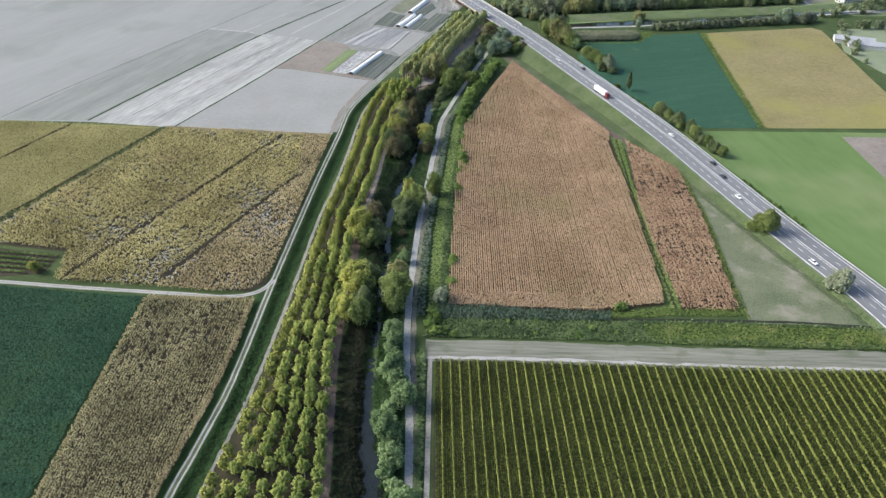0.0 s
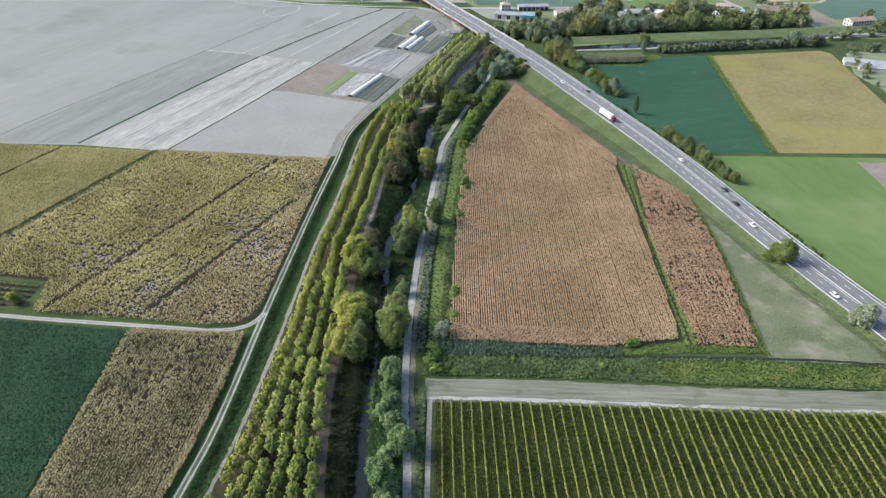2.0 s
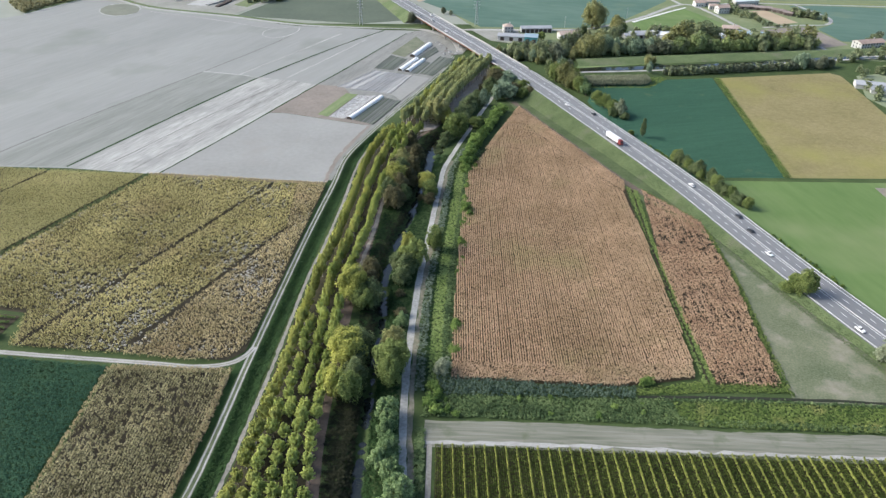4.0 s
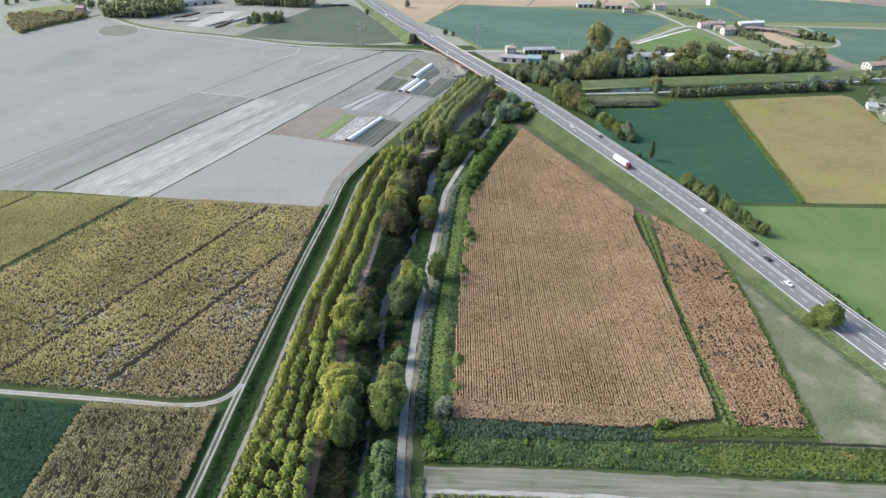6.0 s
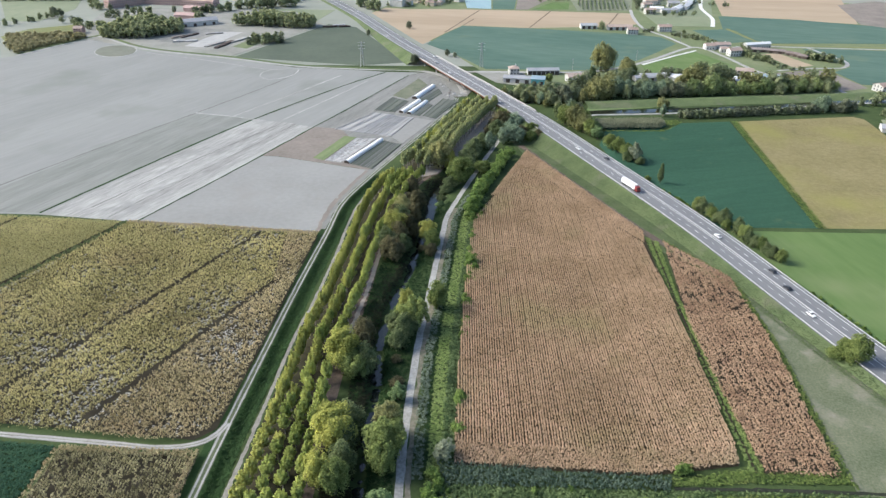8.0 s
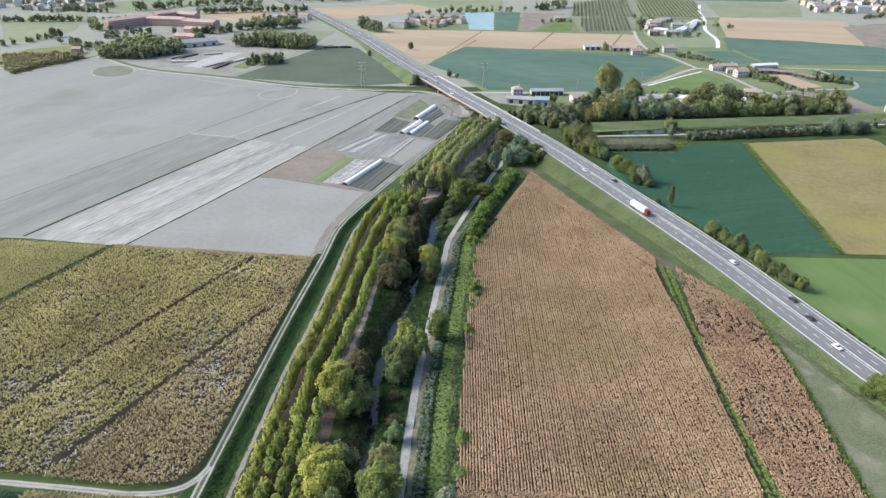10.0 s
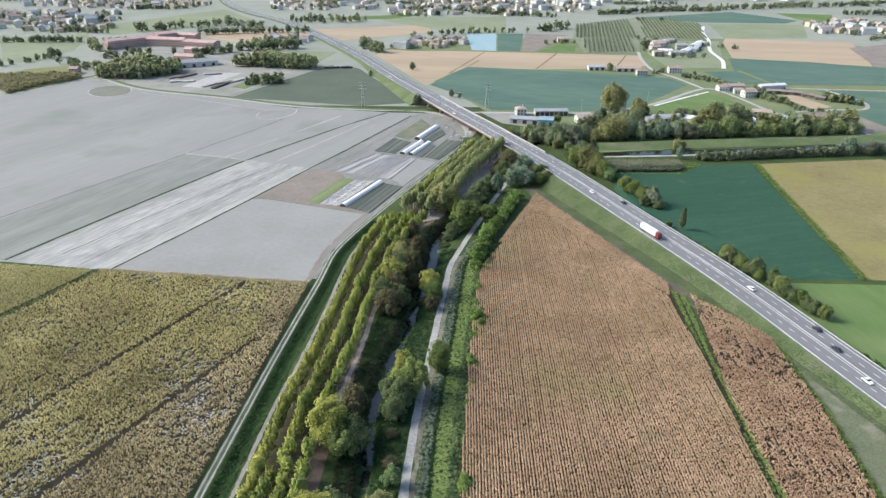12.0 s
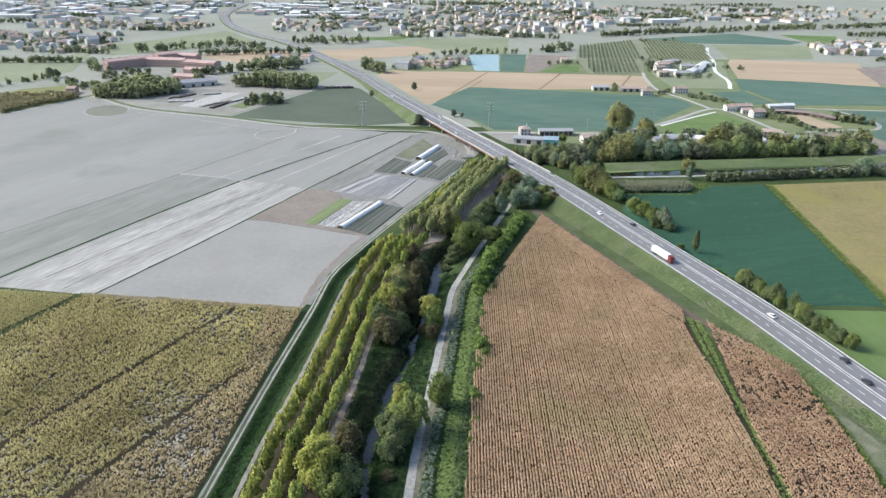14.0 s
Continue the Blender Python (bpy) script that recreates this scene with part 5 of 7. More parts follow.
FAR.append(("field_mid_green", [(-613, 1296), (-473, 1575), (-372, 1418), (-465, 1257), (-536, 1212)], "pale_green", "pale green field beyond the factory"))
FAR.append(("field_mid_brown", [(-403, 1209), (-376, 1263), (-280, 1283), (-253, 1206), (-322, 1143)], "straw", "pale brown field"))
FAR.append(("field_mid_grass", [(-302, 1077), (-162, 1071), (-174, 985), (-215, 1058)], "pale_green", "pale green plot with rows"))
FAR.append(("field_north_brown", [(-252, 1285), (-51, 1359), (-38, 1266), (-170, 1176)], "straw", "pale brown field"))
FAR.append(("field_north_grass", [(-160, 1451), (94, 1489), (78, 1241), (-30, 1301)], "pale_green", "pale green field"))
FAR.append(("field_blue_net", [(16, 1256), (64, 1260), (56, 1090), (22, 1096)], "blue_net", "plot under blue-grey netting"))
FAR.append(("field_net_grey", [(66, 1260), (108, 1262), (88, 1088), (58, 1090)], "teal", "blue-green vegetable strips"))
FAR.append(("field_sand", [(111, 1262), (177, 1250), (150, 1180), (107, 1087), (90, 1086)], "soil_brown", "pale bare plot"))
FAR.append(("field_small_green", [(113, 1087), (150, 1150), (175, 1150), (165, 1090)], "meadow", "green garden plot"))
FAR.append(("field_orchard_ground", [(182, 1222), (176, 1081), (253, 1086), (282, 1215), (388, 1212), (437, 1409), (403, 1449), (340, 1489), (210, 1377)], "orchard_floor", "grey-green orchard ground"))
FAR.append(("field_east_green", [(340, 1495), (562, 1604), (637, 1466), (597, 1425), (450, 1430)], "teal", "blue-green far field"))
FAR.append(("field_east_pale", [(452, 1411), (620, 1407), (553, 1240), (419, 1232)], "pale_green", "pale green field by the lane"))
FAR.append(("field_east_brown", [(401, 1186), (420, 1230), (600, 1198), (589, 1170), (524, 997), (367, 1049)], "straw", "brown striped stubble field"))
FAR.append(("field_small_teal", [(297, 950), (337, 956), (347, 934), (352, 889), (312, 876), (304, 893)], "teal", "small blue-green field by the dike"))
FAR.append(("field_east_teal", [(361, 1046), (451, 1027), (522, 991), (600, 960), (660, 930), (560, 878), (496, 880), (431, 880), (365, 877), (353, 892), (349, 950), (337, 958)], "teal", "blue-green field"))
FAR.append(("field_loop_teal", [(387, 849), (427, 850), (478, 842), (620, 820), (560, 690), (405, 700), (378, 704), (375, 749), (401, 770), (404, 788), (398, 796)], "teal", "blue-green field beside the curved track"))
FAR.append(("field_east_grey", [(568, 1143), (640, 1180), (780, 1120), (700, 930), (605, 962), (547, 974), (526, 995)], "soil_brown", "pale grey-brown bare field"))
FAR.append(("field_east_yellow", [(647, 1590), (749, 1568), (702, 1471), (646, 1441)], "meadow", "bright green far field"))
FAR.append(("field_farm_yard", [(262, 975), (330, 972), (400, 1200), (290, 1200), (262, 1080)], "pale_green", "grassy farm plot"))
FAR.append(("field_grey_ground", [(-440, 885), (-345, 830), (-265, 795), (-228, 795), (-160, 965), (-220, 1060), (-480, 1080)], "yard_grass", "worn ground round the sheds"))
FAR.append(("field_white_yard", [(-293, 838), (-268, 832), (-249, 916), (-274, 915)], "concrete", "pale concrete storage pad"))
FAR.append(("field_dark_yard", [(-330, 858), (-306, 856), (-284, 902), (-262, 925), (-300, 936), (-326, 925)], "garden_soil", "dark trodden ground beside the sheds"))
FAR.append(("field_yard_strip", [(-240, 838), (-222, 905), (-214, 902), (-206, 878), (-222, 828)], "garden_grass", "weedy strip in the storage yard"))
FAR.append(("field_bridge_yard", [(-30, 733), (-16, 733), (-6, 700), (4, 652), (14, 655), (24, 690), (14, 734)], "garden_soil", "bare ground under the bridge"))
FAR.append(("field_farm_court", [(22, 742), (42, 700), (62, 690), (74, 700), (70, 742)], "yard_grass", "pale farm court"))
FAR.append(("field_gold_far", [(-290, 1420), (-180, 1480), (-60, 1520), (-120, 1440)], "meadow", "bright yellow-green strip"))
FAR.append(("field_canal_bank", [(110, 615), (118, 640), (220, 652), (420, 678), (420, 660), (342, 655), (194, 632)], "meadow", "green canal levee"))
M["garden_grass"] = material("garden_grass", (0.115, 0.15, 0.07), (0.20, 0.225, 0.125), 0.02, 0.25, third=((0.22, 0.21, 0.15), 0.04, 0.6, 4))
M["grove_brown"] = material("browning_grove_leaves", (0.27, 0.26, 0.14), (0.50, 0.46, 0.27), 0.05, 0.4, island=0.6, through_light=0.45)
M["olive"] = material("dull_green_crop", (0.08, 0.10, 0.075), (0.115, 0.135, 0.10), 0.02, 0.2)
M["olive_yellow"] = material("rough_yellow_grass", (0.15, 0.17, 0.07), (0.24, 0.24, 0.10), 0.02, 0.3)
M["straw"] = material("straw_crop", (0.31, 0.245, 0.17), (0.42, 0.335, 0.24), 0.02, 0.15, stretch=(radians(-10), 6, 1))
M["teal"] = material("blue_green_crop", (0.065, 0.120, 0.092), (0.112, 0.170, 0.135), 0.015, 0.12, stretch=(radians(70), 1, 4), third=((0.16, 0.195, 0.125), 0.012, 0.56, 4), fine_amount=0.5)
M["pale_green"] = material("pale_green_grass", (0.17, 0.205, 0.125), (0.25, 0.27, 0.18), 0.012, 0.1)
M["blue_net"] = material("blue_netting", (0.22, 0.34, 0.38), (0.32, 0.42, 0.45), 0.02, 0.2, stretch=(radians(10), 1, 12))
M["orchard_floor"] = material("orchard_ground", (0.17, 0.19, 0.13), (0.24, 0.25, 0.18), 0.03, 0.2)
M["yard_grass"] = material("worn_yard", (0.19, 0.192, 0.165), (0.32, 0.315, 0.285), 0.03, 0.2)
for k, (name, poly, mat, label) in enumerate(FAR):
    structure(name, slab(name, poly, 0.13 + 0.004 * k, mat), label, "field")

# lanes and far roads
M["furrow_brown"] = material("brown_gap", (0.15, 0.12, 0.08), (0.23, 0.18, 0.13), 0.1, 0.6)
M["white_strip"] = material("bright_concrete", (0.55, 0.55, 0.53), (0.72, 0.72, 0.70), 0.1, 0.8)


def lane(name, pts, w, mat, label):
    structure(name, ribbon(name, smooth_line(pts, 6), [-w, 0, w], [0.27, 0.3, 0.27], mat, 0.15), label, "road")


lane("lane_north", [(5, 738), (31, 738), (127, 741), (168, 760), (210, 795), (257, 846), (277, 850), (289, 808), (297, 761), (309, 731), (345, 690), (348, 664)], 2.4, "gravel", "pale lane along the fields")
lane("lane_east", [(266, 855), (254, 909), (239, 956), (242, 1025), (252, 1090)], 2.2, "concrete", "pale lane to the farm")
lane("lane_orchard", [(431, 1372), (405, 1290), (385, 1200), (366, 1140), (355, 1097), (347, 1030), (329, 972)], 2.6, "white_strip", "bright white farm lane")
lane("lane_dike", [(343, 961), (347, 914), (358, 877), (400, 866), (560, 850)], 2.0, "olive_yellow", "yellow grassy dike line")
lane("lane_loop", [(321, 753), (361, 763), (391, 766), (406, 788), (405, 808), (395, 858)], 1.8, "gravel", "curved pale farm track")
lane("lane_right", [(342, 676), (352, 657), (398, 656), (470, 660)], 2.0, "gravel", "pale lane beside the canal")
lane("lane_white", [(193, 772), (230, 806), (267, 838)], 1.5, "white_strip", "white strip beside the meadow")
lane("lane_levee", [(-451, 790), (-415, 877), (-400, 880), (-328, 822), (-228, 785), (-154, 755), (-89, 745), (-26, 738), (5, 700), (12, 660)], 3.0, "gravel", "pale gravel road along the field edge")
lane("canal_road", [(98, 600), (114, 605), (168, 610), (213, 617), (258, 623), (309, 637), (420, 655)], 1.5, "gravel", "pale canal road")
lane("lane_far_east", [(290, 848), (340, 862), (400, 856), (560, 843)], 2.0, "gravel", "pale far lane")
for pts in ([(97, 956), (137, 1073)], [(-8, 924), (39, 1078)], [(16, 972), (30, 1013)], [(196, 970), (229, 1062)]):
    structure("maize_gap", ribbon("maize_gap", smooth_line(pts, 8), [-1.1, 1.1], [0.29, 0.29], "furrow_brown", 0.2), "dark gap between maize plots", "track")
structure("canal", ribbon("canal", smooth_line([(100, 607), (116, 612), (170, 618.5), (225, 626), (285, 636), (335, 648), (420, 663)], 5), [-4.6, 0, 4.6], [0.22, 0.22, 0.22], "water", 0.3), "still grey canal below the levee", "canal")
structure("levee", ribbon("levee", smooth_line([(112, 632), (160, 638), (220, 647), (348, 664), (430, 676)], 6), [-12, -3, 0, 3, 12], [0.1, 2.4, 2.6, 2.4, 0.1], "verge"), "green grassy canal levee", "bank")
structure("levee_road_bank", ribbon("levee_road_bank", smooth_line([(-455, 794), (-415, 884), (-400, 887), (-328, 829), (-228, 792), (-154, 761), (-89, 750), (-26, 744)], 6), [-2, 0, 2.5, 5], [0.1, 0.7, 0.7, 0.1], "verge"), "grassy ridge beside the field road", "bank")

M["hollow_weeds"] = material("hollow_weeds", (0.14, 0.15, 0.115), (0.21, 0.215, 0.175), 0.05, 0.3)
M["furrow"] = material("furrow_soil", (0.13, 0.135, 0.12), (0.20, 0.20, 0.185), 0.1, 0.6)
# brown rims of the rolled soil and a grassy hollow in the bare field
for pts, w in (([(-172, 405.5), (-126, 400.5), (-72, 396)], 1.5), ([(-71, 397), (-68.5, 425), (-66, 440), (-58, 470), (-54, 484)], 1.3)):
    structure("field_rim", ribbon("field_rim", smooth_line(pts, 5), [-w, w], [0.115, 0.115], "soil_brown", 0.4), "brown rim of the bare field", "track")
hollow = [(-358 + 22 * math.cos(a) - 7 * math.sin(a), 813 + 27 * math.sin(a)) for a in np.linspace(0, 2 * math.pi, 30)[:-1]]
structure("field_hollow", slab("field_hollow", hollow, 0.19, "hollow_weeds"), "round grassy hollow in the bare field", "field")
structure("hollow_rim", ribbon("hollow_rim", np.array([*hollow, hollow[0]]), [-0.7, 0, 0.7], [0.12, 0.45, 0.12], "soil_white", 0.3), "pale earth rim round the hollow", "bank")
# lines across the bare soil
for k, (pts, w, mat, label) in enumerate([
    ([(-290, 420), (-275, 455), (-246, 516), (-204, 599), (-159, 694), (-146, 738)], 0.7, "furrow", "dark furrow across the soil"), ([(-231, 416), (-188, 514), (-153, 587), (-99, 681), (-63, 734)], 0.9, "bank", "weedy margin beside the pale soil"),
    ([(-172, 407), (-140, 480), (-103, 570), (-88, 605), (-40, 724)], 0.6, "bank", "dark weedy field margin"), ([(-204, 602), (-171, 593), (-144, 583), (-120, 577)], 0.9, "soil_white", "pale track across bare soil"),
    ([(-171, 593), (-138, 655), (-104, 721)], 1.1, "soil_white", "pale track across bare soil"), ([(-131, 584), (-95, 661), (-68, 724)], 1.1, "soil_white", "pale track across bare soil"),
    ([(-205, 424), (-170, 500), (-132, 572)], 0.35, "furrow", "dark furrow across the pale soil"), ([(-190, 412), (-158, 486), (-118, 576)], 0.22, "furrow", "faint furrow across the pale soil"), ([(-150, 590), (-112, 655), (-74, 728)], 0.35, "furrow", "dark furrow across the soil"),
    ([(-322, 806), (-269, 784), (-228, 765), (-179, 741), (-155, 745), (-148, 740), (-149, 724), (-156, 711), (-169, 704), (-180, 716), (-180, 732), (-174, 739)], 0.75, "soil_white", "pale loop of a track"),
]):
    structure("field_line", ribbon("field_line", smooth_line(pts, 6), [-w, w], [0.125 + 0.005 * k] * 2, mat, 0.16), label, "track")
# ---- buildings ----
M["plaster"] = material("white_plaster", (0.44, 0.435, 0.415), (0.64, 0.63, 0.61), 0.3, 1.2, each=0.7)
M["plaster_warm"] = material("warm_plaster", (0.44, 0.38, 0.30), (0.60, 0.54, 0.44), 0.3, 1.2, each=0.6)
# brick red is lightened and dulled by haze painted over the factory
M["brick"] = material("red_brick", (0.40, 0.275, 0.245), (0.545, 0.40, 0.365), 0.1, 1.0, each=0.3)
M["roof_tile"] = material("clay_roof", (0.28, 0.21, 0.18), (0.44, 0.35, 0.30), 0.2, 1.5, each=0.6)
M["roof_grey"] = material("grey_roof", (0.26, 0.27, 0.29), (0.38, 0.39, 0.41), 0.1, 1.0, each=0.5)
# white roofs are greyed to imitate haze flattening the town's contrast
M["roof_white"] = material("pale_sheet_roof", (0.52, 0.53, 0.54), (0.72, 0.73, 0.74), 0.05, 0.6, each=0.6)
M["roof_blue"] = material("blue_sheet_roof", (0.22, 0.30, 0.36), (0.32, 0.41, 0.46), 0.1, 0.8)
M["old_board"] = material("weathered_boards", (0.10, 0.085, 0.075), (0.22, 0.19, 0.17), 0.3, 1.5)
M["old_roof"] = material("rusty_old_roof", (0.16, 0.13, 0.12), (0.30, 0.255, 0.235), 0.15, 1.2, each=0.6)
M["pane"] = material("window_glass", (0.03, 0.035, 0.04), (0.06, 0.065, 0.07), 0.5, 2, rough=0.08)
M["shutter"] = material("dark_door", (0.06, 0.05, 0.045), (0.11, 0.09, 0.08), 0.5, 2)
M["film"] = material("greenhouse_film", (0.82, 0.82, 0.80), (0.93, 0.93, 0.91), 0.1, 0.8, rough=0.5, through_light=0.12)
M["patchy_film"] = material("torn_white_film", (0.21, 0.20, 0.185), (0.54, 0.535, 0.52), 0.3, 1.1, stretch=(radians(-21), 0.7, 1.6), fine_amount=1.4)
M["strip_green"] = material("vegetable_green", (0.12, 0.16, 0.07), (0.22, 0.265, 0.135), 0.1, 0.7, stretch=(radians(-20), 0.5, 4))
M["meadow_dull"] = material("weedy_fallow", (0.11, 0.125, 0.08), (0.20, 0.205, 0.15), 0.1, 0.6)
M["net"] = material("dark_netting", (0.10, 0.11, 0.092), (0.165, 0.175, 0.15), 0.05, 0.6, stretch=(radians(-22), 1, 14))
M["mulch"] = material("striped_mulch_film", (0.25, 0.245, 0.235), (0.43, 0.425, 0.41), 0.2, 0.6, stretch=(radians(-24), 0.5, 14), fine_amount=0.7)


def box(bm, x, y, z, w, d, h):
    bmesh.ops.create_cube(bm, size=1, matrix=Matrix.Translation((x, y, z + h / 2)) @ Matrix.Diagonal((w, d, h, 1)))


def gable(name, w, d, z, rise, over, mat, thick=0.25):
    """A pitched roof along x with eaves, as one shell with thickness."""
    bm = bmesh.new()
    ends = []
    for x in (-w / 2 - over, w / 2 + over):
        low = z - rise * over / (d / 2)
        ring = [(x, -d / 2 - over, low), (x, 0, z + rise), (x, d / 2 + over, low), (x, d / 2 + over, low + thick), (x, 0, z + rise + thick * 1.3), (x, -d / 2 - over, low + thick)]
        ends.append([bm.verts.new(p) for p in ring])
    a, b = ends
    for i in range(6):
        j = (i + 1) % 6
        bm.faces.new((a[i], a[j], b[j], b[i]))
    for e in ends:
        bm.faces.new((e[0], e[1], e[4], e[5]))
        bm.faces.new((e[1], e[2], e[3], e[4]))
    return from_bm(name, bm, mat)


def hip(name, w, d, z, rise, over, mat):
    bm = bmesh.new()
    W, D = w / 2 + over, d / 2 + over
    r = max(w / 2 - d / 2, 0.4)
    base = [bm.verts.new(p) for p in ((-W, -D, z), (W, -D, z), (W, D, z), (-W, D, z))]
    low = [bm.verts.new((v.co.x, v.co.y, z - 0.2)) for v in base]
    t = [bm.verts.new((-r, 0, z + rise)), bm.verts.new((r, 0, z + rise))]
    bm.faces.new((base[0], base[1], t[1], t[0]))
    bm.faces.new((base[2], base[3], t[0], t[1]))
    bm.faces.new((base[1], base[2], t[1]))
    bm.faces.new((base[3], base[0], t[0]))
    for i in range(4):
        bm.faces.new((base[i], low[i], low[(i + 1) % 4], base[(i + 1) % 4]))
    bm.faces.new(low[::-1])
    return from_bm(name, bm, mat)


def walls_mesh(w, d, h, rise, mat):
    bm = bmesh.new()
    pts = [(-w / 2, -d / 2), (w / 2, -d / 2), (w / 2, d / 2), (-w / 2, d / 2)]
    lo = [bm.verts.new((x, y, -0.3)) for x, y in pts]
    hi = [bm.verts.new((x, y, h)) for x, y in pts]
    g = [bm.verts.new((x, 0, h + rise)) for x in (-w / 2, w / 2)]
    bm.faces.new((lo[0], lo[1], hi[1], hi[0]))
    bm.faces.new((lo[2], lo[3], hi[3], hi[2]))
    bm.faces.new((lo[1], lo[2], hi[2], g[1], hi[1]))
    bm.faces.new((lo[3], lo[0], hi[0], g[0], hi[3]))
    return from_bm("wall", bm, mat)


def house(w, d, h, rise, wall, roof, label, category="house", name="house", group="", windows=True, roof_kind="gable", doors=0, chimney=True):
    ob = tagged(new(name), label, category, group)
    part("wall", walls_mesh(w, d, h, rise * 0.95 if roof_kind == "gable" else 0, wall), ob)
    r = part("roof", gable("roof", w, d, h, rise, 0.5, roof) if roof_kind == "gable" else hip("roof", w, d, h, rise, 0.5, roof), ob)
    if chimney:
        bm = bmesh.new()
        box(bm, 0, 0, -0.5, 0.8, 0.6, 1.9)
        box(bm, 0, 0, 1.4, 1.0, 0.8, 0.15)
        c = part("chimney", from_bm("chimney", bm, wall), r)
        c.location = (w * 0.22, d * 0.12, h + rise * 0.75)
    if windows:
        bm = bmesh.new()
        box(bm, 0, 0, 0, 1.15, 0.16, 1.4)
        box(bm, 0, -0.06, -0.12, 1.4, 0.3, 0.1)
        me = from_bm("window", bm, "pane")
        for z in np.arange(1.0, h - 1.3, 2.9):
            for x in np.arange(-w / 2 + 1.8, w / 2 - 1.0, 3.0):
                for s in (-1, 1):
                    o = part("window", me, ob)
                    o.location = (x, s * d / 2, z)
            for y in np.arange(-d / 2 + 2.2, d / 2 - 1.2, 3.6):
                for s in (-1, 1):
                    o = part("window", me, ob)
                    o.matrix_basis = Matrix.Translation((s * w / 2, y, z)) @ Matrix.Rotation(radians(90), 4, "Z")
    if doors:
        # closed dark panels paint the shaded inside of the open bays
        bm = bmesh.new()
        box(bm, 0, 0, 0, 3.6, 0.25, min(3.4, h - 0.6))
        me = from_bm("door", bm, "shutter")
        for k in range(doors):
            o = part("door", me, ob, "dark open bay")
            o.location = (-w / 2 + (k + 0.5) * w / doors, -d / 2, 0)
    return ob


def put(ob, x, y, turn=0.0, s=1.0):
    ob.matrix_basis = Matrix.Translation((x, y, 0.25)) @ Matrix.Rotation(radians(turn), 4, "Z") @ Matrix.Diagonal((s, s, s, 1))
    return ob


# the hamlet by the bridge and along the lane
put(house(9, 9, 6.2, 2.0, "plaster", "roof_tile", "white two-storey house with a red tiled hip roof", roof_kind="hip"), 60, 731, 8)
put(house(30, 9, 4.2, 1.4, "plaster", "roof_grey", "long open farm shed with dark bays", "shed", "farm_shed", windows=False, doors=7, chimney=False), 88, 733, 4)
put(house(26, 10, 4.2, 1.5, "plaster", "roof_grey", "farm shed with a blue-grey roof", "shed", "farm_shed", windows=False, doors=3, chimney=False), 62, 703, -12)
put(house(12, 12, 5.5, 1.6, "teal_wall", "roof_blue", "small teal shed with a blue roof", "shed", "farm_shed", windows=False, doors=2, chimney=False) if M.setdefault("teal_wall", material("teal_sheet", (0.12, 0.36, 0.38), (0.2, 0.46, 0.47), 0.2, 1)) else None, 80, 697, -12)
put(house(18, 10, 5.0, 2.2, "plaster", "roof_tile", "pale farmhouse with a brown tiled roof"), 116, 708, 12)
put(house(22, 9, 4.0, 1.6, "plaster", "roof_grey", "grey-roofed farm building half hidden by trees", "shed", "farm_building", windows=False, chimney=False), 188, 716, 5)
put(house(22, 9, 4.0, 1.8, "plaster", "roof_white", "pale-roofed barn half hidden by trees", "barn", "barn", windows=False, chimney=False), 208, 713, -42)
put(house(15, 9, 5.5, 1.8, "plaster_warm", "roof_tile", "yellow farmhouse with a tiled roof"), 280, 732, -12)
put(house(26, 11, 3.6, 1.4, "plaster", "roof_blue", "low shed with a blue-grey sheet roof", "shed", "farm_shed", windows=False, doors=3, chimney=False), 296, 719, -14)
put(house(46, 7, 3.4, 1.2, "plaster", "roof_white", "long narrow white-roofed shed by the lane", "shed", "farm_shed", windows=False, doors=4, chimney=False), 263, 722, -84)
put(house(11, 9, 4.5, 1.8, "plaster", "roof_tile", "white house with a tiled roof by the lane"), 284, 846, 5)
put(house(17, 8, 4.5, 1.8, "plaster", "roof_tile", "long white row house with a brown roof"), 299, 851, 6)
put(house(8, 7, 4.0, 1.6, "plaster", "roof_tile", "small pale house with a tiled roof"), 295, 832, -8)
put(house(13, 9, 6.0, 2.0, "plaster", "roof_tile", "white two-storey house with a tiled roof"), 300, 816, 12)
put(house(30, 7, 5.0, 1.4, "plaster", "roof_white", "long white two-storey building", "building", "long_building"), 338, 852, 14)
for x, y, w, d, turn in [(334, 836, 16, 8, -8), (350, 830, 18, 7, -22), (363, 817, 14, 6, -48), (369, 806, 9, 6, -40)]:
    put(house(w, d, 2.8, 1.2, "old_board", "old_roof", "low dark wooden farm shed by the brown plot", "shed", "wooden_shed", "wooden farm sheds", windows=False, doors=2, chimney=False), x, y, turn)
put(house(20, 10, 4.0, 1.8, "plaster", "roof_grey", "grey-roofed farm building beside the field", "barn", "barn", windows=False, doors=3, chimney=False), 170, 957, 2)
put(house(30, 9, 4.0, 1.8, "plaster", "roof_tile", "farm shed with dark open bays", "shed", "farm_shed", windows=False, doors=4, chimney=False), 207, 950, 2)
put(house(12, 9, 5.5, 1.8, "plaster", "roof_tile", "white house with a brown roof"), 217, 925, 0)
put(house(15, 9, 6.0, 2.0, "plaster", "roof_tile", "white two-storey house with windows on all sides"), 260, 942, 0)
put(house(26, 12, 5.5, 2.0, "plaster", "roof_tile", "white farmhouse with a faded red roof by the canal"), 392, 684, 14)
put(house(30, 12, 3.0, 1.6, "plaster", "roof_grey", "low grey glasshouse with a ridged roof", "greenhouse", "glasshouse", windows=False, chimney=False), 340, 570, -20)
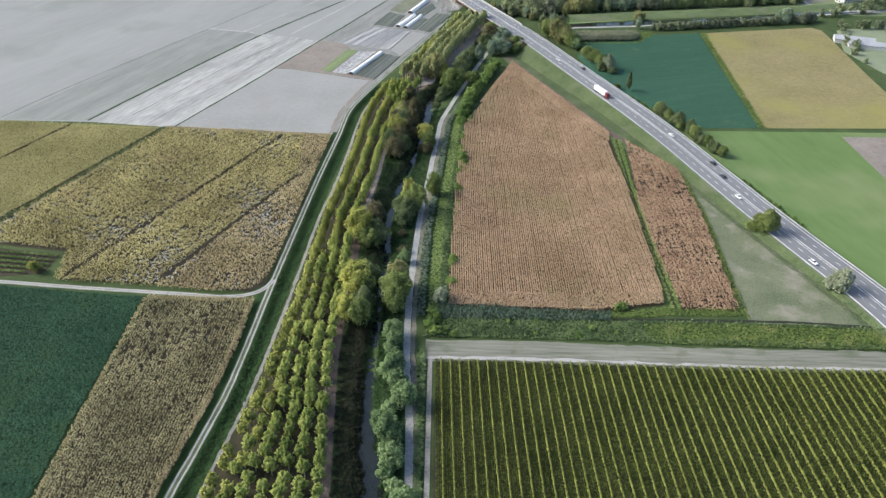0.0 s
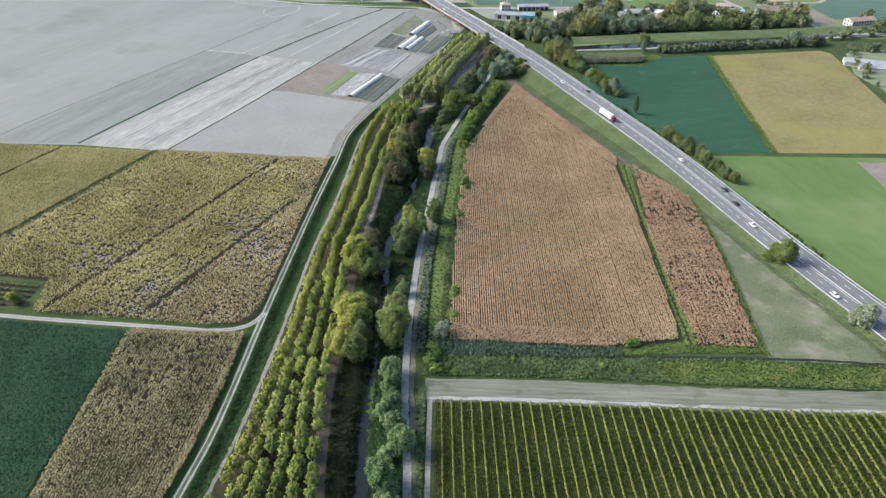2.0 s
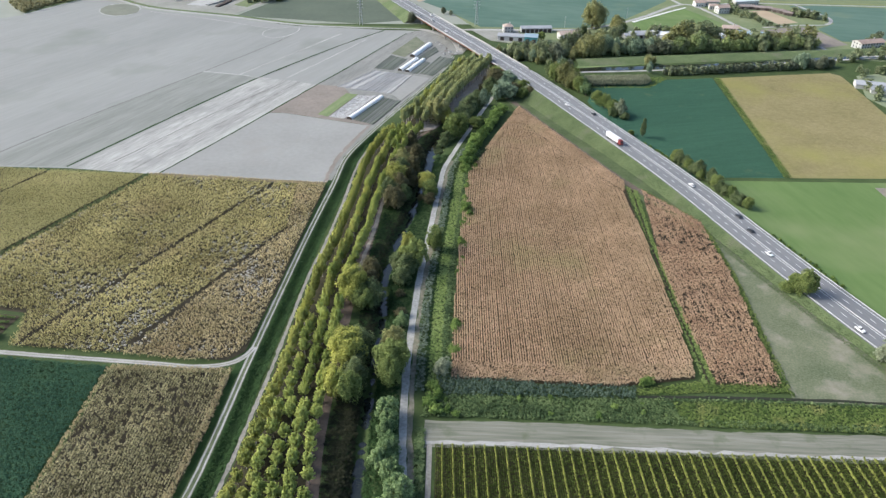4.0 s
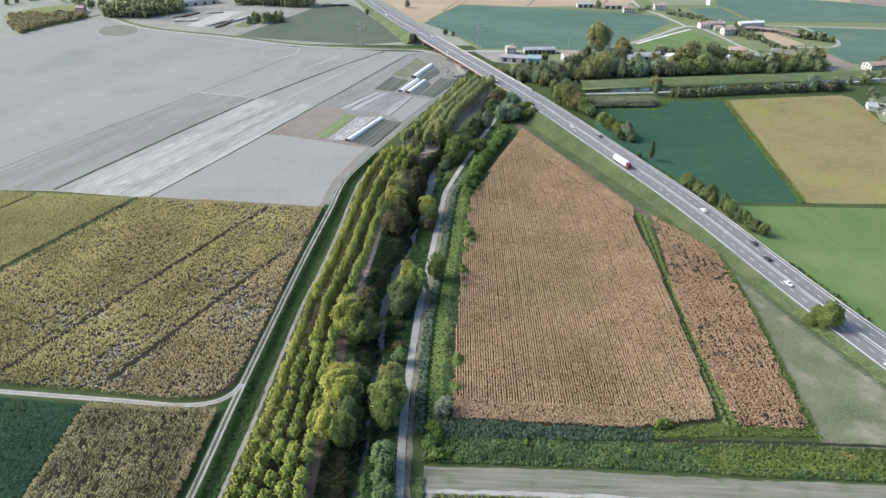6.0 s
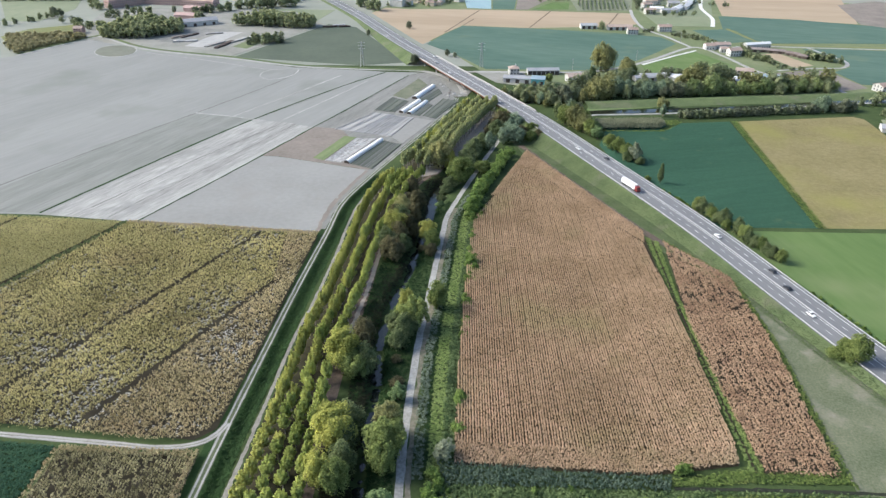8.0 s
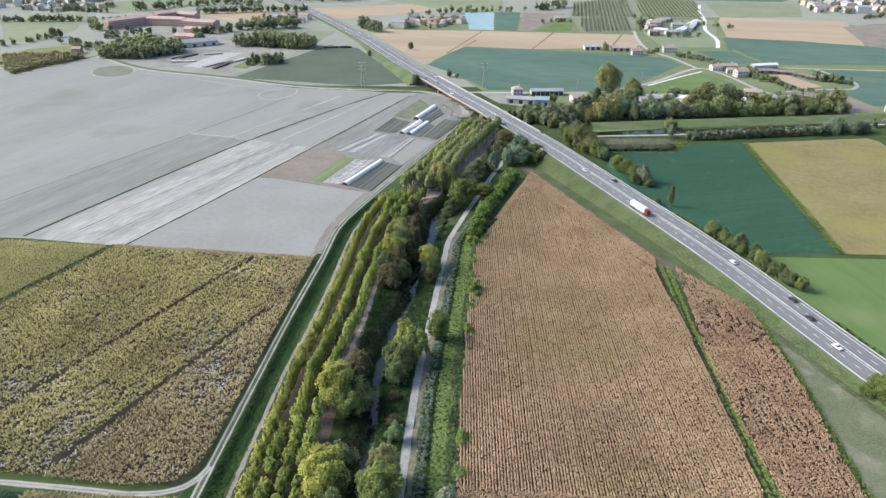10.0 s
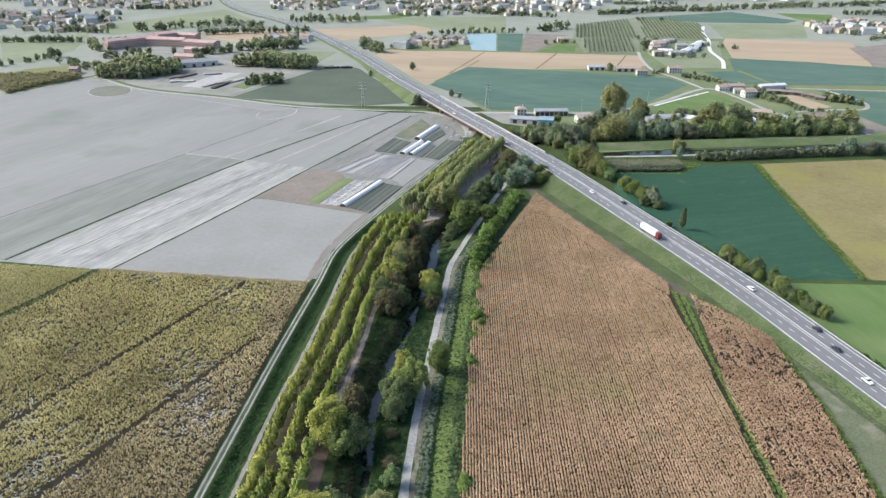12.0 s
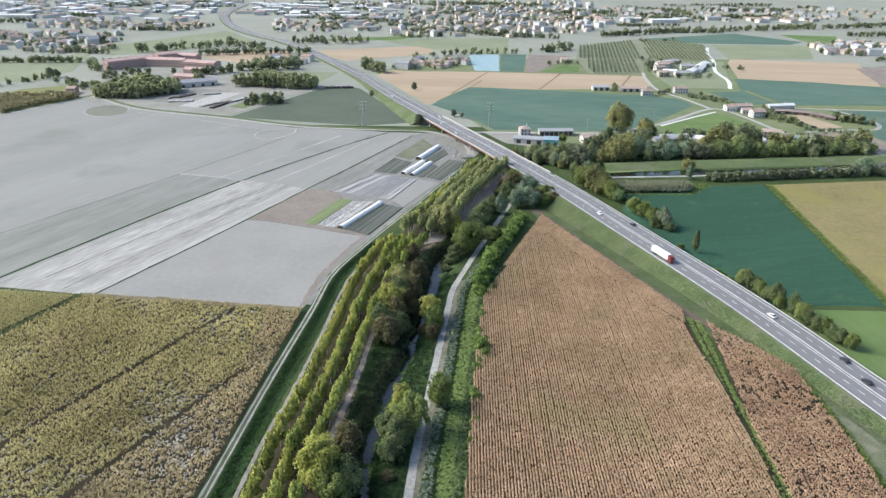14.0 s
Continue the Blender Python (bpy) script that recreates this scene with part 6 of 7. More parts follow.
put(house(30, 12, 3.0, 1.6, "plaster", "roof_grey", "grey glasshouse with a ridged roof", "greenhouse", "glasshouse", windows=False, chimney=False), 346, 558, -20)
put(house(20, 10, 4.0, 1.8, "plaster", "roof_white", "pale-roofed barn of the orchard farm", "barn", "barn", windows=False, doors=2, chimney=False), 300, 1165, 20)
put(house(42, 12, 3.6, 1.8, "plaster", "roof_white", "long pale greenhouse shed of the orchard farm", "greenhouse", "greenhouse_shed", windows=False, chimney=False), 352, 1150, 60)
put(house(18, 12, 6.0, 2.2, "plaster", "roof_tile", "farmhouse with a tiled roof by the orchard"), 290, 1135, 10)
put(house(16, 12, 6.0, 2.2, "plaster", "roof_grey", "grey-roofed farmhouse by the orchard"), 320, 1120, -5)
put(house(12, 10, 5.0, 2.2, "plaster_warm", "roof_tile", "small house with a tiled roof in a garden"), 158, 1180, 0)
put(house(32, 9, 3.2, 1.4, "plaster", "roof_grey", "pale grey shed behind the hedge", "shed", "shed", windows=False, doors=3, chimney=False), 186, 714, 12)
put(house(24, 8, 3.2, 1.2, "plaster", "roof_white", "white-roofed shed behind the hedge", "shed", "shed", windows=False, chimney=False), 212, 718, 20)
put(house(46, 16, 5.5, 2.6, "plaster", "roof_grey", "white shed with a large grey gabled roof", "shed", "large_shed", windows=False, doors=4, chimney=False), -316, 958, 32)
put(house(14, 8, 4.0, 1.4, "plaster", "roof_white", "small white shed beside the yard", "shed", "small_shed", windows=False, chimney=False), -268, 972, 28)
put(house(10, 9, 5.5, 2.0, "brick", "roof_tile", "small red brick house", "house"), -440, 905, 0)

for x, y, w, d, h, turn, roof in [(272, 1062, 14, 9, 5.5, 5, "roof_tile"), (285, 1078, 18, 10, 5, -12, "roof_white"), (300, 1070, 22, 9, 4, 8, "roof_grey"), (318, 1090, 30, 11, 4.2, 60, "roof_white"), (335, 1110, 34, 11, 4.2, 62, "roof_white"), (300, 1150, 16, 10, 5.5, 0, "roof_tile"), (278, 1105, 13, 10, 6, 14, "roof_tile"), (318, 1180, 18, 9, 4, 20, "roof_grey")]:
    put(house(w, d, h, 1.8, "plaster", roof, "pale farm building beside the orchard", "farm building", "farm_building", "orchard farm buildings", windows=roof == "roof_tile", chimney=False), x, y, turn)


def stack(x, y, w, d, h, turn, mat, label):
    """A long low heap of stacked material with sloping sides."""
    ob = tagged(new("material_stack"), label, "stack", "yard stacks")
    for k in range(4):
        bm = bmesh.new()
        box(bm, 0, 0, 0, w / 4 * 0.96, d * rng.uniform(0.8, 1.0), h * rng.uniform(0.7, 1.0))
        bmesh.ops.bevel(bm, geom=bm.edges[:], offset=min(h, d) * 0.15, segments=1, affect="EDGES")
        part("block", from_bm("block", bm, mat), ob).location = ((k - 1.5) * w / 4, rng.normal(0, d * 0.05), 0)
    put(ob, x, y, turn)


for x, y, w, d, turn, mat in [(-262, 848, 30, 6, 62, "soil_white"), (-240, 872, 36, 6, 62, "concrete"), (-300, 862, 26, 8, 10, "concrete"), (-305, 892, 26, 5, 62, "shutter"), (-316, 884, 18, 5, 62, "soil_brown"), (-251, 846, 38, 6, 78, "shutter"), (-280, 905, 20, 6, 20, "soil_white")]:
    stack(x, y, w, d, 1.6, turn, mat, "long low pale stack of material in the yard")
for x, y, w, turn, mat in [(-150, 950, 18, 12, "shutter"), (-140, 958, 16, 12, "roof_grey"), (-132, 952, 14, 12, "shutter")]:
    stack(x, y, w, 4, 2.2, turn, mat, "dark stack beside the poplar grove")


def heap(x, y, r, h, mat, label):
    """A loose conical heap with a lumpy outline."""
    bm = bmesh.new()
    bmesh.ops.create_cone(bm, cap_ends=True, segments=14, radius1=r, radius2=r * 0.25, depth=h, matrix=Matrix.Translation((0, 0, h / 2)))
    bmesh.ops.subdivide_edges(bm, edges=bm.edges[:], cuts=2, use_grid_fill=True)
    for v in bm.verts:
        v.co += Vector((rng.normal(0, r * 0.06), rng.normal(0, r * 0.06), max(rng.normal(0, h * 0.09), -v.co.z)))
    put(tagged(new("earth_mound", from_bm("earth_mound", bm, mat)), label, "mound", "earth mounds"), x, y)


for x, y, r, h in [(-2, 655, 2.6, 1.2), (3, 661, 3.2, 1.5), (8, 656, 2.4, 1.2), (-6, 684, 3.0, 1.4), (5, 652, 1.8, 0.9), (-1, 664, 2.2, 1.0), (10, 663, 2.6, 1.3), (-9, 692, 2.4, 1.2), (0, 672, 1.8, 0.9)]:
    heap(x, y, r * 0.65, h * 0.7, "concrete" if r > 2.3 else "soil_brown", "grey mound of earth near the bridge")
# the red brick factory: wings round a yard
for x, y, w, d, h, turn in [(-459, 1096, 66, 15, 11, 51), (-424, 1138, 30, 16, 13, 51), (-410, 1109, 58, 16, 9.5, -9), (-357, 1096, 50, 17, 8, -15), (-395, 1150, 34, 14, 10, -15), (-352, 1052, 26, 12, 5, -15), (-346, 1002, 28, 11, 4.5, -12)]:
    put(house(w, d, h, 2.4, "brick", "brick", "red brick factory wing with rows of windows", "factory", "factory_wing", "factory wings", chimney=False, windows=h > 6), x, y, turn)
# ---- plastic tunnels and vegetable plots ----


def tunnel(length, width, height, label):
    ob = tagged(new("tunnel_greenhouse"), label, "greenhouse", "tunnel greenhouses")
    arc = [(-width / 2 * math.cos(a), height * math.sin(a) ** 0.8) for a in np.linspace(0.0, math.pi, 13)]
    n = int(length / 2)
    v = [(x, y, z) for y in np.linspace(-length / 2, length / 2, n) for x, z in arc]
    f = [(i * 13 + j, i * 13 + j + 1, (i + 1) * 13 + j + 1, (i + 1) * 13 + j) for i in range(n - 1) for j in range(12)]
    part("film", mesh_of("film", v, f, "film"), ob, "white plastic film")
    # each open end is filled with a dark sheet for its inner shade
    for s in (-1, 1):
        bm = bmesh.new()
        bm.faces.new([bm.verts.new((x, s * (length / 2 - 0.05), z)) for x, z in arc])
        bmesh.ops.triangulate(bm, faces=bm.faces[:])
        part("end_wall", from_bm("end_wall", bm, "shutter"), ob, "dark open end")
    hoop = mesh_of("hoop", [(x * 1.01, dy, z * 1.01) for dy in (-0.06, 0.06) for x, z in arc], [(j, j + 1, j + 14, j + 13) for j in range(12)], "steel")
    for y in np.linspace(-length / 2, length / 2, 10):
        part("hoop", hoop, ob).location = (0, y, 0)
    return ob


def place_tunnel(x0, y0, x1, y1, w, h, label):
    ob = tunnel(math.hypot(x1 - x0, y1 - y0), w, h, label)
    ob.matrix_basis = Matrix.Translation(((x0 + x1) / 2, (y0 + y1) / 2, 0.2)) @ Matrix.Rotation(math.atan2(y1 - y0, x1 - x0) - math.pi / 2, 4, "Z")


place_tunnel(-68.5, 496, -49.5, 541, 4.2, 2.0, "long white plastic tunnel greenhouse")
place_tunnel(-39.5, 606, -26.5, 639, 4.2, 2.0, "grey plastic tunnel greenhouse")
place_tunnel(-33, 603, -20.5, 636, 4.2, 2.0, "white plastic tunnel greenhouse")
place_tunnel(-30.5, 645, -16, 684, 5.0, 2.5, "white plastic tunnel greenhouse by the bridge")
for k, (poly, mat, label) in enumerate([
    ([(-66, 495.5), (-50.6, 486.2), (-34, 533.4), (-49.2, 541)], "net", "dark netted vegetable beds"), ([(-83.5, 500.7), (-72, 496.8), (-53.5, 545), (-68.2, 545)], "patchy_film", "torn white mulch film over beds"),
    ([(-92.3, 505.5), (-84.5, 501.3), (-68.3, 547.5), (-77.4, 549.5)], "strip_green", "bright green vegetable strip"), ([(-86.9, 565), (-43.4, 549), (-28.5, 594), (-61.4, 607)], "mulch", "striped mulch-film field"),
    ([(-42.6, 548.6), (-33.6, 535.5), (-13.4, 587.2), (-27.8, 593.6)], "soil_flat", "smooth grey bed"), ([(-62, 613), (-45, 607), (-35, 638), (-50, 650)], "net", "dark vegetable beds beside the tunnels"), ([(-22.4, 599), (-11.6, 592), (7, 640), (-6.7, 647.5)], "net", "dark netted beds"),
    ([(-30.6, 600.5), (-24.4, 598), (-14.4, 628), (-19.5, 633)], "net", "dark bed beside the white tunnel"), ([(-27, 640), (-18.8, 636.4), (-7.5, 663), (-11, 678)], "net", "dark beds by the bridge tunnel"), ([(-50, 655), (-37, 645), (-21, 690), (-30, 712)], "meadow_dull", "weedy green fallow strip"),
]):
    plot = structure("vegetable_plot", slab("vegetable_plot", poly, 0.26 + 0.004 * k, mat), label, "field")
    # raised beds along the plot
    if mat in ("net", "mulch", "patchy_film"):
        a, b2, c2, d2 = [np.array(p, float) for p in poly]
        n = int(np.linalg.norm(b2 - a) / 1.7)
        for t in (np.arange(n) + 0.5) / n:
            if rng.random() < 0.75:
                part("bed", ribbon("bed", np.array([a + (b2 - a) * t, (a + d2) / 2 + ((b2 + c2) / 2 - (a + d2) / 2) * t, d2 + (c2 - d2) * t]), [-0.4, -0.25, 0.25, 0.4], [0.3, 0.5, 0.5, 0.3], ("soil_white" if rng.random() < 0.4 else "mulch") if mat == "mulch" else "patchy_film" if mat == "patchy_film" else ("olive" if rng.random() < 0.4 else "garden_soil" if rng.random() < 0.25 else "net")), plot)

# ---- vehicles ----
M["paint_white"] = material("white_paint", (0.72, 0.72, 0.72), (0.82, 0.82, 0.82), 0.2, 1, rough=0.35)
M["paint_dark"] = material("dark_paint", (0.03, 0.033, 0.04), (0.05, 0.055, 0.065), 0.2, 1, rough=0.3)
M["paint_silver"] = material("silver_paint", (0.4, 0.41, 0.42), (0.5, 0.51, 0.52), 0.2, 1, rough=0.3, metal=0.5)
M["paint_red"] = material("dark_red_paint", (0.18, 0.03, 0.03), (0.25, 0.05, 0.045), 0.2, 1, rough=0.35)
M["rubber"] = material("tyre_rubber", (0.02, 0.02, 0.02), (0.035, 0.035, 0.035), 1, 5)
M["lamp_glass"] = material("lamp_glass", (0.6, 0.6, 0.58), (0.7, 0.7, 0.68), 1, 5, rough=0.15)


def wheel_mesh(r, w):
    bm = bmesh.new()
    bmesh.ops.create_cone(bm, cap_ends=True, segments=16, radius1=r, radius2=r, depth=w, matrix=Matrix.Rotation(radians(90), 4, "Y"))
    bmesh.ops.bevel(bm, geom=[e for e in bm.edges if abs(e.verts[0].co.x - e.verts[1].co.x) < 1e-4], offset=0.05, segments=1, affect="EDGES")
    return from_bm("wheel", bm, "rubber")


def profile_body(name, pts, width, mat, tuck=0.0):
    """A body drawn from its side outline, bevelled."""
    bm = bmesh.new()
    a = [bm.verts.new((-width / 2 + (tuck if z > 0.95 else 0), y, z)) for y, z in pts]
    b = [bm.verts.new((width / 2 - (tuck if z > 0.95 else 0), y, z)) for y, z in pts]
    bm.faces.new(a)
    bm.faces.new(b[::-1])
    for i in range(len(pts)):
        j = (i + 1) % len(pts)
        bm.faces.new((a[j], a[i], b[i], b[j]))
    bmesh.ops.recalc_face_normals(bm, faces=bm.faces[:])
    bmesh.ops.bevel(bm, geom=bm.edges[:], offset=0.06, segments=2, affect="EDGES")
    return from_bm(name, bm, mat)


def car(paint, label):
    ob = tagged(new("car"), label, "car", "cars on the highway")
    part("body", profile_body("body", [(-2.15, 0.35), (2.15, 0.35), (2.2, 0.7), (1.9, 0.92), (0.95, 0.98), (-1.9, 1.0), (-2.2, 0.8)], 1.76, paint), ob)
    part("cabin", profile_body("cabin", [(0.95, 0.97), (0.25, 1.42), (-1.2, 1.45), (-1.85, 1.0)], 1.62, "pane", 0.1), ob, "dark glass cabin")
    part("roof", profile_body("roof", [(0.2, 1.43), (0.2, 1.47), (-1.15, 1.5), (-1.15, 1.46)], 1.4, paint), ob)
    me = wheel_mesh(0.32, 0.22)
    for x in (-0.78, 0.78):
        for y in (-1.35, 1.35):
            part("wheel", me, ob).location = (x, y, 0.32)
    bm = bmesh.new()
    box(bm, 0, 0, 0, 0.35, 0.1, 0.14)
    me = from_bm("headlight", bm, "lamp_glass")
    for x in (-0.6, 0.6):
        part("headlight", me, ob).location = (x, 2.14, 0.66)
    return ob


def truck():
    ob = tagged(new("truck"), "white semi-trailer truck with a dark red cab", "truck")
    part("trailer", profile_body("trailer", [(-8.2, 1.1), (5.2, 1.1), (5.2, 3.95), (-8.2, 3.95)], 2.5, "paint_white"), ob, "white box trailer")
    part("cab", profile_body("cab", [(5.6, 0.6), (8.0, 0.6), (8.05, 2.0), (7.7, 3.1), (6.9, 3.5), (5.6, 3.5)], 2.45, "paint_red"), ob, "dark red cab")
    bm = bmesh.new()
    box(bm, 0, 7.9, 2.05, 2.1, 0.12, 0.9)
    part("windscreen", from_bm("windscreen", bm, "pane"), ob)
    bm = bmesh.new()
    box(bm, 0, -0.6, 0.75, 1.0, 15.0, 0.3)
    part("chassis", from_bm("chassis", bm, "paint_dark"), ob)
    me = wheel_mesh(0.5, 0.35)
    for y in (-6.6, -5.3, -4.0, 5.2, 7.1):
        for x in (-1.05, 1.05):
            part("wheel", me, ob).location = (x, y, 0.5)
    return ob


def on_road(ob, y, offset, towards=False):
    p, way, right = along(y)
    q = p[:2] + right * offset
    ob.matrix_basis = Matrix.Translation((q[0], q[1], p[2] + 0.12 * (1 - abs(offset) / 9.6) + 0.02)) @ Matrix.Rotation(math.atan2(way[1], way[0]) - math.pi / 2 + (math.pi if towards else 0), 4, "Z")


on_road(truck(), 452, -5.6, True)
for y, o, toward, paint, label in [(388, 2.6, False, "paint_white", "white car on the highway"), (352, 6.2, False, "paint_dark", "dark car on the highway"), (338, 2.6, False, "paint_dark", "dark car on the highway"), (318, -2.6, True, "paint_white", "white car on the highway"), (262, -6.2, True, "paint_white", "white car behind the roadside tree"), (492, 6.0, False, "paint_dark", "dark car on the highway"), (512, -2.6, True, "paint_white", "white car on the highway"), (705, -5.8, True, "paint_white", "white car on the bridge"), (742, -2.6, True, "paint_silver", "silver car on the bridge"), (765, 5.6, False, "paint_white", "white car on the bridge"), (765, -6.0, True, "paint_silver", "silver car on the bridge"), (880, -5.5, True, "paint_white", "white car beyond the bridge"), (1045, 5.0, False, "paint_white", "white car on the far highway")]:
    on_road(car(paint, label), y, o, toward)

# ---- poles and pylons ----


def pole(x, y, h=11):
    ob = tagged(new("utility_pole"), "slim grey utility pole with a crossarm", "pole", "utility poles")
    bm = bmesh.new()
    bmesh.ops.create_cone(bm, cap_ends=True, segments=8, radius1=0.22, radius2=0.14, depth=h, matrix=Matrix.Translation((0, 0, h / 2)))
    part("shaft", from_bm("shaft", bm, "concrete"), ob)
    bm = bmesh.new()
    box(bm, 0, 0, h - 0.8, 2.0, 0.15, 0.15)
    part("crossarm", from_bm("crossarm", bm, "steel"), ob)
    ob.location = (x, y, 0)


for x, y in [(119, 749), (190, 787), (150, 752), (262, 880), (244, 720)]:
    pole(x, y)


def pylon(x, y, h=24):
    ob = tagged(new("pylon"), "thin grey lattice power pylon", "pylon", "pylons")
    bm = bmesh.new()

    def bar(a, b, r=0.09):
        a, b = Vector(a), Vector(b)
        m = Matrix.Translation((a + b) / 2) @ (b - a).to_track_quat("Z", "Y").to_matrix().to_4x4() @ Matrix.Diagonal((r * 2, r * 2, (b - a).length, 1))
        bmesh.ops.create_cube(bm, size=1, matrix=m)

    w = lambda z: 1.6 - 1.3 * z / h  # noqa: E731
    zs = np.linspace(0, h, 8)
    for z0, z1 in zip(zs, zs[1:]):
        c0 = [(sx * w(z0), sy * w(z0), z0) for sx, sy in ((-1, -1), (1, -1), (1, 1), (-1, 1))]
        c1 = [(sx * w(z1), sy * w(z1), z1) for sx, sy in ((-1, -1), (1, -1), (1, 1), (-1, 1))]
        for i in range(4):
            bar(c0[i], c1[i], 0.12)
            bar(c0[i], c1[(i + 1) % 4])
    part("lattice", from_bm("lattice", bm, "steel"), ob)
    bm = bmesh.new()
    for z in (h - 1, h - 4, h - 7):
        box(bm, 0, 0, z, 6.5, 0.3, 0.3)
    part("arms", from_bm("arms", bm, "steel"), ob)
    ob.location = (x, y, 0)


for x, y in [(-88, 757), (30, 757)]:
    pylon(x, y)

# ---- far trees ----


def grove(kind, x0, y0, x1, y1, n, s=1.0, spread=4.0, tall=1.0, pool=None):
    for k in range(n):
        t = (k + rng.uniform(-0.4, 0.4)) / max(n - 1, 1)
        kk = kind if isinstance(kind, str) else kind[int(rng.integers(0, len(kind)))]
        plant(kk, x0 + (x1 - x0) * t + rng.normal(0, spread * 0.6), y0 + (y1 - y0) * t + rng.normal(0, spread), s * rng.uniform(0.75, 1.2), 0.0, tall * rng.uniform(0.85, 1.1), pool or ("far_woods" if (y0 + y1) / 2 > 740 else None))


MIX = ("far_tree", "far_tree", "far_tree_dark", "far_tree_yellow")
GREEN = ("far_tree", "far_tree", "far_tree_dark")
WILLOWS = ("far_willow", "far_willow", "far_tree")
BRIGHT = ("far_bright", "far_bright", "far_tree")
grove(GREEN, 62, 640, 108, 640, 16, 1.25, 5)
grove(("far_tree_dark", "far_tree"), 60, 652, 108, 658, 12, 1.2, 4)
grove(("far_olive", "far_tree", "far_olive"), 112, 646, 138, 654, 9, 1.6, 4)
grove(("far_olive", "far_tree"), 108, 664, 140, 670, 8, 1.7, 3)
grove(("far_tree", "far_tree_dark", "far_willow", "far_olive"), 48, 655, 102, 613, 18, 0.75, 3)
grove(WILLOWS, 140, 657, 188, 664, 16, 1.2, 4)
grove(("far_tree_dark", "far_tree"), 142, 668, 196, 670, 12, 1.1, 3)
grove(("far_tree_dark",), 186, 656, 197, 660, 4, 1.3, 2)
grove(BRIGHT, 198, 663, 246, 667, 17, 1.35, 3)
grove(("far_olive", "far_tree", "far_tree"), 202, 682, 250, 694, 13, 1.75, 4)
grove(BRIGHT, 256, 668, 342, 684, 30, 1.15, 3.5)
grove(("far_tree", "far_olive"), 262, 676, 340, 692, 20, 1.3, 3, 1.0, "far_woods")
grove(("far_tree_dark", "far_tree_dark", "far_tree"), 181, 599, 297, 617, 84, 0.58, 0.9, 1.0, "canal_hedge")
pool_flush("canal_hedge", "canal_hedge", "low dark green hedge beside the canal road", "hedge")
grove(("far_willow",), 298, 622, 310, 624, 6, 1.0, 2)
grove(("far_tree_dark",), 312, 620, 330, 622, 7, 0.9, 2)
grove(("far_tree",), 345, 640, 440, 668, 14, 0.9, 3, 1.0, "far_woods")
plant("far_willow", 169, 604, 0.75, 0.0, 1.2)
plant("far_olive", 173, 626, 0.85, 0.0)
plant("far_olive", 179, 629, 0.7, 0.0)
stuff("reed_hedge", crop("reed_hedge", [(109, 570), (158, 573), (163, 578), (162, 585), (111, 582)], radians(-80), 0.6, 0.45, 5.4, "reed", 8, 0.6, 0.2, uneven=0.05), "clipped pale green reed hedge", "hedge")
stuff("reed_skirt", crop("reed_skirt", [(109, 568.6), (159, 571.6), (164, 577), (163.5, 586), (160, 573.6), (109, 570.4)], radians(-80), 0.7, 0.6, 3.0, "reed", 9, 0.7, 0.3, uneven=0.3), "lower reeds at the foot of the hedge", "hedge")
stuff("hedge_grass", crop("hedge_grass", [(112, 565), (160, 566), (180, 588), (176, 596), (166, 592), (165, 578), (158, 570), (112, 568)], 0, 1.2, 1.0, 0.5, "weeds_yellow", 5, 0.8, 0.4), "yellow-green grass round the reed hedge", "grass")
grove(GREEN, 128, 700, 250, 726, 14, 0.8, 6)
for x, y, wide, high, kind in [(146, 747, 22, 26, "olive_tree"), (153, 751, 18, 20, "olive_tree"), (130, 709, 6, 13, "cypress"), (133, 713, 5, 11, "cypress"), (167, 731, 15, 16, "olive_tree"), (173, 726, 10, 11, "tree"), (90, 702, 8, 9, "tree"), (234, 712, 14, 15, "olive_tree")]:
    size = wide / (1.9 * KINDS[kind][7])
    plant(kind, x, y, size, 0.0, high / (KINDS[kind][6] * size))
for x, y, s in [(126, 712, 0.9), (131, 716, 0.8), (165, 735, 0.9), (172, 742, 0.8), (-37, 765, 1.15), (-34, 769, 0.9), (-4, 803, 0.8), (4, 797, 0.6), (-98, 905, 0.7)]:
    plant("far_tree_dark", x, y, s, 0.0)
plant("far_tree", 185, 950, 1.0, 0.0)
plant("far_tree_dark", -52, 945, 1.0, 0.0)
# poplar groves by the factory
for poly, gap, kinds, sc, tall in (([(-402, 874), (-350, 876), (-318, 910), (-328, 932), (-388, 962), (-410, 900)], 6.0, ("far_poplar",), 1.2, 0.78), ([(-268, 954), (-166, 935), (-172, 966), (-236, 988), (-262, 974)], 6.0, ("far_poplar",), 1.15, 0.8), ([(-453, 790), (-442, 828), (-417, 870), (-422, 886), (-456, 893), (-512, 880), (-476, 815)], 5.5, ("far_poplar_brown",), 0.8, 0.5)):
    for x in np.arange(-520, -160, gap):
        for y in np.arange(780, 1000, gap):
            if inside(np.array([[x, y]]), poly)[0]:
                plant(kinds[int(rng.integers(0, len(kinds)))], x + rng.normal(0, 0.5), y + rng.normal(0, 0.5), sc * rng.uniform(0.9, 1.12), 0.0, tall * rng.uniform(0.92, 1.08), "poplar_groves")
grove(GREEN, -224, 853, -192, 870, 16, 0.9, 5)
grove(GREEN, -445, 1000, -398, 1030, 9, 0.9, 5)
for x, y, s in [(-468, 1055, 0.9), (-446, 1058, 0.8), (-375, 1040, 0.9), (-520, 1004, 1.3), (-514, 1009, 1.0), (-330, 1050, 0.8)]:
    plant("far_tree_dark", x, y, s, 0.0)
grove(GREEN, -345, 1040, -300, 1060, 12, 1.0, 5)
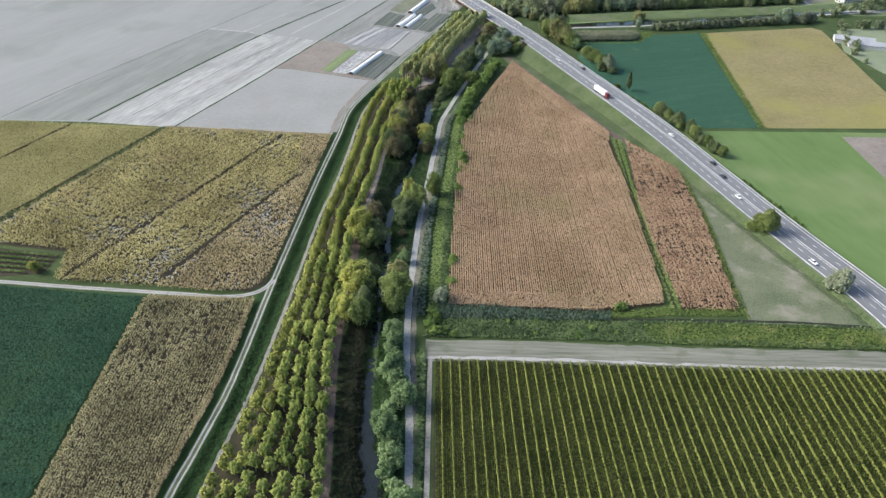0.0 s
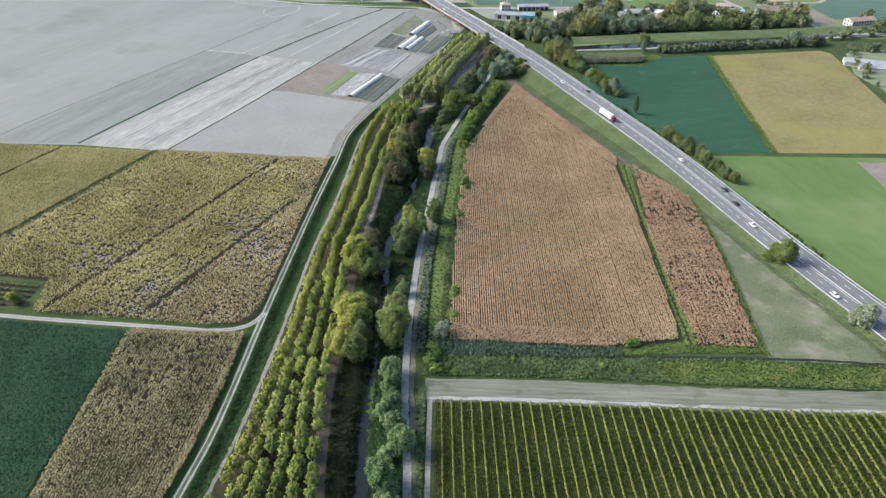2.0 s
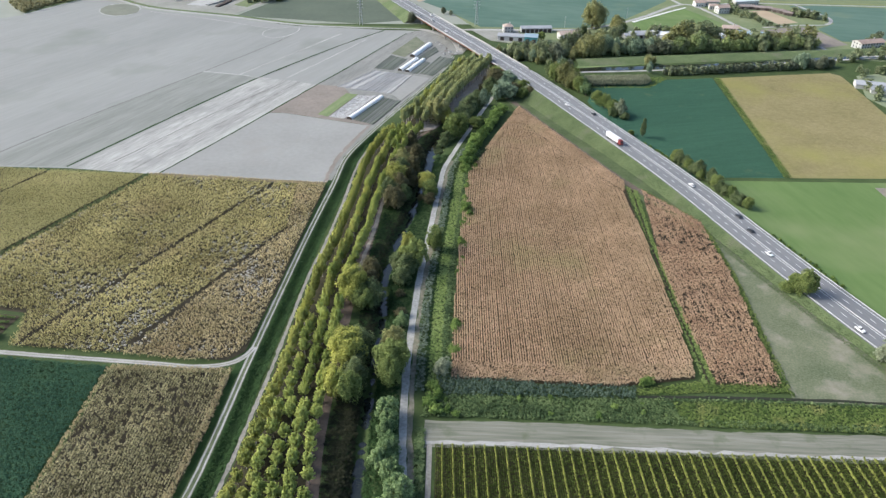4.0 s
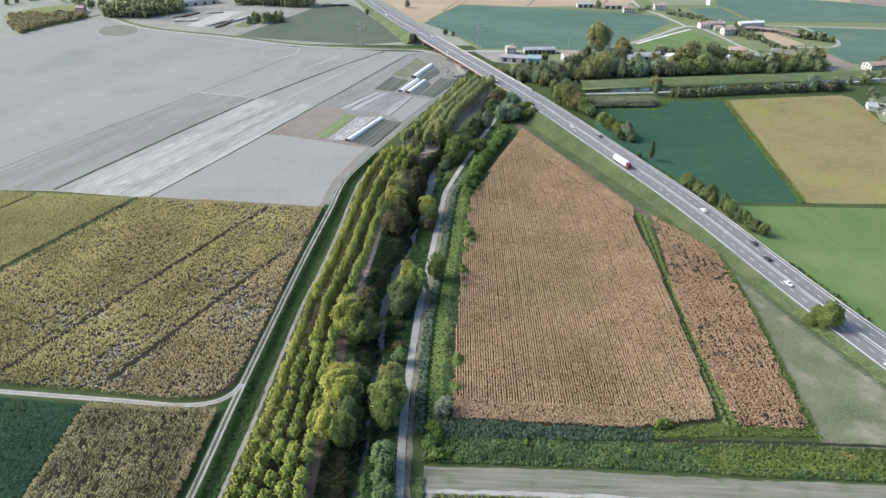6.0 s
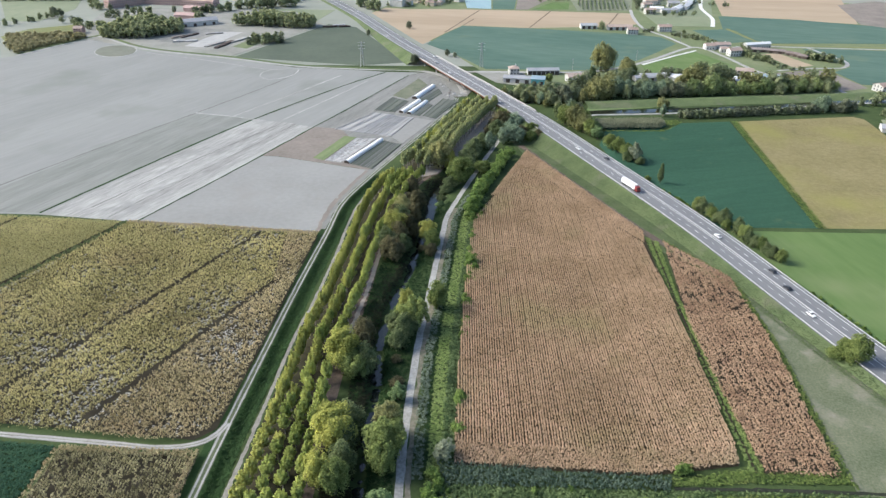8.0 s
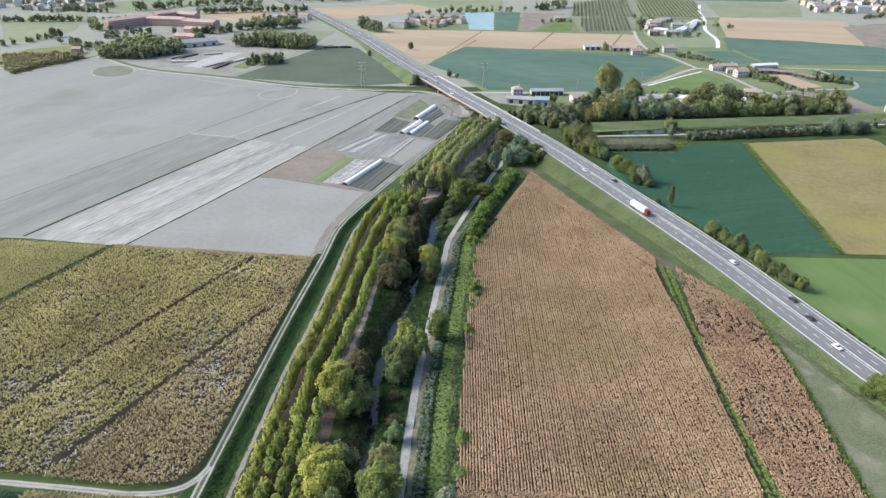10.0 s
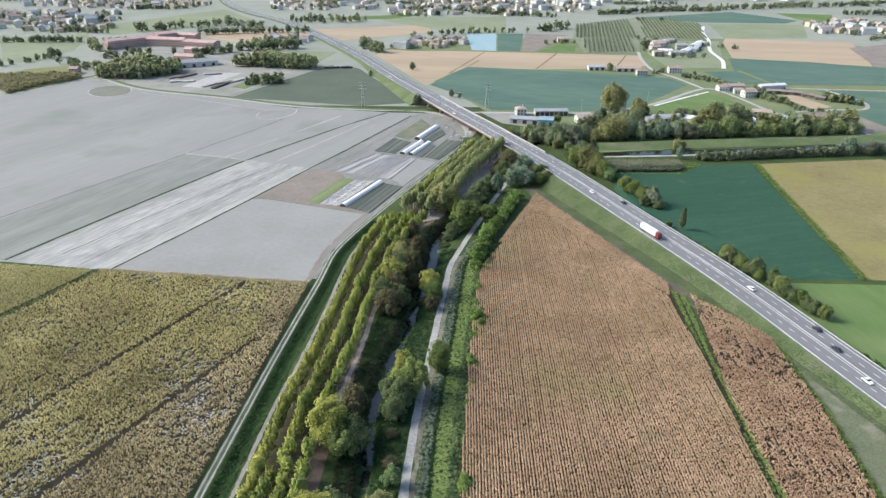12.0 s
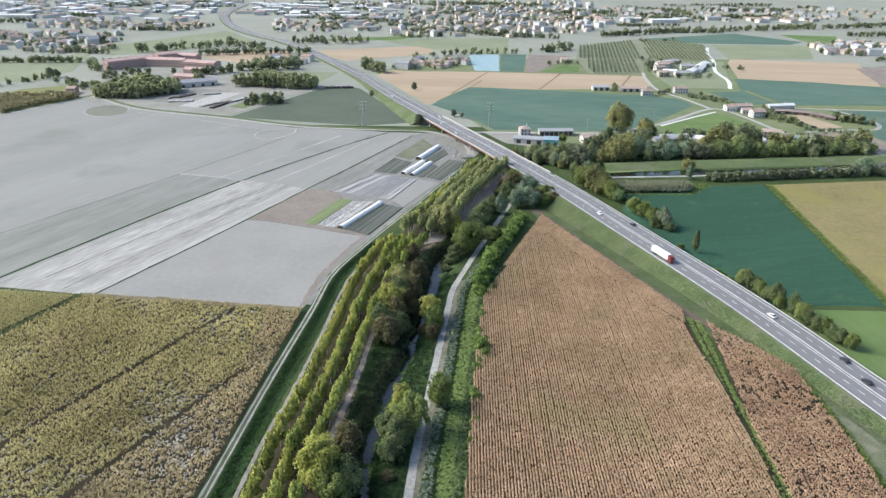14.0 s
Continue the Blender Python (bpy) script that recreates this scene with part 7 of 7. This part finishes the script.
grove(GREEN, -330, 1000, -320, 985, 5, 1.0, 3)
grove(GREEN, -480, 960, -425, 925, 14, 0.8, 5)
grove(GREEN, -300, 1075, -255, 1085, 12, 1.2, 4)
grove(GREEN, -258, 1090, -225, 1095, 9, 1.3, 4)
grove(GREEN, -512, 1010, -560, 930, 14, 0.6, 6)
grove(GREEN, -510, 1254, -398, 1340, 26, 1.0, 9)
grove(GREEN, -400, 1365, -329, 1294, 18, 1.0, 9)
grove(("far_tree_dark", "far_poplar"), -290, 1385, -170, 1400, 34, 0.95, 10)
grove(GREEN, -132, 1105, -100, 1068, 10, 1.3, 4)
grove(GREEN, -290, 1120, -230, 1130, 14, 0.9, 8)
grove(GREEN, -520, 1110, -480, 1060, 8, 1.0, 6)
grove(GREEN, 273, 1531, 451, 1617, 40, 1.0, 6)
grove(GREEN, 451, 1617, 1000, 1776, 90, 0.95, 7)
for x0, y0, x1, y1, n, sc, wide in ((308, 813, 323, 789, 9, 0.55, 2.5), (323, 789, 331, 758, 9, 0.5, 2.5), (334, 757, 354, 752, 8, 0.35, 1.5), (379, 816, 395, 788, 10, 0.6, 3), (279, 934, 303, 882, 14, 0.32, 2.5), (262, 740, 276, 722, 7, 0.5, 2.5), (316, 836, 318, 820, 4, 0.7, 1.5)):
    grove(GREEN, x0, y0, x1, y1, n, sc, wide)
grove(GREEN, 264, 919, 294, 888, 26, 0.4, 4)
grove(GREEN, 300, 826, 322, 800, 10, 0.6, 4)
grove(GREEN, 372, 804, 393, 788, 12, 0.75, 3)
grove(GREEN, 268, 1050, 330, 1048, 9, 0.7, 4)
grove(GREEN, 262, 1100, 275, 1150, 6, 0.8, 4)
grove(GREEN, 236, 930, 246, 944, 5, 0.5, 3)
grove(("far_tree",), 20, 1268, 110, 1275, 8, 0.9, 2)
grove(GREEN, 140, 1290, 190, 1330, 10, 1.2, 6)
grove(GREEN, 130, 1150, 175, 1175, 8, 0.6, 5)
grove(GREEN, -60, 1230, 40, 1260, 16, 0.7, 10)
grove(GREEN, 330, 1440, 400, 1470, 6, 0.6, 6)

pool_flush("poplar_groves", "poplar_grove", "dense poplar groves beside the brick factory", "poplars")
for x0, y0, x1, y1, n, sc in [(130, 700, 180, 722, 10, 0.9), (195, 722, 250, 726, 10, 0.9), (225, 700, 250, 712, 7, 0.9), (268, 1080, 345, 1110, 12, 0.6), (280, 1200, 400, 1120, 16, 0.6), (325, 530, 345, 605, 9, 0.6), (348, 612, 420, 600, 10, 0.8), (395, 700, 440, 690, 8, 0.9)]:
    grove(GREEN, x0, y0, x1, y1, n, sc, 4, 1.0, "far_woods")
# orchard rows
M["orchard_leaf"] = material("orchard_leaves", (0.09, 0.125, 0.065), (0.19, 0.225, 0.12), 0.05, 0.4, island=0.8)
for poly in ([(184, 1222), (282, 1217), (320, 1460), (212, 1377)], [(296, 1224), (386, 1214), (434, 1405), (403, 1449), (340, 1486)], [(180, 1084), (251, 1088), (270, 1212), (190, 1199)]):
    stuff("orchard_rows", crop("orchard_rows", poly, radians(-9), 6.0, 1.0, 2.8, "orchard_leaf", 6, 1.2, 0.2), "orchard trees in straight rows", "orchard")
stuff("vine_rows", crop("vine_rows", [(-300, 273), (-215, 273), (-182, 268), (-184, 254), (-202, 252), (-300, 259)], radians(83), 3.4, 0.45, 1.6, "leaf_bright", 7, 0.6, 0.12), "dark green vine rows", "vines")

# ---- the town ----
TOWN = {
    "house": [(12, 10, 6.0, 2.2, "plaster", "roof_tile"), (16, 10, 6.4, 2.4, "plaster", "roof_tile"), (11, 11, 7.0, 2.0, "plaster_warm", "roof_tile"), (20, 11, 8.5, 2.2, "plaster", "roof_grey"), (14, 9, 5.0, 2.0, "plaster_warm", "roof_tile")],
    "hall": [(44, 20, 6.0, 1.4, "plaster", "roof_white"), (64, 26, 7.0, 1.5, "plaster", "roof_white"), (36, 18, 6.0, 1.6, "plaster", "roof_grey"), (50, 22, 6.5, 1.5, "plaster", "roof_tile")],
}
TOWN_PROTO = {}


def town_house(kind, x, y, turn):
    k = int(rng.integers(0, len(TOWN[kind])))
    m = Matrix.Translation((x, y, 0.1)) @ Matrix.Rotation(radians(turn), 4, "Z")
    s = rng.uniform(0.85, 1.15)
    if (kind, k) in TOWN_PROTO and TOWN_PROTO["n"] > 290:
        return pool_add("far_town", [o.data for o in TOWN_PROTO[kind, k].children], m @ Matrix.Diagonal((s, s, s, 1)))
    TOWN_PROTO["n"] = TOWN_PROTO.get("n", 0) + 1
    if (kind, k) in TOWN_PROTO:
        return copy_thing(TOWN_PROTO[kind, k], m @ Matrix.Diagonal((s, s, s, 1)))
    w, d, h, rise, wall, roof = TOWN[kind][k]
    big = kind == "hall"
    ob = house(w, d, h, rise, wall, roof, "large pale industrial hall" if big else ("pale town house with a tiled roof" if roof == "roof_tile" else "pale town house with a grey roof"), "hall" if big else "house", "industrial_hall" if big else "town_house", "industrial halls" if big else "town houses", windows=False, roof_kind="gable" if k % 2 or big else "hip", chimney=not big)
    ob.matrix_basis = m
    TOWN_PROTO[kind, k] = ob
    return ob


def quarter(poly, n, kind="house", trees=0.5, apart=20):
    xs, ys = [p[0] for p in poly], [p[1] for p in poly]
    done, turn0 = [], rng.uniform(0, 90)
    tries = 0
    while len(done) < n and tries < n * 30:
        tries += 1
        p = np.array([rng.uniform(min(xs), max(xs)), rng.uniform(min(ys), max(ys))])
        if inside(p[None], poly)[0] and np.abs(HW[:, :2] - p).sum(1).min() > 34 and all(np.hypot(*(p - q)) > apart for q in done):
            done.append(p)
            town_house(kind, *p, turn0 + rng.choice([0, 90]) + rng.normal(0, 6))
            for _ in range(int(rng.random() < trees) + int(rng.integers(0, 3))):
                a = rng.uniform(0, 6.28)
                plant(GREEN[int(rng.integers(0, 3))], p[0] + math.cos(a) * 14, p[1] + math.sin(a) * 14, rng.uniform(0.5, 0.95), 0.0, 1.0, "far_woods")


quarter([(-80, 1100), (-85, 1150), (0, 1185), (20, 1130), (-40, 1098)], 15, apart=15, trees=0.4)
quarter([(-290, 1150), (-215, 1140), (-200, 1180), (-280, 1200)], 7, apart=18)
quarter([(-700, 1250), (-600, 1220), (-560, 1290), (-640, 1480), (-900, 1500), (-860, 1250)], 60, apart=24, trees=0.9)
quarter([(600, 1290), (720, 1290), (740, 1440), (620, 1400)], 26, apart=17, trees=0.8)
quarter([(-150, 1520), (110, 1500), (240, 1560), (330, 1750), (350, 2200), (-100, 2200), (-260, 1750)], 210, apart=21, trees=0.55)
quarter([(-380, 1560), (-200, 1560), (-220, 1760), (-420, 1800)], 24, apart=26, trees=0.8)
quarter([(-900, 1600), (-540, 1560), (-520, 1680), (-900, 1750)], 50, apart=24, trees=0.9)
quarter([(-580, 1950), (-200, 1800), (-150, 2400), (-620, 2400)], 50, "hall", 1.0, 50)
quarter([(330, 1790), (600, 1850), (1050, 1900), (1300, 2300), (380, 2250)], 90, apart=30)
quarter([(330, 1800), (560, 1850), (900, 1880), (900, 1960), (330, 1900)], 12, "hall", 0.3, 70)
quarter([(-1350, 1850), (-640, 1750), (-700, 2450), (-1500, 2450)], 110, "hall", 1.0, 52)
quarter([(-300, 2250), (400, 2250), (420, 2550), (-350, 2550)], 60, apart=30)
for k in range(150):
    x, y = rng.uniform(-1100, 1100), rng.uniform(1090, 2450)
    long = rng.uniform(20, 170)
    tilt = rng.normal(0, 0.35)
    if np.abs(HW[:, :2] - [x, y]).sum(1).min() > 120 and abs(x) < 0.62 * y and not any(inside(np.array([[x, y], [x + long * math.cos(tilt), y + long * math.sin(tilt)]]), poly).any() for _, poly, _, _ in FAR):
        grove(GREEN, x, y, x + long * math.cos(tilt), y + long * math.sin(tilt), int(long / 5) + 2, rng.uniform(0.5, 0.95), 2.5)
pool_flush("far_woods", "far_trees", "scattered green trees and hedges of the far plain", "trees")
pool_flush("far_town", "far_houses", "crowded pale houses of the far town", "houses")
